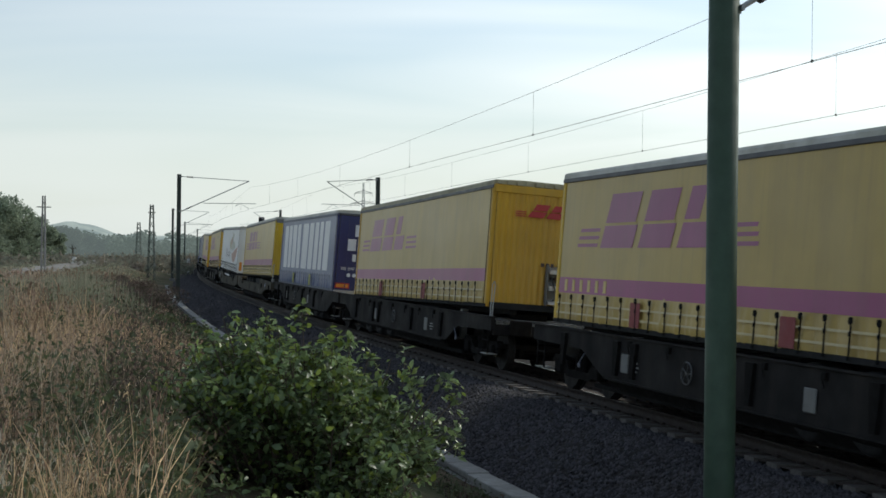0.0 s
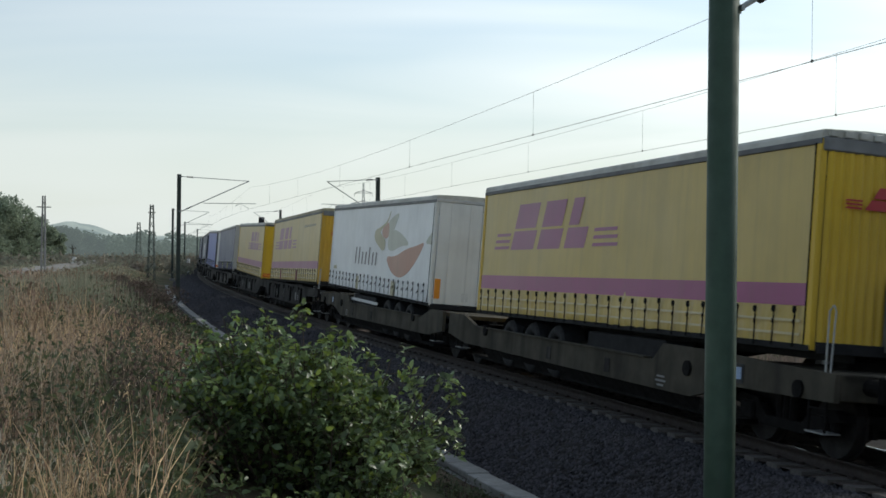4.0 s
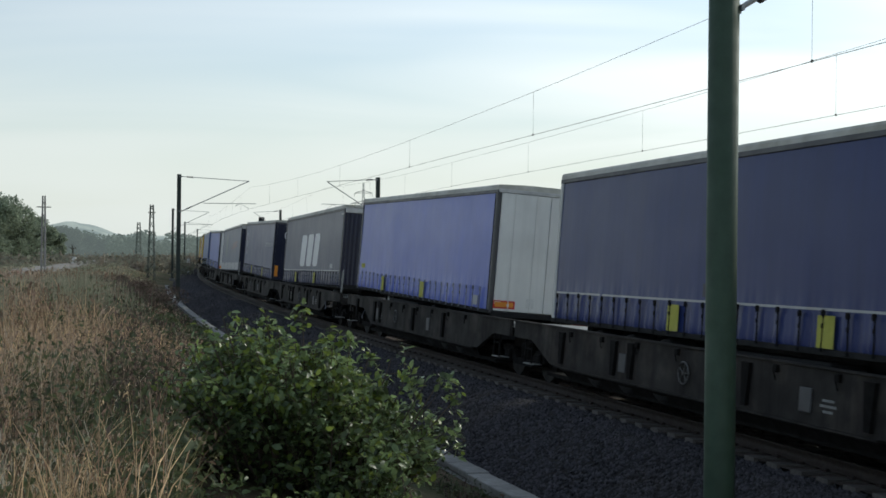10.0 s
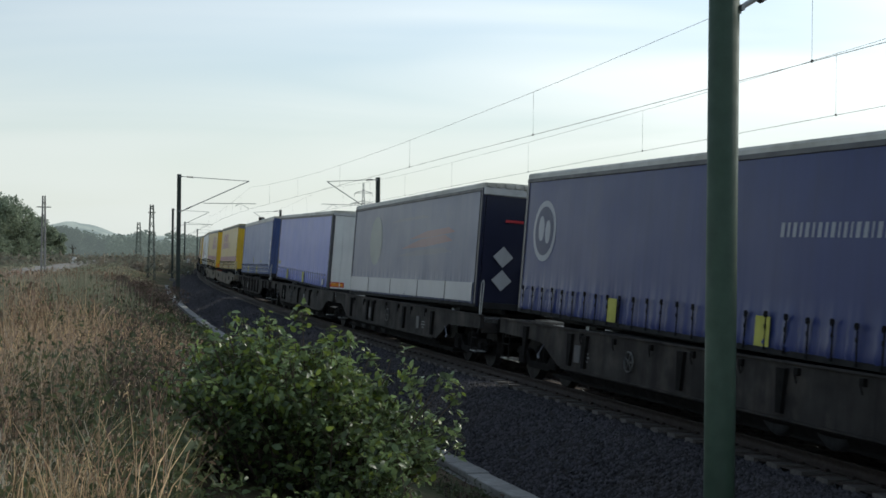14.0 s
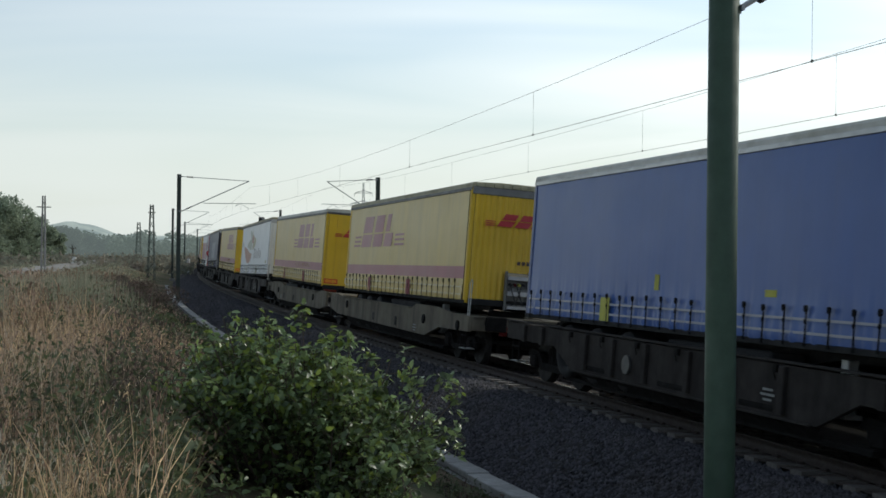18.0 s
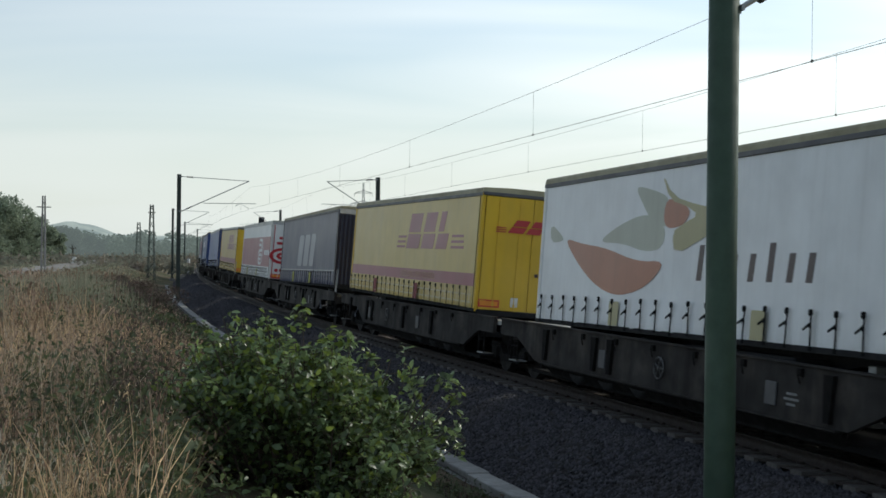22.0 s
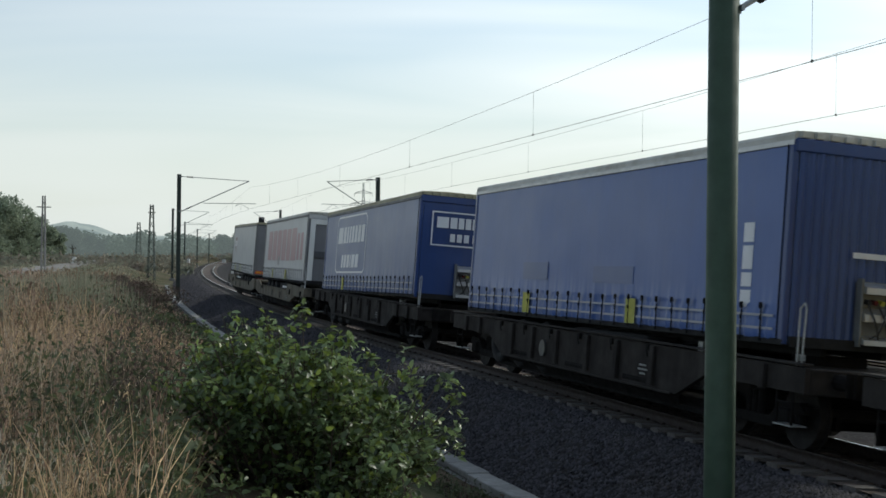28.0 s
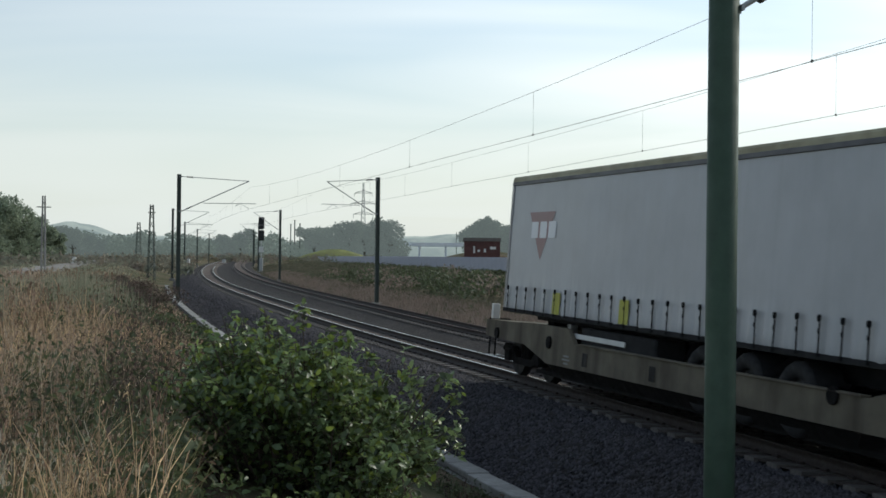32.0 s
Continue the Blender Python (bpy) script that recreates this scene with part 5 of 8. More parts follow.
V = dict(
    slogan=vinyl("faded_yellow_lettering", (0.40, 0.19, 0.11), 0.2),
    yellow_d=vinyl("dark_dull_yellow_curtain", (0.50, 0.35, 0.095), 0.35), yellow=vinyl("faded_yellow_curtain", (0.60, 0.435, 0.125)), yellow_b=vinyl("dull_yellow_curtain", (0.58, 0.42, 0.11), 0.35), yellow_c=vinyl("bright_yellow_curtain", (0.60, 0.44, 0.12), 0.2),
    yellow_end=vinyl("yellow_steel_end", (0.70, 0.45, 0.02), 0.22, rough=0.5), orange_end=vinyl("orange_yellow_bulkhead", (0.62, 0.36, 0.025), 0.35, rough=0.5),
    red=vinyl("faded_red_print", (0.30, 0.06, 0.10), 0.3), mauve=vinyl("mauve_bleached_print", (0.33, 0.085, 0.20), 0.3), mauve_band=vinyl("mauve_bleached_band", (0.34, 0.06, 0.19), 0.3), faded_ink=vinyl("faded_brown_print", (0.30, 0.23, 0.11), 0.3), red_b=vinyl("red_print", (0.46, 0.03, 0.04), 0.15), big_red=vinyl("bleached_red_print", (0.33, 0.12, 0.16), 0.25), crimson=vinyl("faded_crimson_print", (0.35, 0.085, 0.12), 0.25),
    band=vinyl("faded_crimson_band", (0.30, 0.045, 0.085), 0.3),
    blue_mid=vinyl("mid_blue_curtain", (0.048, 0.085, 0.225), 0.2, (0.1, 0.12, 0.2)), blue_end=vinyl("deep_blue_end", (0.026, 0.034, 0.13), 0.15),
    white=vinyl("white_curtain", (0.82, 0.83, 0.84), 0.2, (0.4, 0.38, 0.34)), white_end=vinyl("white_end", (0.78, 0.78, 0.75), 0.3, (0.35, 0.33, 0.3)),
    navy=vinyl("navy_curtain", (0.018, 0.034, 0.15), 0.3, (0.012, 0.014, 0.035), spec=0.3), navy_dark=vinyl("dark_navy_curtain", (0.016, 0.027, 0.095), 0.06, (0.03, 0.036, 0.07), spec=0.22), navy_end=vinyl("dark_navy_end", (0.011, 0.014, 0.038), 0.15, (0.03, 0.03, 0.04)),
    violet=vinyl("violet_blue_curtain", (0.085, 0.135, 0.53), 0.12, (0.16, 0.17, 0.3)), slate=vinyl("slate_blue_curtain", (0.075, 0.095, 0.19), 0.35, (0.2, 0.2, 0.22)),
    royal=vinyl("royal_blue_curtain", (0.05, 0.11, 0.33), 0.2, (0.12, 0.14, 0.22)), royal_end=vinyl("royal_blue_end", (0.022, 0.055, 0.19), 0.15), steel_blue=vinyl("dull_steel_blue_curtain", (0.048, 0.095, 0.26), 0.2, (0.15, 0.15, 0.18)),
    grey=vinyl("light_grey_curtain", (0.42, 0.43, 0.45), 0.2, (0.28, 0.27, 0.25)), faint_red=vinyl("washed_out_red_print", (0.22, 0.09, 0.10), 0.3), grey_white=vinyl("grey_white_curtain", (0.43, 0.44, 0.47), 0.3, (0.3, 0.29, 0.27)), grey_end=vinyl("grey_end", (0.20, 0.20, 0.21), 0.25), pale_end=vinyl("pale_ribbed_end", (0.46, 0.47, 0.47), 0.35),
    letter=vinyl("white_print", (0.74, 0.75, 0.78), 0.25, (0.4, 0.4, 0.42)), letter_dim=vinyl("worn_white_print", (0.28, 0.30, 0.36), 0.4, (0.15, 0.16, 0.2)), letter_worn=vinyl("thin_worn_print", (0.13, 0.15, 0.25), 0.3, (0.05, 0.06, 0.12)), letter_grey=vinyl("grey_print", (0.40, 0.41, 0.43), 0.3),
    dim_green=vinyl("dim_green_print", (0.12, 0.16, 0.17), 0.3), streak_red=vinyl("streaked_red_print", (0.19, 0.075, 0.10), 0.4), streak_pale=vinyl("streaked_pale_print", (0.10, 0.11, 0.17), 0.4), olive=vinyl("olive_print", (0.44, 0.40, 0.22), 0.3), rust=vinyl("rust_red_print", (0.46, 0.19, 0.12), 0.3), sage=vinyl("sage_print", (0.46, 0.48, 0.40), 0.3), ink=vinyl("dark_brown_print", (0.06, 0.035, 0.04), 0.2),
)


def lv_courier(front, red="red", band="band", end="K", x0=None, at_end=(-0.93, 3.2)):
    def go(t):
        courier(t, x0 if x0 is not None else -0.95 if front else -5.9, V[red])
        art(t, [[(-6.66, 1.88), (6.66, 1.88), (6.66, 2.18), (-6.66, 2.18)]], V[band], "painted_band", "crimson band along the curtain")
        courier_end(t, *at_end, V["red_b"], 0.29)
        if end == "K":
            bm = bmesh.new()
            bm_prism_x(bm, [(0.74, 1.50), (1.04, 1.50), (0.89, 1.78)], 6.905, 6.915)
            part("triangle_sign", bm, M["white"], t, "white triangular sign")
            bm = bmesh.new(); bm_box(bm, 6.86, 6.90, 0.70, 1.10, 1.42, 1.86, 0.02)
            part("black_plate", bm, M["signal"], t)
            end_art(t, [[(a, 2.3), (a + w, 2.3), (a + w, 2.39), (a, 2.39)] for a, w in ((-0.04, 0.08), (0.08, 0.08), (0.20, 0.07), (0.36, 0.05), (0.45, 0.06), (0.55, 0.06), (0.65, 0.06), (0.75, 0.06))], V["ink"], "small_print", x=6.872)
        else:
            end_art(t, [[(a, 2.2), (a + w, 2.2), (a + w, 2.28), (a, 2.28)] for a, w in ((0.12, 0.09), (0.24, 0.09), (0.36, 0.08), (0.52, 0.06), (0.61, 0.07), (0.71, 0.07), (0.81, 0.07), (0.91, 0.07))], V["ink"], "small_print", x=6.862)
    return go


def lv_ship(t):
    art(t, blocks(-5.85, -1.35, 2.0, 3.85, (1, 0.8, 1.05, 0.8), -0.06, 0.27) + blocks(-0.9, 5.35, 2.0, 3.85, (1.6, 1.15, 1.0, 0.85, 1.25), 0.02, 0.3), V["letter"], "lettering_block", "tall white lettering block")
    end_art(t, [[(y, z) for y, z in ((a, 3.3), (a + 0.2, 3.3), (a + 0.2, 3.72), (a, 3.72))] for a in (-0.62, -0.38, -0.14, 0.10, 0.34)], V["letter"], "lettering_block")
    end_art(t, [[(a, 2.78), (a + 0.3, 2.78), (a + 0.3, 3.2), (a, 3.2)] for a in (-0.86, -0.5, -0.14, 0.22, 0.56)], V["letter"], "lettering_block")
    end_art(t, [[(a, 2.4), (a + 0.13, 2.4), (a + 0.13, 2.66), (a, 2.66)] for a in (-0.66, -0.48, -0.3, -0.12, 0.06, 0.24, 0.42)], V["letter"], "lettering_block")
    wr = lettering("WE SHIP BY ROAD, SEA, AIR & RAIL", 2.1, V["letter"], t, "a line of small white lettering")
    wr.matrix_basis = pose(6.862, -1.05, 2.07, 90, 0, 90)
    end_art(t, [oval(y, 1.9, 0.07, 0.07, 12) for y in (-0.75, -0.55)] + [[(-0.25, 1.62), (-0.05, 1.62), (-0.05, 1.9), (-0.25, 1.9)], [(0.3, 1.62), (0.5, 1.62), (0.5, 1.9), (0.3, 1.9)]], V["letter"], "round_sticker")


def eased(pts, rounds=2):
    """Corner cutting: a rounded outline from a few corners."""
    for _ in range(rounds):
        pts = [q for a, b in zip(pts, pts[1:] + pts[:1]) for q in ((a[0] * 0.75 + b[0] * 0.25, a[1] * 0.75 + b[1] * 0.25), (a[0] * 0.25 + b[0] * 0.75, a[1] * 0.25 + b[1] * 0.75))]
    return pts


def lv_bird(flip, text0, text1):
    def go(t):
        X = lambda pts, n=2: eased([(x, z) if flip else (0.4 - x, z) for x, z in (pts if flip else pts[::-1])], n)
        # sweeping smile below, a grey wing, and the petals of the head
        art(t, [X([(-5.6, 2.99), (-4.8, 2.86), (-3.6, 2.76), (-2.3, 2.50), (-1.2, 2.52), (-1.7, 2.16), (-2.3, 1.98), (-3.1, 1.90), (-4.0, 2.08), (-4.9, 2.5)])], V["rust"], "painted_leaf")
        art(t, [X([(-4.0, 2.86), (-3.1, 3.16), (-2.0, 3.34), (-1.3, 3.10), (-1.35, 2.72), (-2.0, 2.66), (-2.95, 2.84)])], V["sage"], "painted_leaf")
        art(t, [X([(-2.6, 3.84), (-1.7, 3.68), (-1.2, 3.54), (-1.15, 3.05), (-1.75, 3.12), (-2.1, 3.4)])], V["sage"], "painted_leaf", proud=0.002)
        art(t, [X([(-1.35, 3.58), (-0.68, 3.42), (-0.45, 3.27), (-0.72, 3.05), (-1.4, 3.04)])], V["rust"], "painted_leaf", proud=0.004)
        art(t, [X([(-1.55, 3.98), (-1.1, 3.56), (-0.25, 3.38), (0.42, 3.30), (0.48, 3.04), (0.1, 2.88), (-0.92, 2.60), (-1.05, 2.97), (-0.7, 3.10), (-0.2, 3.22), (-0.6, 3.38), (-1.2, 3.5)], 1)], V["olive"], "painted_leaf", proud=0.006)
        art(t, [X([(-6.35, 3.3), (-5.7, 3.02), (-5.65, 2.92), (-6.3, 2.9)], 1)], V["sage"], "painted_leaf")
        w = (text1 - text0)
        art(t, [[(text0 + w * a, z0), (text0 + w * b, z0), (text0 + w * (b + 0.02), z1), (text0 + w * (a + 0.02), z1)] for a, b, z0, z1 in
                ((0.0, 0.05, 2.2, 2.75), (0.16, 0.21, 2.2, 2.75), (0.32, 0.37, 2.2, 2.6), (0.48, 0.53, 2.2, 2.6), (0.64, 0.69, 2.2, 2.75), (0.80, 0.85, 2.2, 2.6), (0.95, 1.0, 2.2, 2.6))],
            V["ink"], "lettering_block", "dark lettering strokes")
    return go


def lv_three(dim, x0, x1):
    def go(t):
        w = x1 - x0
        P = lambda a, b: [(x0 + w * (a + 0.04), 2.04), (x0 + w * (b - 0.03), 2.04), (x0 + w * b, 2.16), (x0 + w * (b + 0.06), 3.2), (x0 + w * (b + 0.02), 3.32), (x0 + w * (a + 0.08), 3.32), (x0 + w * (a + 0.05), 3.2), (x0 + w * a, 2.16)]
        art(t, [P(0.0, 0.27), P(0.35, 0.62), P(0.70, 0.94)], V["letter_dim" if dim else "letter"], "painted_emblem", "pale angular emblem shape")
        art(t, [[(-6.66, 1.875), (6.66, 1.875), (6.66, 1.905), (-6.66, 1.905)]], V["letter_grey"], "painted_line")
        end_art(t, [[(a, 3.45), (a + 0.32, 3.45), (a + 0.34, 3.75), (a, 3.75)] for a in (-0.35, 0.03, 0.41)], V["letter"], "painted_emblem")
        bm = bmesh.new(); bm_box(bm, 6.84, 6.85, -0.65, -0.45, 2.4, 2.55)
        part("yellow_sticker", bm, M["tag_yellow"], t)
    return go


def lv_round(t):
    art(t, [oval(-5.65, 3.0, 0.62, 0.62)], V["letter_dim"], "painted_emblem", "pale round emblem")
    art(t, [oval(-5.65, 3.0, 0.5, 0.5)], V["navy_dark"], "emblem_field", proud=0.004)
    art(t, [oval(-5.8, 3.05, 0.16, 0.26, 14), oval(-5.45, 2.98, 0.14, 0.24, 14)], V["letter_dim"], "emblem_curl", proud=0.008)
    art(t, blocks(3.2, 6.35, 2.90, 3.10, (1, 0.7, 1, 0.7, 1, 0.7, 1, 0.7, 1, 0.5, 0.8, 0.5, 1, 1, 0.5, 1, 1, 0.8, 1, 0.5, 1, 1), 0.1, 0.075), V["letter_dim"], "small_print", "worn line of pale print")
    end_art(t, [oval(-0.55, 3.5, 0.27, 0.27)], V["letter"], "painted_emblem", "white round emblem")
    end_art(t, [oval(-0.55, 3.5, 0.225, 0.225)], V["navy_end"], "emblem_field", x=6.864)
    end_art(t, [oval(-0.62, 3.52, 0.07, 0.11, 12), oval(-0.47, 3.48, 0.06, 0.1, 12)], V["letter"], "emblem_curl", x=6.868)
    end_art(t, [[(-0.05, 1.95), (0.75, 1.95), (0.75, 2.02), (-0.05, 2.02)], [(-0.05, 1.78), (0.75, 1.78), (0.75, 1.84), (-0.05, 1.84)], [(-0.8, 3.93), (-0.35, 3.93), (-0.35, 3.97), (-0.8, 3.97)]], V["letter_grey"], "small_print")


def lv_panel(t):
    art(t, [[(-6.6, 1.42), (6.6, 1.42), (6.6, 1.86), (-6.6, 1.86)]], V["grey_white"], "side_board", "pale lower side board", proud=0.05)
    bm = bmesh.new()
    for x in (-4.0, -1.2, 1.8, 4.4):
        bm_box(bm, x - 0.03, x + 0.03, Y_ART - 0.056, Y_ART - 0.04, 1.42, 1.86)
    part("board_post", bm, M["dark_grey"], t)
    art(t, [oval(-3.6, 3.0, 0.8, 0.75)], V["dim_green"], "painted_emblem", "faded round green emblem")
    streaks = [((-1.0, 2.5), 5.6, 0.12, 0.1), ((-0.4, 2.72), 5.0, 0.16, 0.16), ((0.4, 2.98), 4.4, 0.13, 0.12), ((-2.2, 3.5), 4.6, 0.07, 0.05)]
    for k, ((x, z), w, h, up) in enumerate(streaks):
        art(t, [[(x, z), (x + w * 0.5, z + up * 0.2), (x + w, z + up), (x + w * 0.86, z + up + h), (x + w * 0.4, z + up * 0.5 + h)]], V["streak_red" if k in (1, 2) else "streak_pale"], "painted_streak", "blurred faded streak of print")
    end_art(t, [[(a, 3.3), (a + 0.24, 3.3), (a + 0.24, 3.6), (a, 3.6)] for a in (-0.2, 0.1, 0.4)] + [[(-0.7, 3.32), (-0.25, 3.32), (-0.25, 3.38), (-0.7, 3.38)]], V["red_b"], "lettering_block")
    end_art(t, [[(-0.7, z), (-0.45, z + 0.25), (-0.7, z + 0.5), (-0.95, z + 0.25)] for z in (2.25, 1.7)], V["letter_grey"], "diamond_placard")


def lv_upright(x, small):
    def go(t):
        sh, z = [], 1.78
        for h in (0.24, 0.2, 0.34, 0.28):
            sh.append([(x, z), (x + 0.28, z), (x + 0.28, z + h), (x, z + h)])
            z += h + 0.05
        art(t, sh, V["letter"], "lettering_block", "white upright lettering block")
        if small:
            art(t, [[(x + q, z0), (x + q + 0.05, z0), (x + q + 0.05, z1), (x + q, z1)] for q, z0, z1 in ((0.19, 3.02, 3.30), (0.19, 3.36, 3.88), (0.04, 3.30, 3.46), (0.04, 3.52, 3.66))], V["letter_dim"], "small_print", "upright line of small pale print")
        end_art(t, [[(-0.3, 2.55), (0.55, 2.55), (0.55, 2.63), (-0.3, 2.63)]], V["letter"], "small_print")
    return go


def lv_oval(t):
    fr = [(-4.45, 1.98), (-0.1, 1.98), (0.1, 2.12), (0.1, 3.76), (-0.1, 3.9), (-4.45, 3.9), (-4.65, 3.76), (-4.65, 2.12)]
    sh = []
    for a, b in zip(fr, fr[1:] + fr[:1]):
        dx, dz = b[0] - a[0], b[1] - a[1]
        q = 0.03 / math.hypot(dx, dz)
        sh.append([(a[0] - dz * q, a[1] + dx * q), (a[0] + dz * q, a[1] - dx * q), (b[0] + dz * q, b[1] - dx * q), (b[0] - dz * q, b[1] + dx * q)])
    art(t, sh, V["letter"], "painted_frame")
    art(t, blocks(-4.45, -0.2, 2.98, 3.55, (1.7, 0.9, 0.6, 0.6, 0.8, 0.8, 0.9, 1.0), 0.12, 0.12) + blocks(-3.65, -0.9, 2.14, 2.58, (0.6, 0.9, 0.9, 0.3, 1.1, 1.1), 0.12, 0.12), V["letter"], "lettering_block", "white lettering blocks in a frame")
    fr = [(-0.95, 2.75), (0.95, 2.75), (0.95, 3.7), (-0.95, 3.7)]
    end_art(t, [[(-0.95, 2.75), (0.95, 2.75), (0.95, 2.79), (-0.95, 2.79)], [(-0.95, 3.66), (0.95, 3.66), (0.95, 3.7), (-0.95, 3.7)], [(-0.95, 2.79), (-0.91, 2.79), (-0.91, 3.66), (-0.95, 3.66)], [(0.91, 2.79), (0.95, 2.79), (0.95, 3.66), (0.91, 3.66)]], V["letter"], "painted_frame")
    end_art(t, [[(a, 3.25), (a + w, 3.25), (a + w, 3.55), (a, 3.55)] for a, w in ((-0.8, 0.34), (-0.42, 0.2), (-0.18, 0.16), (0.02, 0.16), (0.22, 0.2), (0.46, 0.2))] + [[(a, 2.88), (a + 0.14, 2.88), (a + 0.14, 3.1), (a, 3.1)] for a in (-0.4, -0.2, 0.0, 0.25, 0.45)], V["letter"], "lettering_block")


def lv_big_red(t):
    art(t, blocks(-5.4, 3.85, 2.21, 3.62, (1.1, 1.1, 1.05, 1.05, 0.95, 1.15), 0.0, 0.26), V["big_red"], "lettering_block", "large faded red lettering block")
    art(t, blocks(4.15, 5.78, 2.24, 3.38, (1, 1), 0.0, 0.3), V["big_red"], "lettering_block")
    for y0, y1, z0, z1 in ((-1.19, -0.98, 1.4, 3.93), (0.98, 1.19, 1.4, 3.93), (-0.98, 0.98, 3.72, 3.93)):
        bm = bmesh.new(); bm_box(bm, 6.835, 6.875, y0, y1, z0, z1, 0.01)
        part("end_frame", bm, V["white_end"], t, "pale end frame")
    bm = bmesh.new(); bm_box(bm, 6.835, 6.88, -0.95, 0.95, 2.36, 2.62, 0.01)
    part("cross_rail", bm, M["dark_grey"], t)
    bm = bmesh.new(); bm_tube(bm, (6.85, 0.66, 1.72), (6.97, 0.66, 1.72), 0.17, 14)
    part("hose_coil", bm, M["signal"], t, "black coiled hose on a hook")


def lv_triangle(t):
    art(t, [[(-5.62, 3.42), (-4.2, 3.42), (-4.88, 2.42)]], V["faint_red"], "painted_emblem", "red triangle emblem pointing down")
    art(t, blocks(-5.45, -4.1, 2.88, 3.22, (1, 1, 1.1), 0.0, 0.1), V["letter"], "lettering_block", proud=0.005)
    end_art(t, [[(-0.66, 3.58), (0.78, 3.58), (0.05, 2.32)][::-1]], V["letter"], "emblem_border")
    end_art(t, [[(-0.58, 3.54), (0.70, 3.54), (0.05, 2.43)][::-1]], V["red_b"], "painted_emblem", "red triangle emblem pointing down", x=6.864)
    end_art(t, [[(a, 2.93), (a + 0.34, 2.93), (a + 0.34, 3.3), (a, 3.3)] for a in (-0.56, -0.14, 0.28)], V["letter"], "lettering_block", x=6.868)
    end_art(t, [[(-0.85, 3.9), (-0.4, 3.9), (-0.4, 3.94), (-0.85, 3.94)]], V["letter_grey"], "small_print")


def lv_arrow(t):
    art(t, [[(-6.66, 1.92), (6.66, 1.92), (6.66, 3.42), (-6.66, 3.42)]], V["crimson"], "painted_band", "broad crimson band along the curtain")
    def loops(cx, cz, w, h):
        arc = lambda x, z, rx, rz, a0, a1: [(x + rx * math.cos(radians(a0 + (a1 - a0) * k / 7)), z + rz * math.sin(radians(a0 + (a1 - a0) * k / 7))) for k in range(8)]
        lines = [[(-0.45, 0.46)] + arc(0.16, 0.10, 0.30, 0.36, 90, 0),
                 [(-0.52, 0.26)] + arc(-0.02, 0.02, 0.24, 0.24, 90, 10),
                 [(0.55, 0.04)] + arc(-0.30, -0.22, 0.40, 0.26, 90, 270) + arc(0.16, -0.26, 0.20, 0.22, -90, 30) + [(0.5, -0.13)],
                 [(0.16, -0.13)] + arc(-0.28, -0.22, 0.20, 0.09, 90, 270) + [(0.12, -0.31)]]
        return [[(cx + x * w, cz + z * h) for x, z in ln] for ln in lines]
    rect = lambda a, b, c_, d: [(a, b), (c_, b), (c_, d), (a, d)]
    sh = [q for ln in loops(2.5, 2.68, 1.5, 1.3) for q in stroke(ln, 0.15)] + stroke([(3.2, 2.1), (3.75, 2.7), (3.15, 3.32)], 0.06)
    joined_art(t, sh, V["letter"], "painted_emblem", "white looped arrow emblem", proud=0.005)
    art(t, blocks(4.1, 6.2, 2.5, 2.75, (1, 0.7, 0.9, 1, 0.9, 1), 0.1, 0.06), V["letter"], "lettering_block", proud=0.005)
    sh = [q for ln in loops(-0.18, 2.78, 1.55, 1.3) for q in stroke(ln, 0.13)] + stroke([(0.55, 2.15), (1.02, 2.78), (0.55, 3.42)], 0.11)
    joined_art(t, sh, V["red_b"], "painted_emblem", "red looped arrow emblem", end=6.86)
    end_art(t, [rect(-1.18, 1.38, -1.14, 4.0), rect(1.14, 1.38, 1.18, 4.0), rect(-1.14, 1.38, 1.14, 1.42)], V["red_b"], "painted_border")
    end_art(t, [oval(y, 1.78, 0.09, 0.09, 12) for y in (-0.95, -0.72)], V["red_b"], "round_sticker")


def lv_plain_line(t):
    art(t, [[(-6.66, 1.86), (6.66, 1.86), (6.66, 1.895), (-6.66, 1.895)]], V["letter_grey"], "painted_line")
    art(t, blocks(4.1, 5.6, 3.48, 3.74, (1, 1, 1, 1, 1, 1, 1, 1), 0.0, 0.09) + blocks(3.8, 5.8, 3.06, 3.34, (1,) * 13, 0, 0.07), V["letter_worn"], "lettering_block", "worn pale print")


YK = "faded yellow curtain-sided semi-trailer with a crimson band, ribbed yellow bulkhead leading"
YD = "faded yellow curtain-sided semi-trailer with a crimson band, yellow doors leading"
RT = dict(tags=(-3.1, 1.6), tag_mat=M["tag_red"])
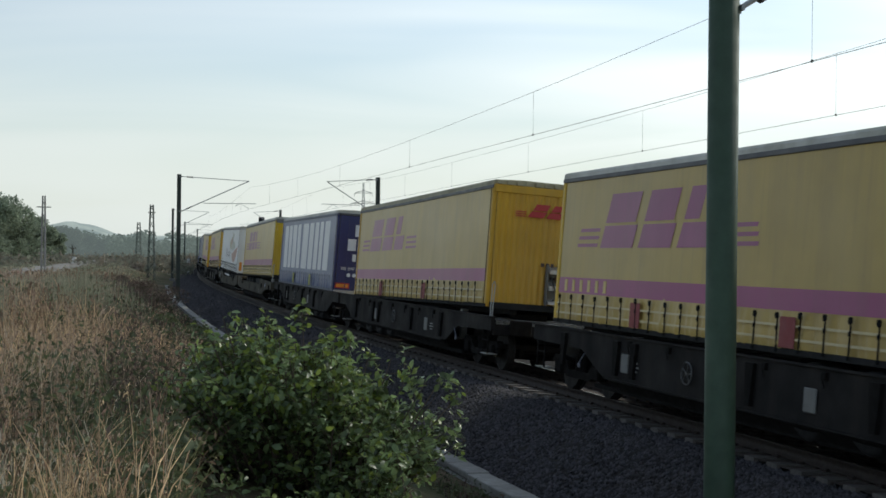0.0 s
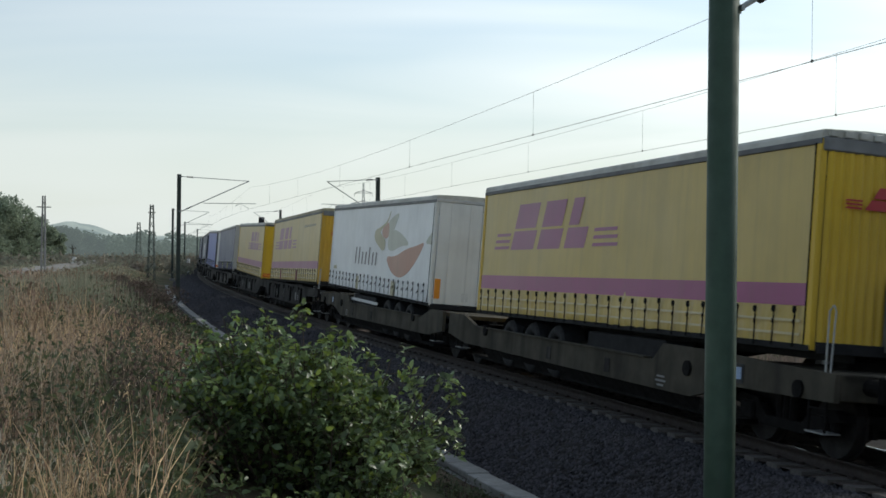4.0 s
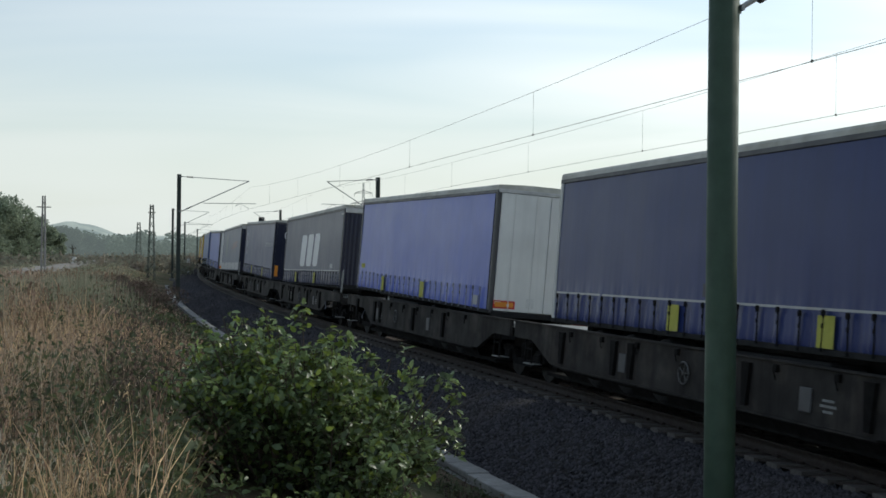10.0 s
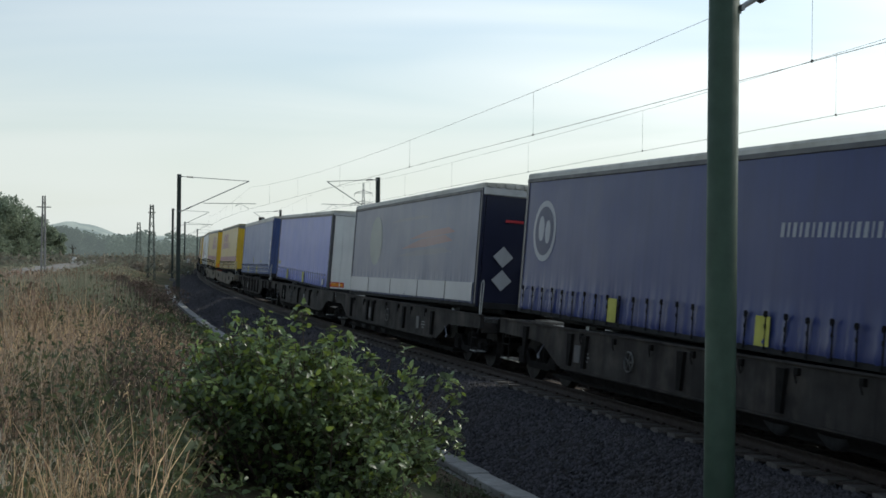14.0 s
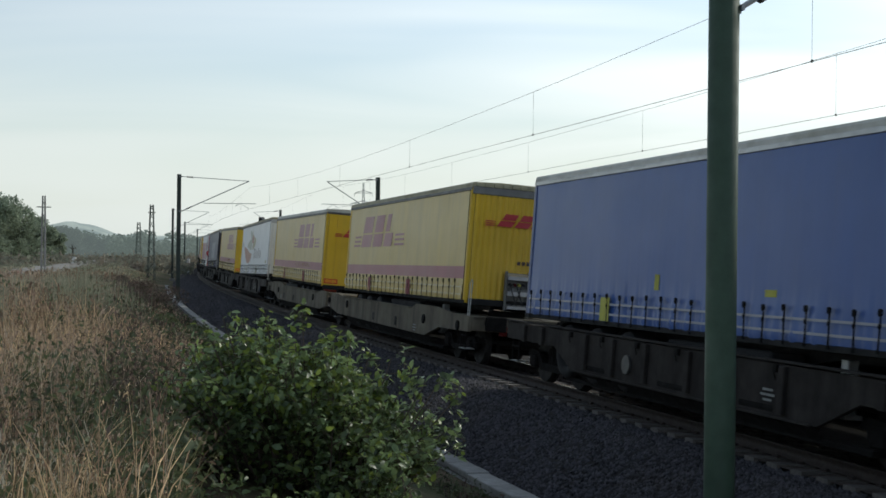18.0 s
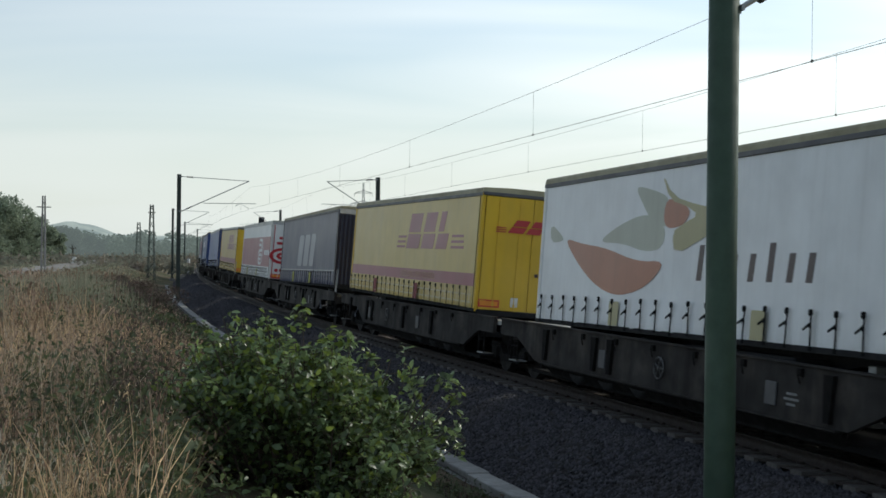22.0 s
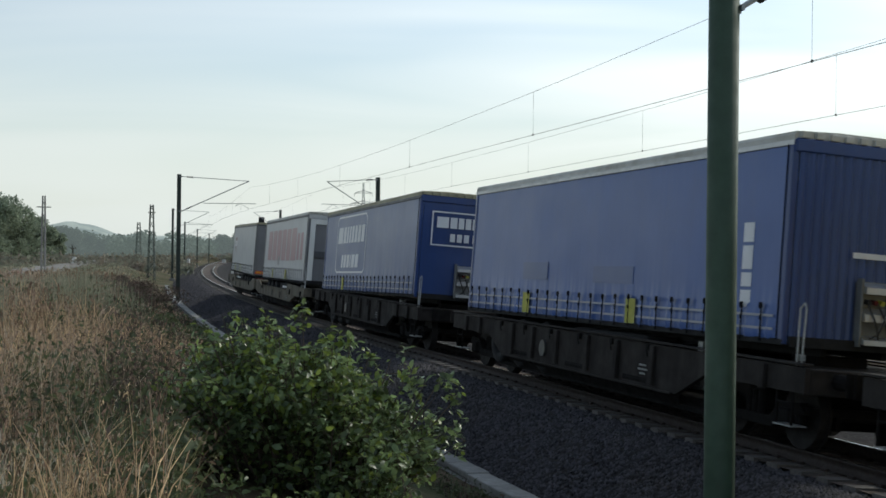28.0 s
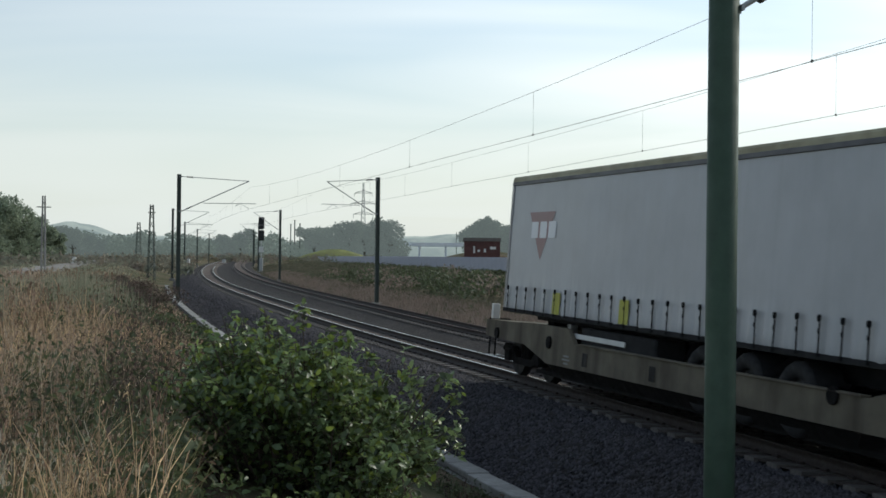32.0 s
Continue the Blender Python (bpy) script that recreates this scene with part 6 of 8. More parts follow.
SPECS = {
    1: dict(side=V["yellow_d"], end=V["yellow_end"], kind="D", label=YD, livery=lv_courier(False, "mauve", "mauve_band", "D"), pitch=0.56, **RT),
    2: dict(roof=M["roof_olive"], side=V["yellow_d"], end=V["orange_end"], kind="K", label=YK, livery=lv_courier(False, "mauve", "mauve_band", x0=-6.15, at_end=(-0.75, 3.42)), pitch=0.5, **RT),
    3: dict(side=V["blue_mid"], end=V["blue_end"], kind="D", label="mid-blue curtain-sided semi-trailer with tall white lettering block", livery=lv_ship, rail=M["strap_grey"], straps="grey", tags=(-2.3, 1.9), light_sill=True),
    4: dict(side=V["yellow_b"], end=V["yellow_end"], kind="K", label=YK, livery=lv_courier(False, "mauve", "mauve_band"), pitch=0.5),
    5: dict(side=V["white"], end=V["white_end"], kind="D", label="white curtain-sided semi-trailer with a leafy bird motif", livery=lv_bird(False, -2.7, 0.38), roof=M["roof"], pitch=0.56, tags=(-1.9, 2.9), tag_mat=V["olive"], upright_plate=True, straps="tail"),
    6: dict(roof=M["roof_olive"], side=V["yellow_b"], end=V["orange_end"], kind="K", label=YK, livery=lv_courier(False, "mauve", "mauve_band"), pitch=0.55, **RT),
    7: dict(side=V["yellow"], end=V["yellow_end"], kind="D", label=YD, livery=lv_courier(True, "mauve", "mauve_band", "D", at_end=(-0.7, 2.93)), pitch=0.5),
    8: dict(side=V["navy"], end=V["pale_end"], kind="K", label="navy blue curtain-sided semi-trailer with a pale ribbed bulkhead", livery=lv_plain_line, tags=(-1.6, 2.6)),
    9: dict(side=V["violet"], end=V["white_end"], kind="D", label="violet-blue curtain-sided semi-trailer with white doors", straps="grey", tags=(-3.2, 1.2), rail=M["dark_grey"]),
    10: dict(side=V["navy_dark"], end=V["navy_end"], kind="K", label="dark navy curtain-sided semi-trailer with three pale emblem shapes", livery=lv_three(False, -2.4, 2.1), tags=(-2.9, 1.6)),
    11: dict(side=V["navy"], end=V["navy_end"], kind="D", label="dark navy curtain-sided semi-trailer with a round pale emblem", livery=lv_round, tags=(-2.0, 3.0), upright_plate=True),
    12: dict(side=V["slate"], end=V["navy_end"], kind="K", label="slate-blue semi-trailer with a pale lower side board and faded red print", livery=lv_panel, hem="board", ribs=False),
    13: dict(side=V["violet"], end=V["white_end"], kind="D", label="violet-blue curtain-sided semi-trailer with white doors", straps="grey", tags=(-3.2, 1.2)),
    14: dict(side=V["royal"], end=V["royal_end"], kind="K", label="dull blue curtain-sided semi-trailer with upright white lettering block", livery=lv_upright(6.02, True), tags=(-2.8, 1.4), roof=M["roof"], rail=M["alu"]),
    15: dict(roof=M["roof_olive"], side=V["yellow_b"], end=V["yellow_end"], kind="K", label=YK, livery=lv_courier(False), pitch=0.5, **RT),
    16: dict(side=V["yellow_b"], end=V["yellow_end"], kind="D", label=YD, livery=lv_courier(True, end="D"), pitch=0.52, slogan=0.15, tags=(-2.8, 2.6), tag_mat=M["tag_red"]),
    17: dict(side=V["white"], end=V["white_end"], kind="K", label="white curtain-sided semi-trailer with a leafy bird motif and ribbed bulkhead", livery=lv_bird(True, -0.16, 3.0), roof=M["roof_olive"], pitch=0.56, tags=(-3.0, 1.8), tag_mat=V["olive"], straps="tail"),
    18: dict(side=V["yellow_c"], end=V["yellow_end"], kind="D", label=YD, livery=lv_courier(True, "red", "band", "D"), slogan=-0.22, roof=M["roof_olive"], **RT),
    19: dict(side=V["navy_dark"], end=V["navy_end"], kind="K", label="dark navy curtain-sided semi-trailer with worn emblem shapes", livery=lv_three(True, -2.05, 2.2), tags=(-2.6, 1.6), roof=M["roof_olive"]),
    20: dict(side=V["white"], end=V["white_end"], kind="D", label="white semi-trailer with a broad crimson band and looped arrow emblem", livery=lv_arrow, tags=(-3.0, 1.6), rail=M["alu"], pitch=0.5),
    21: dict(side=V["yellow_b"], end=V["yellow_end"], kind="D", label=YD, livery=lv_courier(True, end="D"), pitch=0.52),
    22: dict(side=V["royal"], end=V["royal_end"], kind="K", label="royal blue curtain-sided semi-trailer with upright white lettering block", livery=lv_upright(5.62, False), tags=(-2.9, 2.1), rail=M["alu"]),
    23: dict(side=V["steel_blue"], end=V["royal_end"], kind="K", label="dull blue curtain-sided semi-trailer with framed white lettering block", livery=lv_oval, tags=(-2.9,), roof=M["roof_olive"], ribs=False),
    24: dict(side=V["grey_white"], end=V["grey_end"], kind="K", label="grey-white curtain-sided semi-trailer with large faded red lettering block", livery=lv_big_red, tags=(-2.8, 1.5), ribs=False),
    25: dict(side=V["grey"], end=V["grey_end"], kind="D", label="light grey curtain-sided semi-trailer with a red triangle emblem", livery=lv_triangle, tags=(-3.7, -0.6), roof=M["roof_olive"]),
}
SEAM = vinyl("pale_yellow_seam", (0.60, 0.50, 0.27), 0.3)
for q in (1, 2, 4, 6, 7, 15, 16, 18, 21):
    SPECS[q]["hem_seam"] = SEAM
for q in (14, 22, 23):
    SPECS[q]["hem_seam"] = V["letter_dim"]
SPECS[20]["hem_seam"] = V["letter_grey"]
SPECS[8]["stickers"] = [(5.6, 1.98, 0.5, 0.13, M["tag_yellow"]), (-0.6, 2.05, 0.3, 0.2, V["navy_end"])]
SPECS[10]["stickers"] = [(4.9, 2.05, 0.5, 0.16, V["letter_dim"]), (6.4, 3.9, 0.3, 0.03, V["letter"])]
SPECS[9]["stickers"] = [(-6.1, 2.05, 0.5, 0.14, M["tag_yellow"]), (5.9, 1.55, 0.35, 0.22, V["letter_dim"])]
SPECS[13]["stickers"] = [(-6.1, 2.05, 0.5, 0.14, M["tag_yellow"]), (5.9, 1.55, 0.35, 0.22, V["letter_dim"])]
SPECS[5]["stickers"] = [(-5.9, 2.0, 0.5, 0.11, V["olive"])]
SPECS[17]["stickers"] = [(5.6, 2.0, 0.6, 0.12, V["olive"])]
SPECS[6]["stickers"] = [(5.2 - 0.36 * k, 3.62, 0.28, 0.09, V["faded_ink"]) for k in range(8)]
SPECS[14]["stickers"] = [(-0.9, 2.1, 0.16, 0.26, M["tag_yellow"]), (2.6, 2.0, 0.3, 0.1, M["tag_yellow"])]
SPECS[22]["stickers"] = [(-2.6, 2.25, 1.4, 0.35, V["steel_blue"]), (1.2, 2.2, 1.7, 0.3, V["steel_blue"])]
SPECS[24]["stickers"] = [(-1.35, 2.2, 0.55, 0.4, V["grey_end"])]
SPECS[1]["stickers"] = [(-6.3 + 0.36 * k, 2.03, 0.12, 0.22, V["yellow"]) for k in range(6)]
for number in range(1, 26):
    build_trailer(number, SPECS[number])


# ---- plants
G = dict(
    straw=material("dry_straw", (0.59, 0.435, 0.255), 0.75, grain=0.1, island=0.75, transl=0.45, second_color=(0.36, 0.235, 0.15), stain_scale=0.35),
    stalk=material("pale_stalk", (0.66, 0.57, 0.42), 0.6, grain=0.1, island=0.3, transl=0.2),
    verge=material("pinkish_dry_grass", (0.25, 0.20, 0.165), 0.85, grain=0.1, island=0.3, transl=0.4),
    dusty=material("dusty_pink_weed", (0.43, 0.32, 0.235), 0.85, grain=0.1, island=0.4, transl=0.4),
    olive_grass=material("olive_green_grass", (0.2, 0.2, 0.095), 0.75, grain=0.1, island=0.45, transl=0.4),
    far_grass=material("pale_field_grass", (0.33, 0.315, 0.23), 0.8, grain=0.1, island=0.4, transl=0.4, second_color=(0.21, 0.225, 0.15), stain_scale=0.12),
    weed=material("dead_brown_weed", (0.26, 0.165, 0.118), 0.85, grain=0.1, island=0.4, transl=0.35, second_color=(0.20, 0.155, 0.095), stain_scale=0.3),
    herb=material("green_weed_leaves", (0.105, 0.125, 0.062), 0.7, grain=0.15, island=0.4, transl=0.3),
    leaf=material("bush_leaf", (0.165, 0.225, 0.098), 0.32, grain=0.2, scale=14, island=0.75, transl=0.5, spec=0.6, rvar=0.1),
    leaf_young=material("young_bush_leaf", (0.21, 0.27, 0.06), 0.38, grain=0.12, scale=12, island=0.3, transl=0.4),
    bark=material("brown_bark", (0.10, 0.075, 0.055), 0.9, grain=0.3, scale=12),
    crown=material("tree_foliage", (0.17, 0.195, 0.14), 0.7, grain=0.2, scale=0.3, island=0.25, transl=0.5),
    brush=material("brown_green_brush", (0.15, 0.138, 0.10), 0.8, grain=0.2, scale=0.3, island=0.25, transl=0.45, second_color=(0.085, 0.095, 0.055), stain_scale=0.09),
    dark_weed=material("dark_dead_weed", (0.135, 0.095, 0.078), 0.85, grain=0.1, island=0.5, transl=0.25, second_color=(0.075, 0.075, 0.045), stain_scale=0.4),
    dark_herb=material("dark_green_weed_leaves", (0.085, 0.105, 0.05), 0.6, grain=0.15, island=0.5, transl=0.3),
    woods=material("far_wood_foliage", (0.15, 0.17, 0.145), 0.85, grain=0.2, scale=0.1, island=0.35),
    meadow=material("bright_green_meadow", (0.19, 0.21, 0.06), 0.9, grain=0.3, scale=0.25, stains=0.5, stain_color=(0.17, 0.15, 0.08), stain_scale=0.12),
)


def blades(n, seed, r0, r1, az0, az1, height, width, lean, o_min, keep=None, droop=0.5, power=1.0):
    """Bent grass blades, three joints each, scattered in a fan before the camera on the weedy side."""
    rng = np.random.default_rng(seed)
    r = r0 * (r1 / r0) ** (rng.random(n) ** power)
    az = np.radians(az0 + (az1 - az0) * rng.random(n))
    x, y = r * np.sin(az), r * np.cos(az)
    z, s, o = land(x, y)
    ok = (o > o_min) & ((np.degrees(az) < np.interp(r, [7, 9, 13, 17, 26], [-11.6, -11.2, -12.4, -10.8, -9.0]) + 1.4 * (rng.random(n) - 0.5)) | (r > 26) | (o < 5.4))
    tame = np.interp(o, [4.8, 6.0, 7.4, 9.0], [0.25, 0.38, 0.55, 1.0])
    ok &= rng.random(n) < np.interp(o, [4.8, 6.0, 8.0], [0.45, 0.7, 1.0])
    if keep is not None:
        ok &= keep(x, y, rng)
    x, y, z, r, tame = x[ok], y[ok], z[ok], r[ok], tame[ok]
    n = len(x)
    clump = 0.62 + 0.5 * (0.5 + 0.5 * np.sin(x * 1.7 + 2.2 * np.sin(y * 0.45)) * np.sin(y * 0.9 + 1.6 * np.sin(x * 0.8)))
    h = (height[0] + (height[1] - height[0]) * rng.random(n) ** 1.4) * tame * clump * np.interp(r, [40, 62, 85, 110], [1.0, 0.72, 0.38, 0.22])
    w = (width[0] + (width[1] - width[0]) * rng.random(n)) * np.maximum(1, r / 16)
    a = rng.random(n) * 6.283
    ln = lean * rng.random(n) * h
    dx, dy = np.cos(a) * ln, np.sin(a) * ln
    b = rng.normal(0, 0.5, n)
    wx, wy = np.cos(b) * w / 2, np.sin(b) * w / 2
    pts = []
    for t, k in ((0, 1.0), (0.45, 0.9), (0.8, 0.7), (1.0, 0.25)):
        cx, cy = x + dx * t ** 1.8, y + dy * t ** 1.8
        cz = z - 0.03 + h * (t - droop * 0.25 * t ** 4)
        pts.append(np.stack([cx - wx * k, cy - wy * k, cz], 1)); pts.append(np.stack([cx + wx * k, cy + wy * k, cz], 1))
    v = np.stack(pts, 1).reshape(-1, 3)
    q = np.array([[0, 1, 3, 2], [2, 3, 5, 4], [4, 5, 7, 6]])
    f = (q[None] + (np.arange(n) * 8)[:, None, None]).reshape(-1, 4)
    return v, f, np.stack([x + dx, y + dy, z + h * (1 - droop * 0.25)], 1), h, r


def leaf_cards(centres, size, seed, flat=0.4, aspect=0.55, tilt=0.8):
    """Small folded leaves round the centres: two triangles pairs bent along the midrib."""
    rng = np.random.default_rng(seed)
    n = len(centres)
    size = size * (0.6 + 0.8 * rng.random(n)) if np.ndim(size) == 0 else size
    d = rng.normal(0, 1, (n, 3)); d[:, 2] *= flat; d /= np.linalg.norm(d, axis=1)[:, None]
    up = rng.normal(0, 1, (n, 3)); up[:, 2] += tilt
    sd = np.cross(d, up); sd /= np.linalg.norm(sd, axis=1)[:, None] + 1e-9
    nr = np.cross(sd, d)
    L, W = size[:, None], size[:, None] * aspect / 2
    p0, p3 = centres, centres + d * L - nr * L * 0.12
    m1 = centres + d * L * 0.5
    p1, p2 = m1 + sd * W + nr * W * 0.35, m1 - sd * W + nr * W * 0.35
    v = np.stack([p0, p1, p3, p2], 1).reshape(-1, 3)
    f = (np.array([[0, 1, 2], [0, 2, 3]])[None] + (np.arange(n) * 4)[:, None, None]).reshape(-1, 3)
    return v, f


def broad_leaves(centres, size, seed, flat=0.6, aspect=0.62, tilt=1.4):
    """Pointed oval leaves folded along the midrib and curling down at the tip."""
    rng = np.random.default_rng(seed)
    n = len(centres)
    size = size * (0.55 + 0.8 * rng.random(n))
    d = rng.normal(0, 1, (n, 3)); d[:, 2] = d[:, 2] * flat - 0.25; d /= np.linalg.norm(d, axis=1)[:, None]
    up = rng.normal(0, 1, (n, 3)); up[:, 2] += tilt
    sd = np.cross(d, up); sd /= np.linalg.norm(sd, axis=1)[:, None] + 1e-9
    nr = np.cross(sd, d)
    L, W = size[:, None], size[:, None] * aspect * (0.8 + 0.4 * rng.random((n, 1))) / 2
    fold = 0.15 + 0.35 * rng.random((n, 1)); curl = 0.05 + 0.22 * rng.random((n, 1))
    rows = [centres]
    for t, k in ((0.3, 0.85), (0.62, 0.9)):
        m = centres + d * L * t - nr * L * curl * t * t
        rows += [m + sd * W * k + nr * W * k * fold, m, m - sd * W * k + nr * W * k * fold]
    rows.append(centres + d * L - nr * L * curl)
    v = np.stack(rows, 1).reshape(-1, 3)
    tri = np.array([[0, 1, 2], [0, 2, 3], [1, 4, 5], [1, 5, 2], [2, 5, 6], [2, 6, 3], [4, 7, 5], [5, 7, 6]])
    f = (tri[None] + (np.arange(n) * 8)[:, None, None]).reshape(-1, 3)
    return v, f


def vnoise(x, y, seed):
    """Smooth value noise from a hashed lattice, 0 to 1."""
    ix, iy = np.floor(x), np.floor(y)
    fx, fy = x - ix, y - iy
    fx, fy = fx * fx * (3 - 2 * fx), fy * fy * (3 - 2 * fy)
    hsh = lambda a, b: np.modf(np.abs(np.sin(a * 127.1 + b * 311.7 + seed * 74.7) * 43758.5453))[0]
    top = hsh(ix, iy) * (1 - fx) + hsh(ix + 1, iy) * fx
    low = hsh(ix, iy + 1) * (1 - fx) + hsh(ix + 1, iy + 1) * fx
    return top * (1 - fy) + low * fy


def stand(x, y, seed):
    """How far one kind of plant takes a spot: stands about a metre wide and longer."""
    r = np.hypot(x, y)
    k = np.maximum(1, r / 28)
    return 0.65 * vnoise(x / (0.95 * k), y / (2.6 * k), seed) + 0.35 * vnoise(x / 2.6, y / 7.0, seed + 5)


def step01(v, a, b):
    t = np.clip((v - a) / (b - a), 0, 1)
    return t * t * (3 - 2 * t)


def patch(x, y):
    return 0.5 + 0.5 * np.sin(x * 0.55 + 2.0 * np.sin(y * 0.16 + 0.5)) * np.sin(y * 0.23 + 1.1 * np.sin(x * 0.31))


def build_field():
    # the ground by the bush is shaded and thinly grown
    by_bush = lambda x, y: np.interp(np.degrees(np.arctan2(x, y)), [-16.5, -14.2, -12.6], [1.0, 0.55, 0.1]) ** (np.hypot(x, y) < 20)
    nb = lambda x, y, rng: rng.random(len(x)) < (0.10 + 0.9 * step01(stand(x, y, 1) + np.interp(np.hypot(x, y), [9, 13], [0.16, 0.0]), 0.42, 0.62)) * by_bush(x, y)
    v, f, tips, h, r = blades(84000, 11, 6.0, 150, -21, 8, (0.45, 1.3), (0.004, 0.010), 0.45, 5.2, nb)
    thing("dry_grass", "tall dry straw-coloured grass on the bank", "grass", kind="stuff", data=mesh_np("dry_grass", v, f, G["straw"]))
    # seed heads on the nearer stalks
    rng = np.random.default_rng(4)
    k = np.where(r < 26)[0]; k = k[rng.random(len(k)) < 0.35]
    c = np.repeat(tips[k], 7, 0) + rng.normal(0, 0.018, (len(k) * 7, 3)) - np.array([0, 0, 1.0]) * (rng.random(len(k) * 7) * 0.14)[:, None]
    v, f = leaf_cards(c, 0.026, 8, 2.4, 0.3)
    thing("seed_heads", "pale feathery seed heads on dry grass stalks", "grass", kind="stuff", data=mesh_np("seed_heads", v, f, G["straw"]))
    wd = lambda x, y, rng: rng.random(len(x)) < (0.04 + 0.96 * step01(stand(x, y, 2), 0.5, 0.66)) * np.interp(np.hypot(x, y), [12, 16, 30, 50], [1.0, 1.0, 0.8, 0.4])
    v, f, tips, h, r = blades(44000, 21, 7.0, 110, -21, 6, (0.55, 1.2), (0.005, 0.009), 0.35, 5.4, wd, 0.1)
    thing("dead_weeds", "reddish-brown dead weed stalks among the grass", "weeds", kind="stuff", data=mesh_np("dead_weeds", v, f, G["weed"]))
    rng = np.random.default_rng(6)
    m = 5
    c = np.repeat(tips, m, 0); rr = np.repeat(r, m)
    drop = rng.random(len(c))
    c = c + rng.normal(0, 1, (len(c), 3)) * np.array([0.045, 0.045, 0.02]) * np.maximum(1, rr / 22)[:, None] - np.stack([0 * drop, 0 * drop, drop * 0.5], 1)
    v, f = leaf_cards(c, 0.05 * np.maximum(1, rr / 16) * (0.5 + rng.random(len(c))), 9, 3.0, 0.35)
    thing("weed_heads", "dense brown seed clusters of dead weeds", "weeds", kind="stuff", data=mesh_np("weed_heads", v, f, G["weed"]))
    # dusty pink stands, softer and fuller at the top
    dp = lambda x, y, rng: rng.random(len(x)) < 0.05 + 0.95 * step01(stand(x, y, 3), 0.48, 0.64)
    v, f, tips, h, r = blades(34000, 23, 7.5, 110, -21, 6, (0.5, 1.15), (0.005, 0.009), 0.3, 5.2, dp, 0.3)
    m = 7
    c = np.repeat(tips, m, 0); rr = np.repeat(r, m); drop = rng.random(len(c))
    c = c + rng.normal(0, 1, (len(c), 3)) * np.array([0.03, 0.03, 0.02]) * np.maximum(1, rr / 22)[:, None] - np.stack([0 * drop, 0 * drop, drop * 0.35], 1)
    v2, f2 = leaf_cards(c, 0.04 * np.maximum(1, rr / 16) * (0.5 + rng.random(len(c))), 29, 4.0, 0.3)
    thing("dusty_weeds", "dusty pinkish-brown weed stalks gone to seed", "weeds", kind="stuff", data=mesh_np("dusty_weeds", v, f, G["dusty"]))
    thing("dusty_weed_heads", "dusty pinkish-brown fluffy seed heads", "weeds", kind="stuff", data=mesh_np("dusty_weed_heads", v2, f2, G["dusty"]))
    # olive grass still green at the foot
    og = lambda x, y, rng: rng.random(len(x)) < 0.05 + 0.95 * step01(stand(x, y, 4), 0.5, 0.62)
    v, f, tips, h, r = blades(38000, 27, 6.5, 120, -21, 7, (0.35, 0.95), (0.006, 0.012), 0.6, 5.0, og, 0.5)
    thing("olive_grass", "olive-green grass between the dry stalks", "grass", kind="stuff", data=mesh_np("olive_grass", v, f, G["olive_grass"]))
    v, f, tips, h, r = blades(52000, 28, 30.0, 190, -21, 4, (0.5, 1.2), (0.008, 0.014), 0.5, 6.0, None, 0.6, 0.7)
    thing("far_grass", "pale grey-green field grass", "grass", kind="stuff", data=mesh_np("far_grass", v, f, G["far_grass"]))
    # green herbs in patches, more of them along the trough
    def gr(x, y, rng):
        _, o = offset_of(x, y)
        return rng.random(len(x)) < 0.05 + 0.22 * np.exp(-np.abs(o - 5.6) / 0.9) + 0.85 * step01(stand(x, y, 6), 0.54, 0.66) * np.interp(np.hypot(x, y), [11, 15], [0.25, 1.0])
    v, f, tips, h, r = blades(26000, 31, 7.0, 48, -21, 9, (0.35, 0.95), (0.006, 0.009), 0.3, 4.85, gr, 0.1)
    rng = np.random.default_rng(12)
    m = 14
    c = np.repeat(tips, m, 0); rr = np.repeat(r, m); hh = np.repeat(h, m)
    drop = rng.random(len(c))
    c = c + rng.normal(0, 1, (len(c), 3)) * np.array([0.08, 0.08, 0.03]) * np.maximum(1, rr / 25)[:, None] - np.stack([0 * drop, 0 * drop, drop * hh * 0.8], 1)
    v2, f2 = leaf_cards(c, 0.085 * np.maximum(1, rr / 20) * (0.5 + rng.random(len(c))), 13, 0.9, 0.45)
    thing("green_weeds", "low green leafy weeds between the dry grass", "weeds", kind="stuff", data=mesh_np("green_weeds", np.concatenate([v[:0], v2]), f2, G["herb"]))
    # dark dead weeds and their undergrowth, between the bush, the trough and the open field
    def dk(x, y, rng):
        _, o = offset_of(x, y)
        az = np.degrees(np.arctan2(x, y))
        k = 0.03 + 0.75 * step01(az, -15.2, -13.4) * step01(np.hypot(x, y), 10, 12) + 0.6 * np.exp(-np.maximum(0, o - 6.2) / 1.2) * step01(o, 5.4, 6.2)
        return rng.random(len(x)) < k * (0.35 + 0.65 * step01(stand(x, y, 9), 0.35, 0.55))
    v, f, tips, h, r = blades(30000, 51, 8.0, 75, -21, 6, (0.5, 1.25), (0.005, 0.009), 0.4, 5.0, dk, 0.2)
    thing("dark_weeds", "dark brown dead weed stems by the cable trough", "weeds", kind="stuff", data=mesh_np("dark_weeds", v, f, G["dark_weed"]))
    rng = np.random.default_rng(52)
    m = 8
    c = np.repeat(tips, m, 0); rr = np.repeat(r, m); hh = np.repeat(h, m); drop = rng.random(len(c)) ** 1.4
    c = c + rng.normal(0, 1, (len(c), 3)) * np.array([0.06, 0.06, 0.03]) * np.maximum(1, rr / 22)[:, None] - np.stack([0 * drop, 0 * drop, drop * hh * 0.9], 1)
    even = np.arange(len(c)) // m % 2 == 0
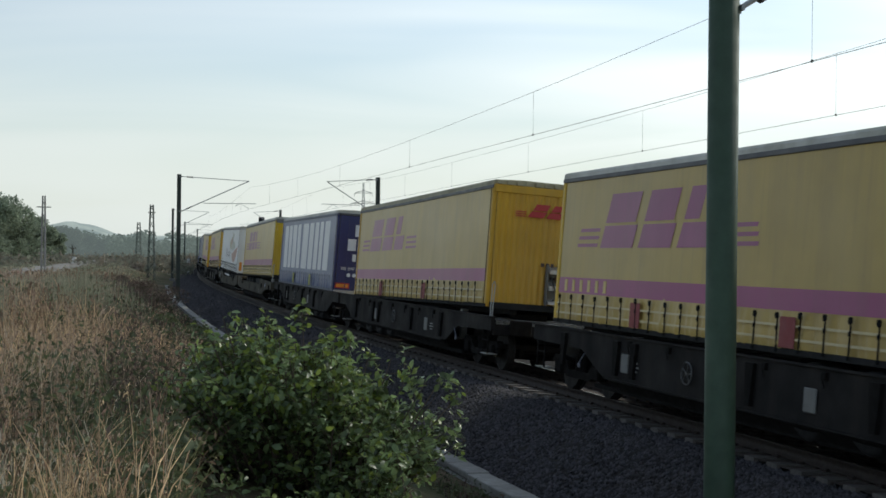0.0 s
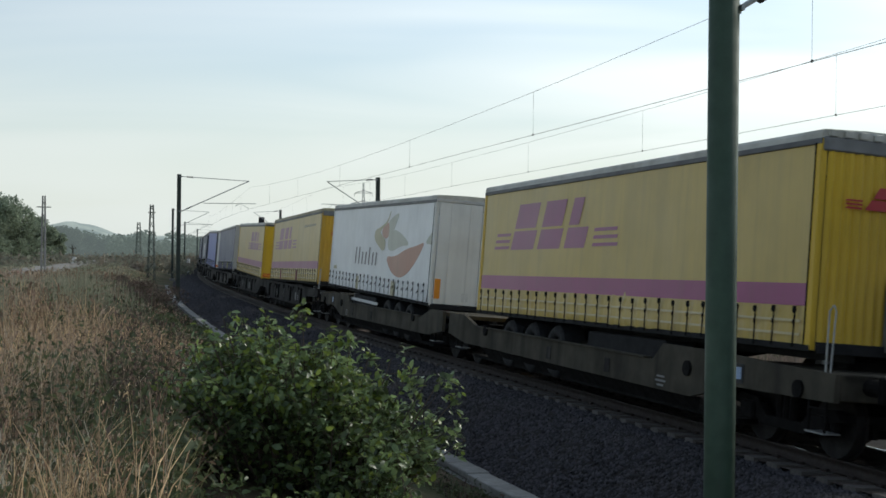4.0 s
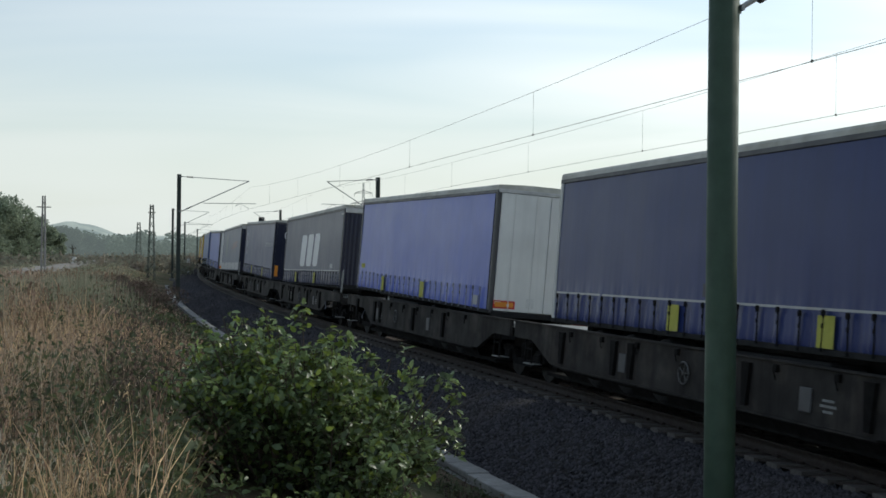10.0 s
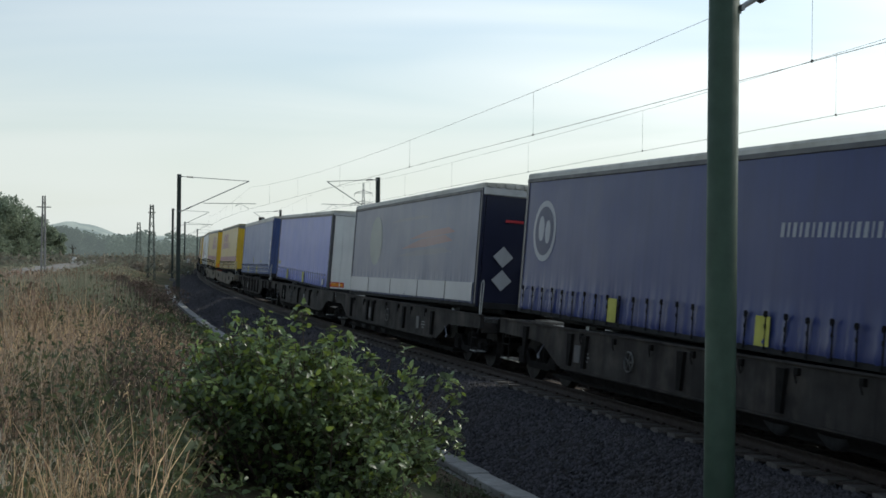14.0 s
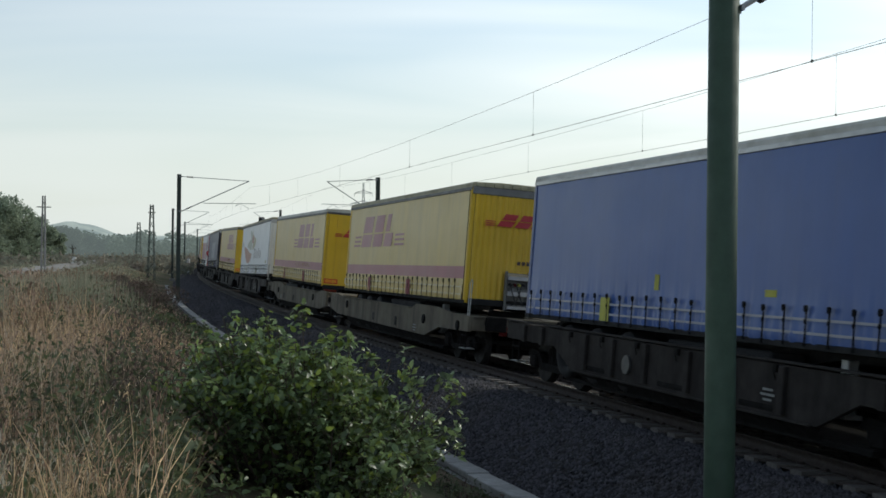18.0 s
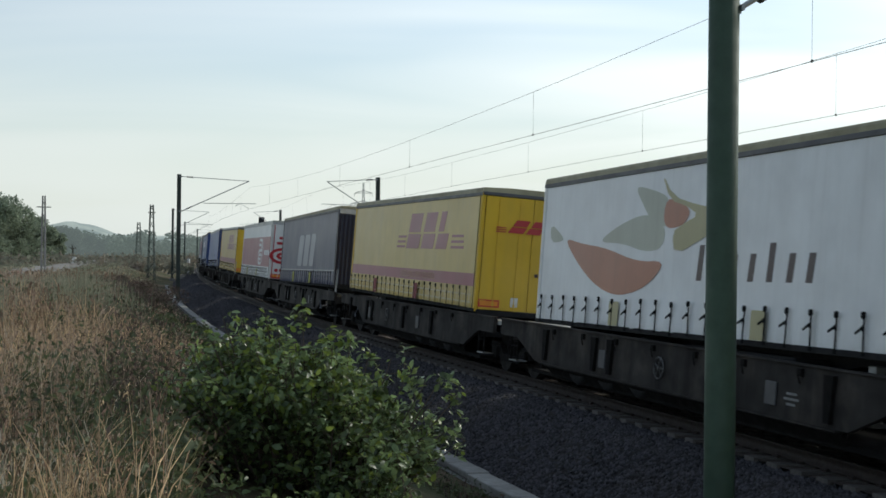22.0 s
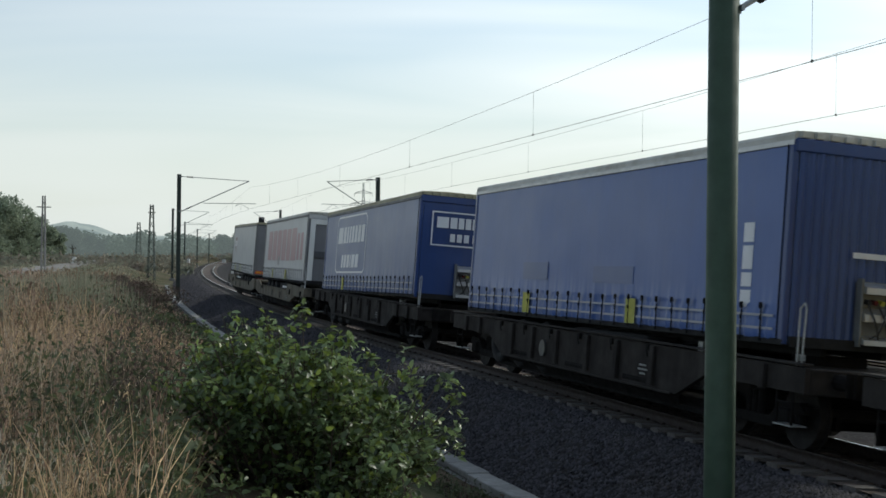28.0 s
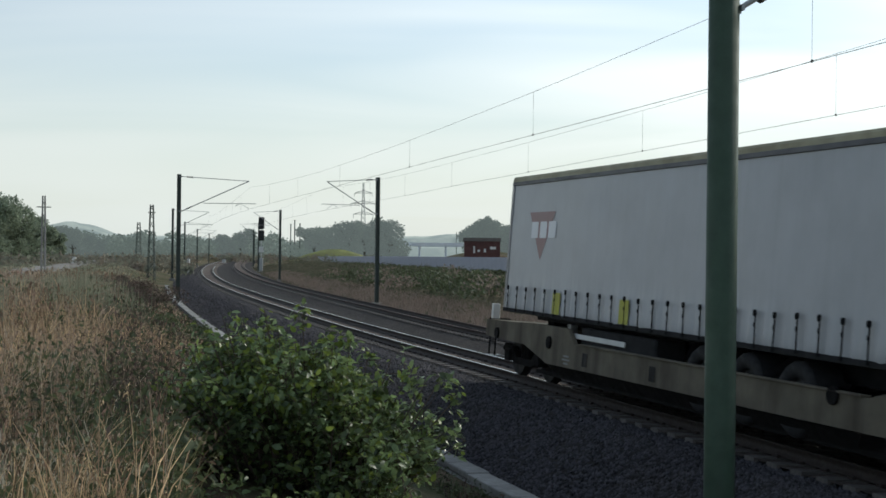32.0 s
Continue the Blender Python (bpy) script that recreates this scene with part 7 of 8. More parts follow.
    for nm, label, pick_, mat in (("dark_weed_heads", "dark brown seed heads of dead weeds", even, G["dark_weed"]), ("dark_weed_leaves", "dark green leaves low among dead weeds", ~even, G["dark_herb"])):
        v, f = leaf_cards(c[pick_], 0.06 * np.maximum(1, rr[pick_] / 18) * (0.5 + rng.random(pick_.sum())), 53, 1.6, 0.42)
        thing(nm, label, "weeds", kind="stuff", data=mesh_np(nm, v, f, mat))
    # reddish-brown scrub on the rise where the trough bends away
    vs, fs, off = [], [], 0
    for k in range(40):
        d = 46 + 36 * rng.random(); b = -0.258 + 0.033 * rng.random()
        z_ = float(land(b * d, d)[0][0]); hs = 0.25 + 0.32 * rng.random()
        v, f = crown_cards(rng, 800, [((b * d + rng.normal(0, 0.7), d + rng.normal(0, 1.0), z_ + hs * 0.8), hs) for _ in range(3)], 0.085, 1700 + k)
        vs.append(v); fs.append(f + off); off += len(v)
    thing("dry_scrub", "reddish-brown dried scrub on a rise by the line", "scrub", kind="stuff", data=mesh_np("dry_scrub", np.concatenate(vs), np.concatenate(fs), G["dark_weed"]))
    # tall tufts of yellow-green growth that stand over the field
    vs, fs, off = [], [], 0
    for k in range(46):
        d = 26 + 24 * rng.random(); b = (-0.345 + 0.105 * rng.random()) if k % 3 else (-0.295 + 0.03 * rng.random())
        z_ = float(land(b * d, d)[0][0])
        n_ = 130
        x0 = b * d + rng.normal(0, 0.25, n_); y0 = d + rng.normal(0, 0.25, n_)
        hh = (0.45 + 0.95 * rng.random(n_) ** 1.5) * (0.7 + 0.5 * rng.random()); w = 0.008 + 0.014 * rng.random(n_)
        foot = np.stack([x0, y0, np.full(n_, z_ - 0.05)], 1)
        tip = foot + np.stack([rng.normal(0, 0.14, n_), rng.normal(0, 0.14, n_), hh], 1)
        side_ = np.stack([w, 0 * w, 0 * w], 1)
        v = np.stack([foot - side_, foot + side_, tip], 1).reshape(-1, 3)
        vs.append(v); fs.append(np.arange(3 * n_).reshape(-1, 3) + off); off += len(v)
    thing("tall_tufts", "tall yellow-green grass tufts in the field", "grass", kind="stuff", data=mesh_np("tall_tufts", np.concatenate(vs), np.concatenate(fs), G["far_grass"]))
    # pale gravel track winding off through the field
    px = np.interp(np.linspace(0, 1, 40), [0, 0.2, 0.4, 0.7, 1], [-26.0, -32.0, -39.0, -52.0, -66.0])
    py = np.interp(np.linspace(0, 1, 40), [0, 0.2, 0.4, 0.7, 1], [74.0, 98.0, 128.0, 186.0, 258.0])
    v = np.concatenate([np.stack([px + q, py, land(px + q, py)[0] + 0.07 + 0.1 * (abs(q) < 1)], 1) for q in (-2.4, -0.6, 0.6, 2.4)])
    f = [(j * 40 + i, (j + 1) * 40 + i, (j + 1) * 40 + i + 1, j * 40 + i + 1) for j in range(3) for i in range(39)]
    thing("gravel_track", "pale gravel farm track through the weedy field", "track", kind="structure", data=mesh_np("gravel_track", v, f, M["gravel"], True))
    # pale arching stalks that catch the light
    tall = lambda x, y, rng: rng.random(len(x)) < (0.3 + 0.7 * patch(x + 3, y)) * by_bush(x, y)
    v, f, tips, h, r = blades(3600, 41, 7.2, 24, -20, -7, (0.7, 1.3), (0.005, 0.010), 0.55, 6.5, tall, 1.2)
    thing("tall_stalks", "pale arching dry grass stalks", "grass", kind="stuff", data=mesh_np("tall_stalks", v, f, G["stalk"]))
    # the far bank beyond the second track
    rng = np.random.default_rng(17)
    n = 2600
    s = 26 + 260 * rng.random(n); o = -8.6 - 22 * rng.random(n) ** 1.3
    px, py, psi = np.interp(s, SS, TX), np.interp(s, SS, TY), np.interp(s, SS, TP)
    x, y = px - np.cos(psi) * o, py + np.sin(psi) * o
    z = land(x, y)[0]
    hgt = (0.2 + 0.7 * rng.random(n) ** 2) * np.clip((-o - 7.5) / 4, 0.3, 1.1) * (0.3 + 1.3 * vnoise(x / 4, y / 9, 8))
    m = 42
    c = np.repeat(np.stack([x, y, z], 1), m, 0); hh = np.repeat(hgt, m)
    q = rng.random((len(c), 3))
    c = c + np.stack([(q[:, 0] - 0.5) * 1.6, (q[:, 1] - 0.5) * 1.6, q[:, 2] * hh], 1)
    v, f = leaf_cards(c, 0.17, 19, 1.2, 0.45)
    thing("brush_bank", "low brown and green brush on the far side of the tracks", "brush", kind="stuff", data=mesh_np("brush_bank", v, f, G["brush"]))
    # pale dry verge beside the second track
    n = 26000
    s = 30 + 170 * rng.random(n) ** 1.3; o = np.array([second(q) for q in s]) - 3.3 - 3.4 * rng.random(n)
    px, py, psi = np.interp(s, SS, TX), np.interp(s, SS, TY), np.interp(s, SS, TP)
    x, y = px - np.cos(psi) * o, py + np.sin(psi) * o
    c = np.stack([x, y, land(x, y)[0] - 0.02], 1)
    d0 = rng.normal(0, 0.16, (n, 2)); hh = 0.18 + 0.4 * rng.random(n); w = 0.02 + 0.03 * rng.random(n)
    tip = c + np.stack([d0[:, 0], d0[:, 1], hh], 1)
    v = np.stack([c - np.stack([w, 0 * w, 0 * w], 1), c + np.stack([w, 0 * w, 0 * w], 1), tip], 1).reshape(-1, 3)
    thing("verge_grass", "pale dry grass on the verge beyond the second track", "grass", kind="stuff", data=mesh_np("verge_grass", v, np.arange(3 * n).reshape(-1, 3), G["verge"]))
    # a ragged dark hedge at the foot of the grey wall
    vs, fs, off = [], [], 0
    for k in range(110):
        q = 0.3 + 0.7 * rng.random()
        hx = float(np.interp(q, [0, 0.3, 0.6, 1], [40.0, 22.0, 8.0, -14.0])) - 1.6 - 3.5 * rng.random(); hy = float(np.interp(q, [0, 0.3, 0.6, 1], [92.0, 124.0, 164.0, 256.0])) - 2.0
        hs = (0.22 + 0.3 * rng.random() ** 2) * (1.0 if q < 0.5 else 0.45)
        v, f = crown_cards(rng, 200, [((hx + rng.normal(0, 1.2), hy + rng.normal(0, 1.2), 0.35 + hs * 0.7), hs) for _ in range(3)], 0.3, 2100 + k)
        vs.append(v); fs.append(f + off); off += len(v)
    thing("wall_hedge", "ragged dark grey-green hedge at the foot of the wall", "hedge", kind="stuff", data=mesh_np("wall_hedge", np.concatenate(vs), np.concatenate(fs), G["dark_herb"]))
    # brambles on the ridge by the trough
    vs, fs, off = [], [], 0
    for k in range(20):
        d = 27 + 24 * rng.random(); b = -0.232 + 0.045 * rng.random()
        z_ = float(land(b * d, d)[0][0]); hs = 0.2 + 0.3 * rng.random()
        v, f = crown_cards(rng, 420, [((b * d + rng.normal(0, 0.4), d + rng.normal(0, 0.6), z_ + hs * 0.8), hs) for _ in range(3)], 0.11, 1500 + k)
        vs.append(v); fs.append(f + off); off += len(v)
    thing("brambles", "dark green bramble clumps on the grassy ridge", "brambles", kind="stuff", data=mesh_np("brambles", np.concatenate(vs), np.concatenate(fs), G["herb"]))
    # darker shrubs before the wall
    dark, tan = [], []
    for k in range(330):
        s_, o_ = 28 + 110 * rng.random(), -8.9 - 11 * rng.random()
        p = on_track(s_, o_, 0, False)
        z_ = float(land(p.x, p.y)[0][0])
        hs = (0.25 + 0.85 * rng.random() ** 1.5) * min(1.0, 0.35 + (-o_ - 8.9) / 5)
        v, f = crown_cards(rng, 240, [((p.x + rng.normal(0, 0.8), p.y + rng.normal(0, 0.8), z_ + hs * 0.6), hs) for _ in range(3)], 0.2, 900 + k)
        (tan if k % 5 == 0 else dark).append((v, f))
    for nm, label, got, mat in (("shrubs", "dark green shrubs before the grey wall", dark, G["dark_herb"]), ("dry_shrubs", "pale brown dried shrubs beyond the second track", tan, G["verge"])):
        off = np.cumsum([0] + [len(v) for v, _ in got])
        thing(nm, label, "shrubs", kind="stuff", data=mesh_np(nm, np.concatenate([v for v, _ in got]), np.concatenate([f + o for (_, f), o in zip(got, off)]), mat))



def build_bush():
    bx, by = -1.25, 13.0
    bz = float(land(bx, by)[0][0])
    bush = thing("bush", "dense dark green leafy bush with pale new shoots beside the ballast", "bush", m=Matrix.Translation((bx, by, bz)))
    rng = np.random.default_rng(77)
    r2 = random.Random(77)
    stems = []
    prof = lambda x: float(np.interp(x, [-1.5, -1.42, -1.2, -0.8, 0.0, 0.33, 0.72, 1.2, 1.45], [0.5, 1.15, 1.5, 1.68, 1.55, 1.36, 1.06, 0.66, 0.4]))
    for k in range(24):              # low growth on the near side
        tx, ty = r2.uniform(0.2, 1.0), r2.uniform(-1.75, -0.9)
        tz = r2.uniform(0.15, 0.95) * float(np.interp(ty, [-1.75, -0.9], [0.6, 1.0])) * float(np.interp(tx, [-0.6, 0.2, 1.4], [0.9, 1.0, 0.6]))
        base = Vector((tx * 0.8, ty * 0.75, -0.05)); top = Vector((tx, ty, tz))
        stems.append((base, base.lerp(top, 0.55) + Vector((0, 0, 0.05)), top))
    for k in range(9):
        tx, ty = r2.uniform(-0.9, 0.2), r2.uniform(-1.7, -0.95)
        base = Vector((tx * 0.9, ty * 0.85, -0.05)); top = Vector((tx, ty, r2.uniform(0.12, 0.42)))
        stems.append((base, base.lerp(top, 0.55), top))
    for k in range(235):
        tx, ty = r2.uniform(-1.42, 1.24), r2.uniform(-0.95, 0.8)
        tz = prof(tx) * math.sqrt(1 - 0.55 * ty * ty) * (1 - 0.75 * r2.random() ** 2.2)
        top = Vector((tx, ty, tz))
        base = Vector((tx * 0.4 + r2.uniform(-0.15, 0.15), ty * 0.4, -0.05))
        stems.append((base, Vector((base.x * 0.5 + top.x * 0.5, base.y * 0.5 + top.y * 0.5, top.z * 0.62)), top))
    # long shoots that stand clear of the outline
    for tx, ty, tz in ((-1.48, -0.3, 1.25), (-1.42, -0.5, 0.95), (-0.55, 0.2, 1.88), (0.15, 0.15, 1.74), (-0.95, 0.1, 1.78), (0.2, -0.4, 1.55), (-1.2, -0.4, 1.55), (-0.75, -0.1, 1.82), (-0.15, 0.1, 1.86), (-0.35, -0.3, 1.72), (0.35, 0.0, 1.60), (1.12, -0.2, 1.22), (1.2, 0.1, 1.02), (-1.3, 0.0, 1.45), (0.75, 0.1, 1.4), (1.35, 0, 0.72), (-1.05, -0.2, 1.68), (1.28, -0.3, 1.28), (1.42, -0.1, 1.05), (1.5, -0.2, 0.62), (0.55, -0.1, 1.52), (0.95, 0.0, 1.32)):
        stems.append((Vector((tx * 0.3, ty, -0.05)), Vector((tx * 0.75, ty, tz * 0.6)), Vector((tx, ty, tz))))
    centres, fresh = [], []
    for b, m, t in stems:
        bm = bmesh.new()
        bm_tube(bm, b, m, 0.014, 5, 0.009); bm_tube(bm, m, t, 0.009, 5, 0.003)
        for k in range(6):
            q = r2.random() ** 0.7
            p = b.lerp(m, q * 2) if q < 0.5 else m.lerp(t, q * 2 - 1)
            d = Vector((r2.gauss(0, 1), r2.gauss(0, 1), r2.uniform(0.0, 1.0))).normalized() * r2.uniform(0.12, 0.36) * (1.0 if q < 0.85 else 0.45)
            e = p + d
            bm_tube(bm, p, e, 0.005, 4, 0.002)
            for j in range(14):
                c = p.lerp(e, r2.uniform(0.25, 1.05)) + Vector((r2.gauss(0, 0.05), r2.gauss(0, 0.05), r2.gauss(0, 0.05)))
                (fresh if (c.z > 0.95 and r2.random() < 0.30) or r2.random() < 0.09 else centres).append(c[:])
        part("stem", bm, G["bark"], bush)
    c = np.array(centres)
    # thin in the shade low on the near side
    c = c[(c[:, 2] > 0.02) & (rng.random(len(c)) < np.interp(c[:, 2], [0.2, 0.9], [0.4, 1.0]))]
    near = np.argsort(c[:, 1])[:3000]
    pick = set(rng.choice(near, 220, replace=False).tolist())
    rest = np.array([i for i in range(len(c)) if i not in pick])
    v, f = broad_leaves(c[rest], 0.086, 5, aspect=0.55)
    tagged(part("foliage", mesh_np("foliage", v, f, G["leaf"]), None, bush), kind="stuff")
    v, f = broad_leaves(np.array(fresh), 0.078, 6)
    tagged(part("young_foliage", mesh_np("young_foliage", v, f, G["leaf_young"]), None, bush, "yellow-green new leaves"), kind="stuff")
    # single leaves on the camera's side
    v, f = broad_leaves(np.zeros((1, 3)), 0.095, 3)
    me = mesh_np("leaf", v, f, G["leaf"])
    for i in pick:
        part("leaf", me, None, bush, m=pose(*c[i], r2.uniform(-60, 60), r2.uniform(-60, 60), r2.uniform(0, 360)))


build_bush()


def crown_cards(rng, n, lobes, size, seed):
    """Leaves gathered in clumps on the lobes of a crown."""
    cs = []
    tot = sum(r ** 2 for _, r in lobes)
    for c, r in lobes:
        k = int(n * r * r / tot)
        d = rng.normal(0, 1, (k, 3)); d /= np.linalg.norm(d, axis=1)[:, None]
        rad = r * (0.55 + 0.5 * rng.random(k) ** 0.5)
        clump = 1 + 0.16 * np.sin(d[:, 0] * 9 + c[0]) * np.sin(d[:, 2] * 8 + c[1]) * np.sin(d[:, 1] * 7)
        cs.append(np.array(c) + d * (rad * clump)[:, None] * np.array([1, 1, 0.92]))
    c = np.concatenate(cs)
    c = c[c[:, 2] > 0.3]
    return leaf_cards(c, size, seed, 0.8, 0.7)


def build_tree(x, y, z, height, spread, seed, n=2600, size=0.4, mat=None, label="full green broadleaf tree with a dense uneven crown", group="trees"):
    rng = np.random.default_rng(seed); r2 = random.Random(seed)
    t = thing("tree", label, "tree", group, m=Matrix.Translation((x, y, z)))
    bm = bmesh.new()
    bm_tube(bm, (0, 0, -0.3), (0.1, 0, height * 0.45), 0.03 * height, 8, 0.015 * height)
    lobes = [((0, 0, height * 0.62), height * 0.30)]
    for k in range(9):
        a = r2.uniform(0, 6.28); q = r2.uniform(0.3, 0.85)
        c = (math.cos(a) * spread * q * 0.8, math.sin(a) * spread * q * 0.8, height * r2.uniform(0.12, 0.84))
        lobes.append((c, height * r2.uniform(0.13, 0.22)))
        bm_tube(bm, (0.05, 0, height * r2.uniform(0.2, 0.42)), c, 0.012 * height, 5, 0.004 * height)
    part("trunk", bm, G["bark"], t)
    v, f = crown_cards(rng, n, lobes, size, seed)
    tagged(part("crown", mesh_np("crown", v, f, mat or G["crown"]), None, t), kind="stuff")
    return t


def build_distance():
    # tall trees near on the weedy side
    # leaf colour lightened to carry the haze in front of these trees
    edge = material("haze_lightened_foliage", (0.27, 0.32, 0.23), 0.7, grain=0.2, scale=0.3, island=0.25, transl=0.5)
    for k, (b, d, h, w) in enumerate(((-0.352, 205, 11.0, 6.0), (-0.337, 212, 11.2, 5.4), (-0.324, 216, 10.2, 4.6), (-0.310, 228, 7.6, 4.4), (-0.302, 235, 6.4, 4.0), (-0.368, 200, 10.5, 5))):
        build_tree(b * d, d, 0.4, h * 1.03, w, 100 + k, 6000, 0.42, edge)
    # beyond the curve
    haze_near = material("haze_glow_foliage", (0.07, 0.09, 0.06), 0.9, grain=0.2, scale=0.1, island=0.25, transl=0.3)
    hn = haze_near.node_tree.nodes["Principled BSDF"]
    # the air's haze is painted on these leaves as a grey glow
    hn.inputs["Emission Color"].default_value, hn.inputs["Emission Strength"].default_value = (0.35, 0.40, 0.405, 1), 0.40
    for k, (b, d, h, w) in enumerate(((-0.294, 430, 10.5, 6), (-0.283, 430, 10.2, 6.5), (-0.274, 440, 8.2, 6), (-0.262, 450, 6.5, 6), (-0.155, 440, 9.5, 6), (-0.168, 450, 8.5, 6), (-0.098, 430, 10.5, 8), (-0.086, 440, 12.0, 8), (-0.072, 430, 13.6, 9), (-0.060, 436, 13.0, 8), (-0.040, 420, 14.0, 6.5), (-0.050, 440, 11, 7), (0.026, 330, 10.8, 6), (0.036, 330, 12.0, 5.5), (0.046, 335, 10.5, 6), (0.06, 330, 11, 7))):
        build_tree(b * d, d, 0.5, h, w, 200 + k, 6500, 0.7, haze_near, "distant broadleaf tree, greyed by haze painted as a glow", "distant trees")
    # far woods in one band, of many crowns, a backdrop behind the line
    haze = material("haze_glow_woods", (0.075, 0.095, 0.07), 0.9, grain=0.2, scale=0.1, island=0.3)
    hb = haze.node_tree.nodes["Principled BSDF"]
    # grey-green emission stands in for the haze before the woods
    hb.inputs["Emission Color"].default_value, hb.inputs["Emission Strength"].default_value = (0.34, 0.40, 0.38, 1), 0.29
    rng = np.random.default_rng(9)
    vs, fs, off = [], [], 0
    for k in range(120):
        b = -0.36 + 0.30 * rng.random()
        d = 420 + 420 * rng.random()
        h = 4 + 5.5 * rng.random()
        lobes = [((b * d + rng.normal(0, 4), d + rng.normal(0, 4), 0.4 + h * (0.35 + 0.35 * rng.random())), h * (0.28 + 0.16 * rng.random())) for _ in range(5)]
        v, f = crown_cards(rng, 420, lobes, 1.3, 300 + k)
        vs.append(v); fs.append(f + off); off += len(v)
    thing("far_woods", "woods along the horizon, greyed by haze painted as a glow", "woods", kind="stuff", data=mesh_np("far_woods", np.concatenate(vs), np.concatenate(fs), haze))
    # hedges at the foot of the trees
    # scrub colour greyed and lightened, with the haze mixed into it
    scrub = material("haze_lightened_scrub", (0.22, 0.225, 0.17), 0.85, grain=0.2, scale=0.2, island=0.2, transl=0.4, second_color=(0.25, 0.21, 0.165), stain_scale=0.05)
    vs, fs, off = [], [], 0
    for k in range(150):
        b = -0.37 + 0.33 * rng.random(); d = 150 + 190 * rng.random()
        if b > -0.2:
            d = 300 + 120 * rng.random()
        h = 0.6 + 1.5 * rng.random() ** 2
        v, f = crown_cards(rng, 160, [((b * d + rng.normal(0, 2.5), d + rng.normal(0, 3), 0.2 + h * 0.3), h * 0.8) for _ in range(3)], 0.5, 700 + k)
        vs.append(v); fs.append(f + off); off += len(v)
    thing("hedge_brush", "brown-green scrub at the edge of the field", "scrub", kind="stuff", data=mesh_np("hedge_brush", np.concatenate(vs), np.concatenate(fs), scrub))
    # hills on the skyline
    hill = bpy.data.materials.new("haze_glow_hill")
    hill.use_nodes = True
    nt = hill.node_tree
    b = nt.nodes["Principled BSDF"]
    b.inputs["Roughness"].default_value = 1.0
    # woods and fields in patches, the haze over them painted below
    co = nt.nodes.new("ShaderNodeTexCoord")
    nz = nt.nodes.new("ShaderNodeTexNoise"); nz.inputs["Scale"].default_value, nz.inputs["Detail"].default_value = 0.018, 6.0
    nt.links.new(co.outputs["Object"], nz.inputs["Vector"])
    rp = nt.nodes.new("ShaderNodeMapRange"); rp.inputs["From Min"].default_value, rp.inputs["From Max"].default_value = 0.42, 0.6
    nt.links.new(nz.outputs["Fac"], rp.inputs["Value"])
    mx = nt.nodes.new("ShaderNodeMix"); mx.data_type = "RGBA"
    nt.links.new(rp.outputs[0], mx.inputs[0])
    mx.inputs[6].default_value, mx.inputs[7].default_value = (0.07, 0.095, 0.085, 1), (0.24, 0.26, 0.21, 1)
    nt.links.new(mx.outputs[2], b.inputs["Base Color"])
    # distance haze painted as a pale blue-grey glow
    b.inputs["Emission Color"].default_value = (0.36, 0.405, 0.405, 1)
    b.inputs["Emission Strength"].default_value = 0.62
    for nm, d, pts in (("hills_1", 3000.0, [(-0.50, 50), (-0.36, 52), (-0.325, 54), (-0.30, 58), (-0.285, 57), (-0.268, 44), (-0.255, 34), (-0.245, 40), (-0.232, 42), (-0.2, 34), (-0.15, 30), (-0.1, 24), (-0.05, 40), (0.0, 48), (0.05, 52), (0.12, 40), (0.3, 50), (0.5, 40)]),
                       ("hills_2", 2000.0, [(-0.5, 20), (-0.36, 30), (-0.31, 44), (-0.295, 50), (-0.28, 44), (-0.262, 30), (-0.24, 20), (-0.2, 22), (-0.1, 16), (-0.03, 16), (0.03, 14), (0.1, 18), (0.5, 20)])):
        vs, fs = [], []
        bs = np.linspace(-0.5, 0.5, 160)
        hs = np.interp(bs, [p[0] for p in pts], [p[1] for p in pts]) + 1.6 * np.sin(bs * 90) + 0.9 * np.sin(bs * 230 + 1)
        for q, h in zip(bs, hs):
            vs += [(q * d, d, -3), (q * d, d + 25, h * 0.8), (q * d * 1.01, d + 90, h), (q * d * 1.03, d + 300, h * 0.5)]
        for i in range(len(bs) - 1):
            for j in range(3):
                fs.append((i * 4 + j, i * 4 + 4 + j, i * 4 + 5 + j, i * 4 + 1 + j))
        thing(nm, "skyline hills paled blue-grey by haze painted as a glow", "hills", kind="structure", data=mesh_np(nm, vs, fs, hill, True))


build_field()
build_distance()


# ---- line-side things and the far side
def build_signal():
    x, y = -30.0, 216.0
    z = float(land(x, y)[0][0])
    s = thing("railway_signal", "black two-headed main signal on a slim post beside the tracks", "railway signal", m=Matrix.Translation((x, y, z)))
    bm = bmesh.new(); bm_tube(bm, (0, 0, -0.3), (0, 0, 8.9), 0.08, 8)
    part("post", bm, M["galv"], s)
    for z0, z1 in ((7.2, 9.2), (5.3, 7.0)):
        bm = bmesh.new(); bm_box(bm, -0.48, 0.48, -0.25, 0.1, z0, z1, 0.12)
        hd = part("signal_head", bm, M["signal"], s)
        for k in range(3):
            bm = bmesh.new(); bm_tube(bm, (-0.2 + 0.2 * k, -0.42, z0 + 0.4 + 0.55 * k), (-0.2 + 0.2 * k, -0.25, z0 + 0.4 + 0.55 * k), 0.13, 10)
            part("hood", bm, M["signal"], hd)
    bm = bmesh.new(); bm_box(bm, -0.4, 0.4, -0.16, -0.1, 3.4, 4.3)
    part("name_board", bm, M["white"], s, "white board")
    bm = bmesh.new(); bm_box(bm, -0.28, 0.28, -0.25, 0.25, -0.1, 2.4, 0.03)
    part("relay_cabinet", bm, M["galv"], s)


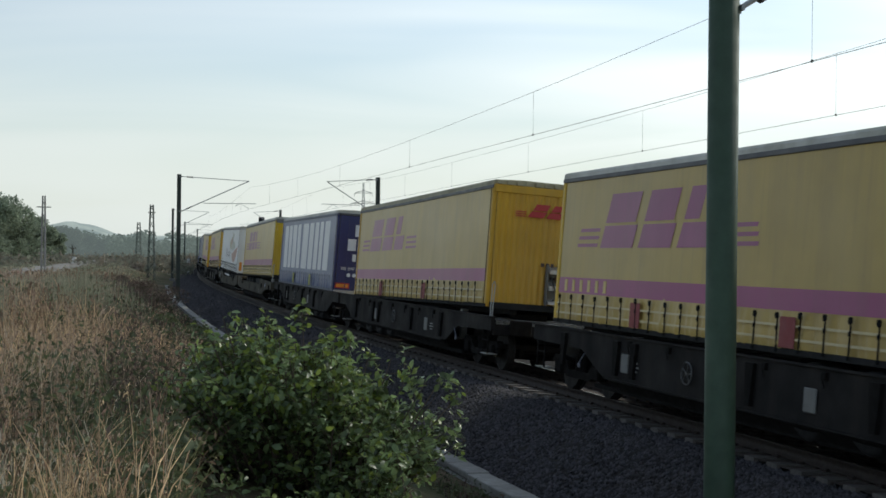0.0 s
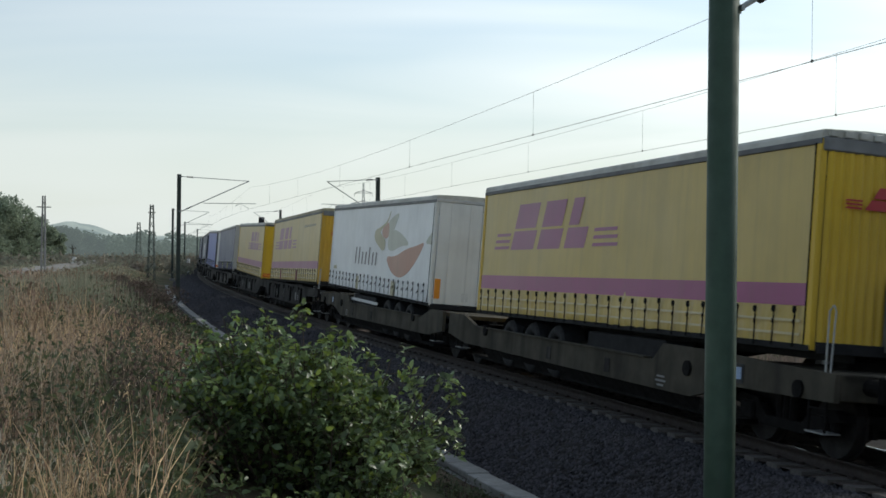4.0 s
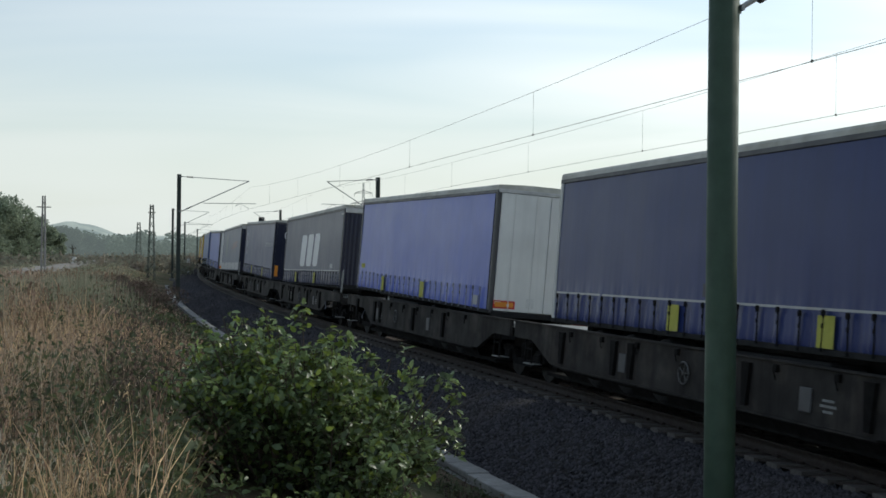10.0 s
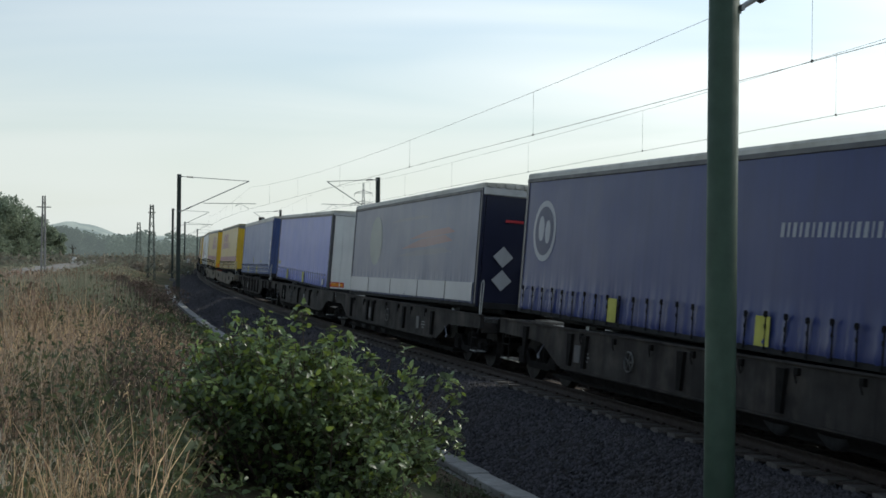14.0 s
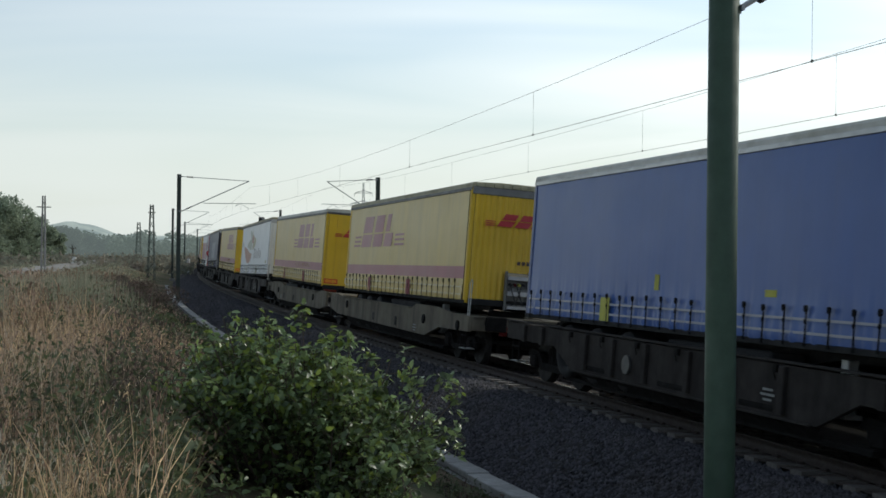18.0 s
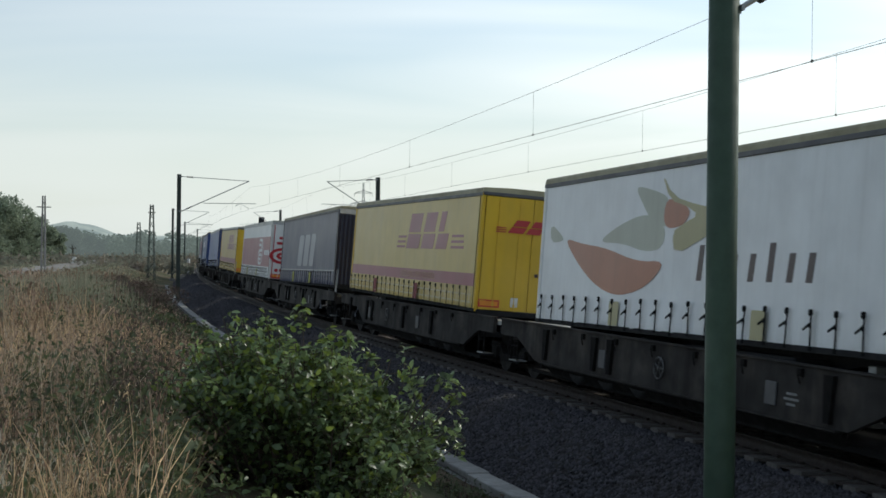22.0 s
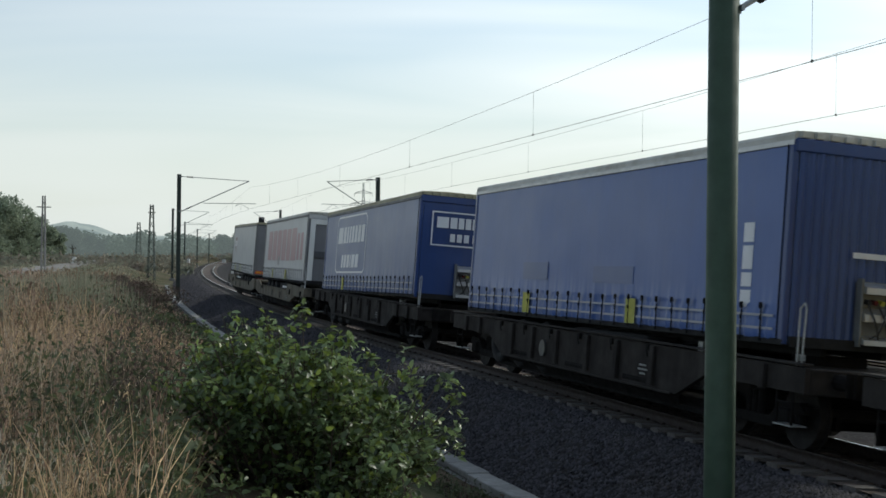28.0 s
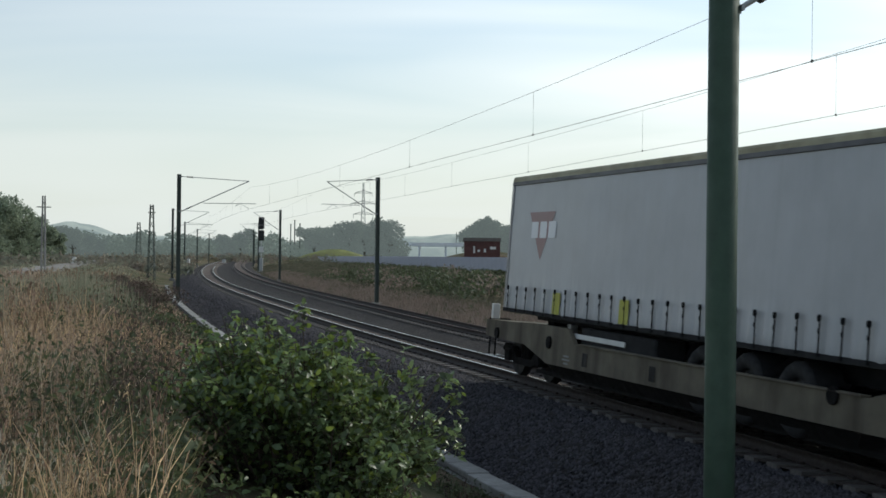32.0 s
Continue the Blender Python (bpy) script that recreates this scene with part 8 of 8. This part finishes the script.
build_signal()


def lattice_mast(x, y, top, w0, w1, label, mat):
    z = float(land(x, y)[0][0])
    m = thing("lattice_mast", label, "mast", "old lattice masts", m=Matrix.Translation((x, y, z)))
    h = top - z
    cs = lambda t: [(sx * (w0 + (w1 - w0) * t) / 2, sy * (w0 + (w1 - w0) * t) / 2, h * t) for sx, sy in ((-1, -1), (1, -1), (1, 1), (-1, 1))]
    for k in range(4):
        bm = bmesh.new(); bm_tube(bm, (*cs(0)[k][:2], -0.3), cs(1)[k], 0.05, 4)
        part("leg", bm, mat, m)
    n = 9
    for k in range(n):
        a, b = cs(k / n), cs((k + 1) / n)
        bm = bmesh.new()
        for q in range(4):
            bm_tube(bm, a[q], b[(q + 1) % 4], 0.028, 4)
        part("brace", bm, mat, m)
    bm = bmesh.new(); bm_box(bm, -0.4, 0.4, -0.05, 0.05, h - 0.9, h - 0.8)
    part("cross_arm", bm, mat, m)
    return m


def pole(x, y, top, label):
    z = float(land(x, y)[0][0])
    m = thing("concrete_mast", label, "mast", "old lattice masts", m=Matrix.Translation((x, y, z)))
    bm = bmesh.new()
    h = top - z
    for q in (-0.16, 0.16):
        bm_tube(bm, (q, 0, -0.3), (q * 0.6, 0, h), 0.10, 6, 0.07)
    part("twin_column", bm, M["concrete_pole"], m)
    for k in range(6):
        bm = bmesh.new(); bm_box(bm, -0.16, 0.16, -0.05, 0.05, h * (k + 0.6) / 6.2 - 0.06, h * (k + 0.6) / 6.2 + 0.06)
        part("rung", bm, M["concrete_pole"], m)
    bm = bmesh.new(); bm_box(bm, -0.6, 0.6, -0.04, 0.04, h - 1.0, h - 0.92)
    part("cross_arm", bm, M["far_mast"], m)


pole(-33.6, 110.0, 7.2, "weathered twin concrete mast in the weedy field")
lattice_mast(-31.2, 140.0, 7.6, 0.75, 0.3, "tapered dark lattice mast in the weedy field", M["far_mast"])
lattice_mast(-51.2, 220.0, 7.4, 0.9, 0.4, "tapered dark lattice mast in the weedy field", M["far_mast"])


def build_pylon():
    x, y, h = -0.0613 * 560, 560.0, 32.5
    p = thing("transmission_tower", "grey lattice high-voltage tower far behind the trees", "pylon", m=Matrix.Translation((x, y, 0.3)))
    w = lambda t: 3.2 * (1 - t) ** 1.4 + 0.5
    for sx, sy in ((-1, -1), (1, -1), (1, 1), (-1, 1)):
        bm = bmesh.new()
        for k in range(8):
            t0, t1 = k / 8, (k + 1) / 8
            bm_tube(bm, (sx * w(t0) / 2, sy * w(t0) / 2, h * t0), (sx * w(t1) / 2, sy * w(t1) / 2, h * t1), 0.13, 4)
        part("leg", bm, M["galv"], p)
    for k in range(14):
        t0, t1 = k / 14, (k + 1) / 14
        bm = bmesh.new()
        for sx in (-1, 1):
            bm_tube(bm, (sx * w(t0) / 2, -w(t0) / 2, h * t0), (-sx * w(t1) / 2, -w(t1) / 2, h * t1), 0.07, 4)
        part("brace", bm, M["galv"], p)
    for z, a in ((19.0, 4.2), (23.5, 5.4), (28.0, 3.8)):
        bm = bmesh.new()
        for sg in (-1, 1):
            bm_tube(bm, (0, 0, z + 1.2), (sg * a, 0, z), 0.11, 4); bm_tube(bm, (0, 0, z), (sg * a, 0, z), 0.11, 4)
            bm_tube(bm, (sg * a, 0, z), (sg * a, 0, z - 1.5), 0.1, 5)
        part("cross_arm", bm, M["galv"], p)


build_pylon()


def build_far_side():
    # long grey barrier wall, panel by panel
    pts = [(40.0, 92.0), (22.0, 124.0), (8.0, 164.0), (-6.0, 220.0), (-22.0, 290.0), (-36.5, 382.0)]
    tops = [2.5, 2.42, 2.32, 2.2, 1.9, 1.5]
    wall = thing("barrier_wall", "long low grey panel wall beyond the brush", "wall", kind="structure")
    for k in range(len(pts) - 1):
        (x0, y0), (x1, y1) = pts[k], pts[k + 1]
        n = max(1, int(math.hypot(x1 - x0, y1 - y0) / 6))
        for q in range(n):
            a, b = q / n, (q + 1) / n
            ax, ay, bx, by = x0 + (x1 - x0) * a, y0 + (y1 - y0) * a, x0 + (x1 - x0) * b, y0 + (y1 - y0) * b
            L_ = math.hypot(bx - ax, by - ay)
            top = tops[k] + (tops[k + 1] - tops[k]) * (a + b) / 2
            bm = bmesh.new(); bm_box(bm, 0.01, L_ - 0.01, -0.08, 0.08, -0.6, top, 0.03)
            part("wall_panel", bm, M["wall"], wall, m=Matrix.Translation((ax, ay, 0)) @ Matrix.Rotation(math.atan2(by - ay, bx - ax), 4, "Z"))

    # green mound behind its far end and the bank under the sheds
    def mound(name, label, cx, cy, rx, ry, h, mat):
        n, k = 28, 8
        vs, fs = [(cx, cy, h)], []
        for j in range(1, k + 1):
            t = j / k
            for i in range(n):
                a = 2 * math.pi * i / n
                vs.append((cx + rx * t * math.cos(a), cy + ry * t * math.sin(a), h * math.cos(t * math.pi / 2) ** 1.2 + 0.15 * math.sin(i * 2.7 + j) * (1 - t) - 0.3 * t))
        for i in range(n):
            fs.append((0, 1 + i, 1 + (i + 1) % n, 1 + (i + 1) % n))
        me = bpy.data.meshes.new(name)
        me.from_pydata(vs, [], [(0, 1 + i, 1 + (i + 1) % n) for i in range(n)] + [(1 + j * n + i, 1 + (j + 1) * n + i, 1 + (j + 1) * n + (i + 1) % n, 1 + j * n + (i + 1) % n) for j in range(k - 1) for i in range(n)])
        me.materials.append(mat)
        me.polygons.foreach_set("use_smooth", [True] * len(me.polygons))
        thing(name, label, "mound", kind="structure", data=me)

    mound("meadow_bank", "green grassy bank behind the grey wall", 84.0, 190.0, 62.0, 34.0, 5.4, G["meadow"])
    hall = thing("warehouse", "long pale warehouse with a dark grey pitched roof", "warehouse", m=Matrix.Translation((112.0, 262.0, 0.0)) @ Matrix.Rotation(radians(-8), 4, "Z"))
    bm = bmesh.new(); bm_box(bm, -30, 42, -9, 9, -1.0, 8.8, 0.1)
    part("wall", bm, M["hazed_concrete"], hall)
    bm = bmesh.new(); bm_prism_x(bm, [(-10, 8.7), (10, 8.7), (0, 12.2)], -31, 43)
    part("roof", bm, M["roof_slate"], hall, "dark grey sheet roof")
    for k in range(9):
        bm = bmesh.new(); bm_box(bm, -26 + 7.4 * k, -22.6 + 7.4 * k, -9.08, -8.98, 5.2, 7.2, 0.05)
        part("window", bm, M["roof_slate"], hall)
    mound("mound", "bright yellow-green grassy mound", -0.083 * 395, 395.0, 15.5, 10.0, 3.7, G["meadow"])
    mound("bank", "dark weedy bank under a red shed", 0.036 * 240, 262.0, 17.0, 18.0, 3.3, M["soil"])
    # red shed with white panels on the bank
    s = thing("red_shed", "red shed with white panels on a weedy bank", "shed", m=Matrix.Translation((0.031 * 240, 250.0, 2.75)))
    bm = bmesh.new(); bm_box(bm, -3.4, 3.4, -2, 2, -0.6, 2.4, 0.05)
    part("wall", bm, M["shed_red"], s)
    bm = bmesh.new(); bm_prism_x(bm, [(-2.2, 2.4), (2.2, 2.4), (0, 3.1)], -3.6, 3.6)
    part("roof", bm, M["wagon_dark"], s)
    for x0, x1, z0, z1 in ((-1.7, -1.35, 0.2, 1.5), (-0.9, -0.4, 0.4, 0.8), (0.3, 0.7, 0.3, 1.0), (1.5, 2.6, 0.9, 1.4)):
        bm = bmesh.new(); bm_box(bm, x0, x1, -2.06, -2.01, z0, z1)
        part("white_panel", bm, M["white"], s)
    # road bridge far off
    b = thing("road_bridge", "distant concrete road bridge, paled by haze put into its colour", "bridge", m=Matrix.Translation((-0.008 * 900, 900.0, 0.0)))
    bm = bmesh.new(); bm_box(bm, -32, 40, -4, 4, 7.6, 9.2, 0.1)
    part("deck", bm, M["hazed_concrete"], b)
    bm = bmesh.new(); bm_box(bm, -32, 40, -4.3, -4.1, 9.2, 10.3, 0.05)
    part("parapet", bm, M["hazed_concrete"], b)
    for x in (-26, -9, 9, 26):
        bm = bmesh.new(); bm_box(bm, x - 0.7, x + 0.7, -3, 3, -1, 7.6, 0.1)
        part("pier", bm, M["hazed_concrete"], b)
    # tall lamp posts near it
    for px, top in ((0.0102, 17.5), (-0.1095, 21.0), (-0.1135, 23.0), (-0.1165, 20.5)):
        d = 900.0 if px > 0 else 520.0
        h = top if px > 0 else top * 0.66
        p = thing("tall_post", "thin tall post in the distance", "post", m=Matrix.Translation((px * d, d, 0.0)))
        bm = bmesh.new(); bm_tube(bm, (0, 0, 0), (0, 0, h), 0.22, 6)
        part("shaft", bm, M["far_mast"], p)
        bm = bmesh.new(); bm_box(bm, -0.3, 0.3, -0.2, 0.2, h, h + 0.3)
        part("lamp_head", bm, M["far_mast"], p)
    # small white line-side huts and markers
    for px, d, w, h in ((-0.2825, 190.0, 0.8, 1.0), (-0.1672, 330.0, 0.9, 1.6), (-0.1945, 200.0, 0.4, 2.4)):
        z = float(land(px * d, d)[0][0])
        hut = thing("line_side_cabinet", "small white line-side cabinet in the weeds", "cabinet", "line-side cabinets", m=Matrix.Translation((px * d, d, z)))
        bm = bmesh.new(); bm_box(bm, -w / 2, w / 2, -0.3, 0.3, 0, h, 0.04)
        part("housing", bm, M["white"], hut)
        bm = bmesh.new(); bm_box(bm, -w / 2 - 0.06, w / 2 + 0.06, -0.36, 0.36, h, h + 0.08, 0.02)
        part("cap", bm, M["galv"], hut)


build_far_side()


def motions():
    times = [0.5 * k for k in range(65)]
    for ob, c, lift, tilt in MOVERS:
        walk(ob, [(t, train_pose(c - travelled(t), lift, tilt)) for t in times])


motions()
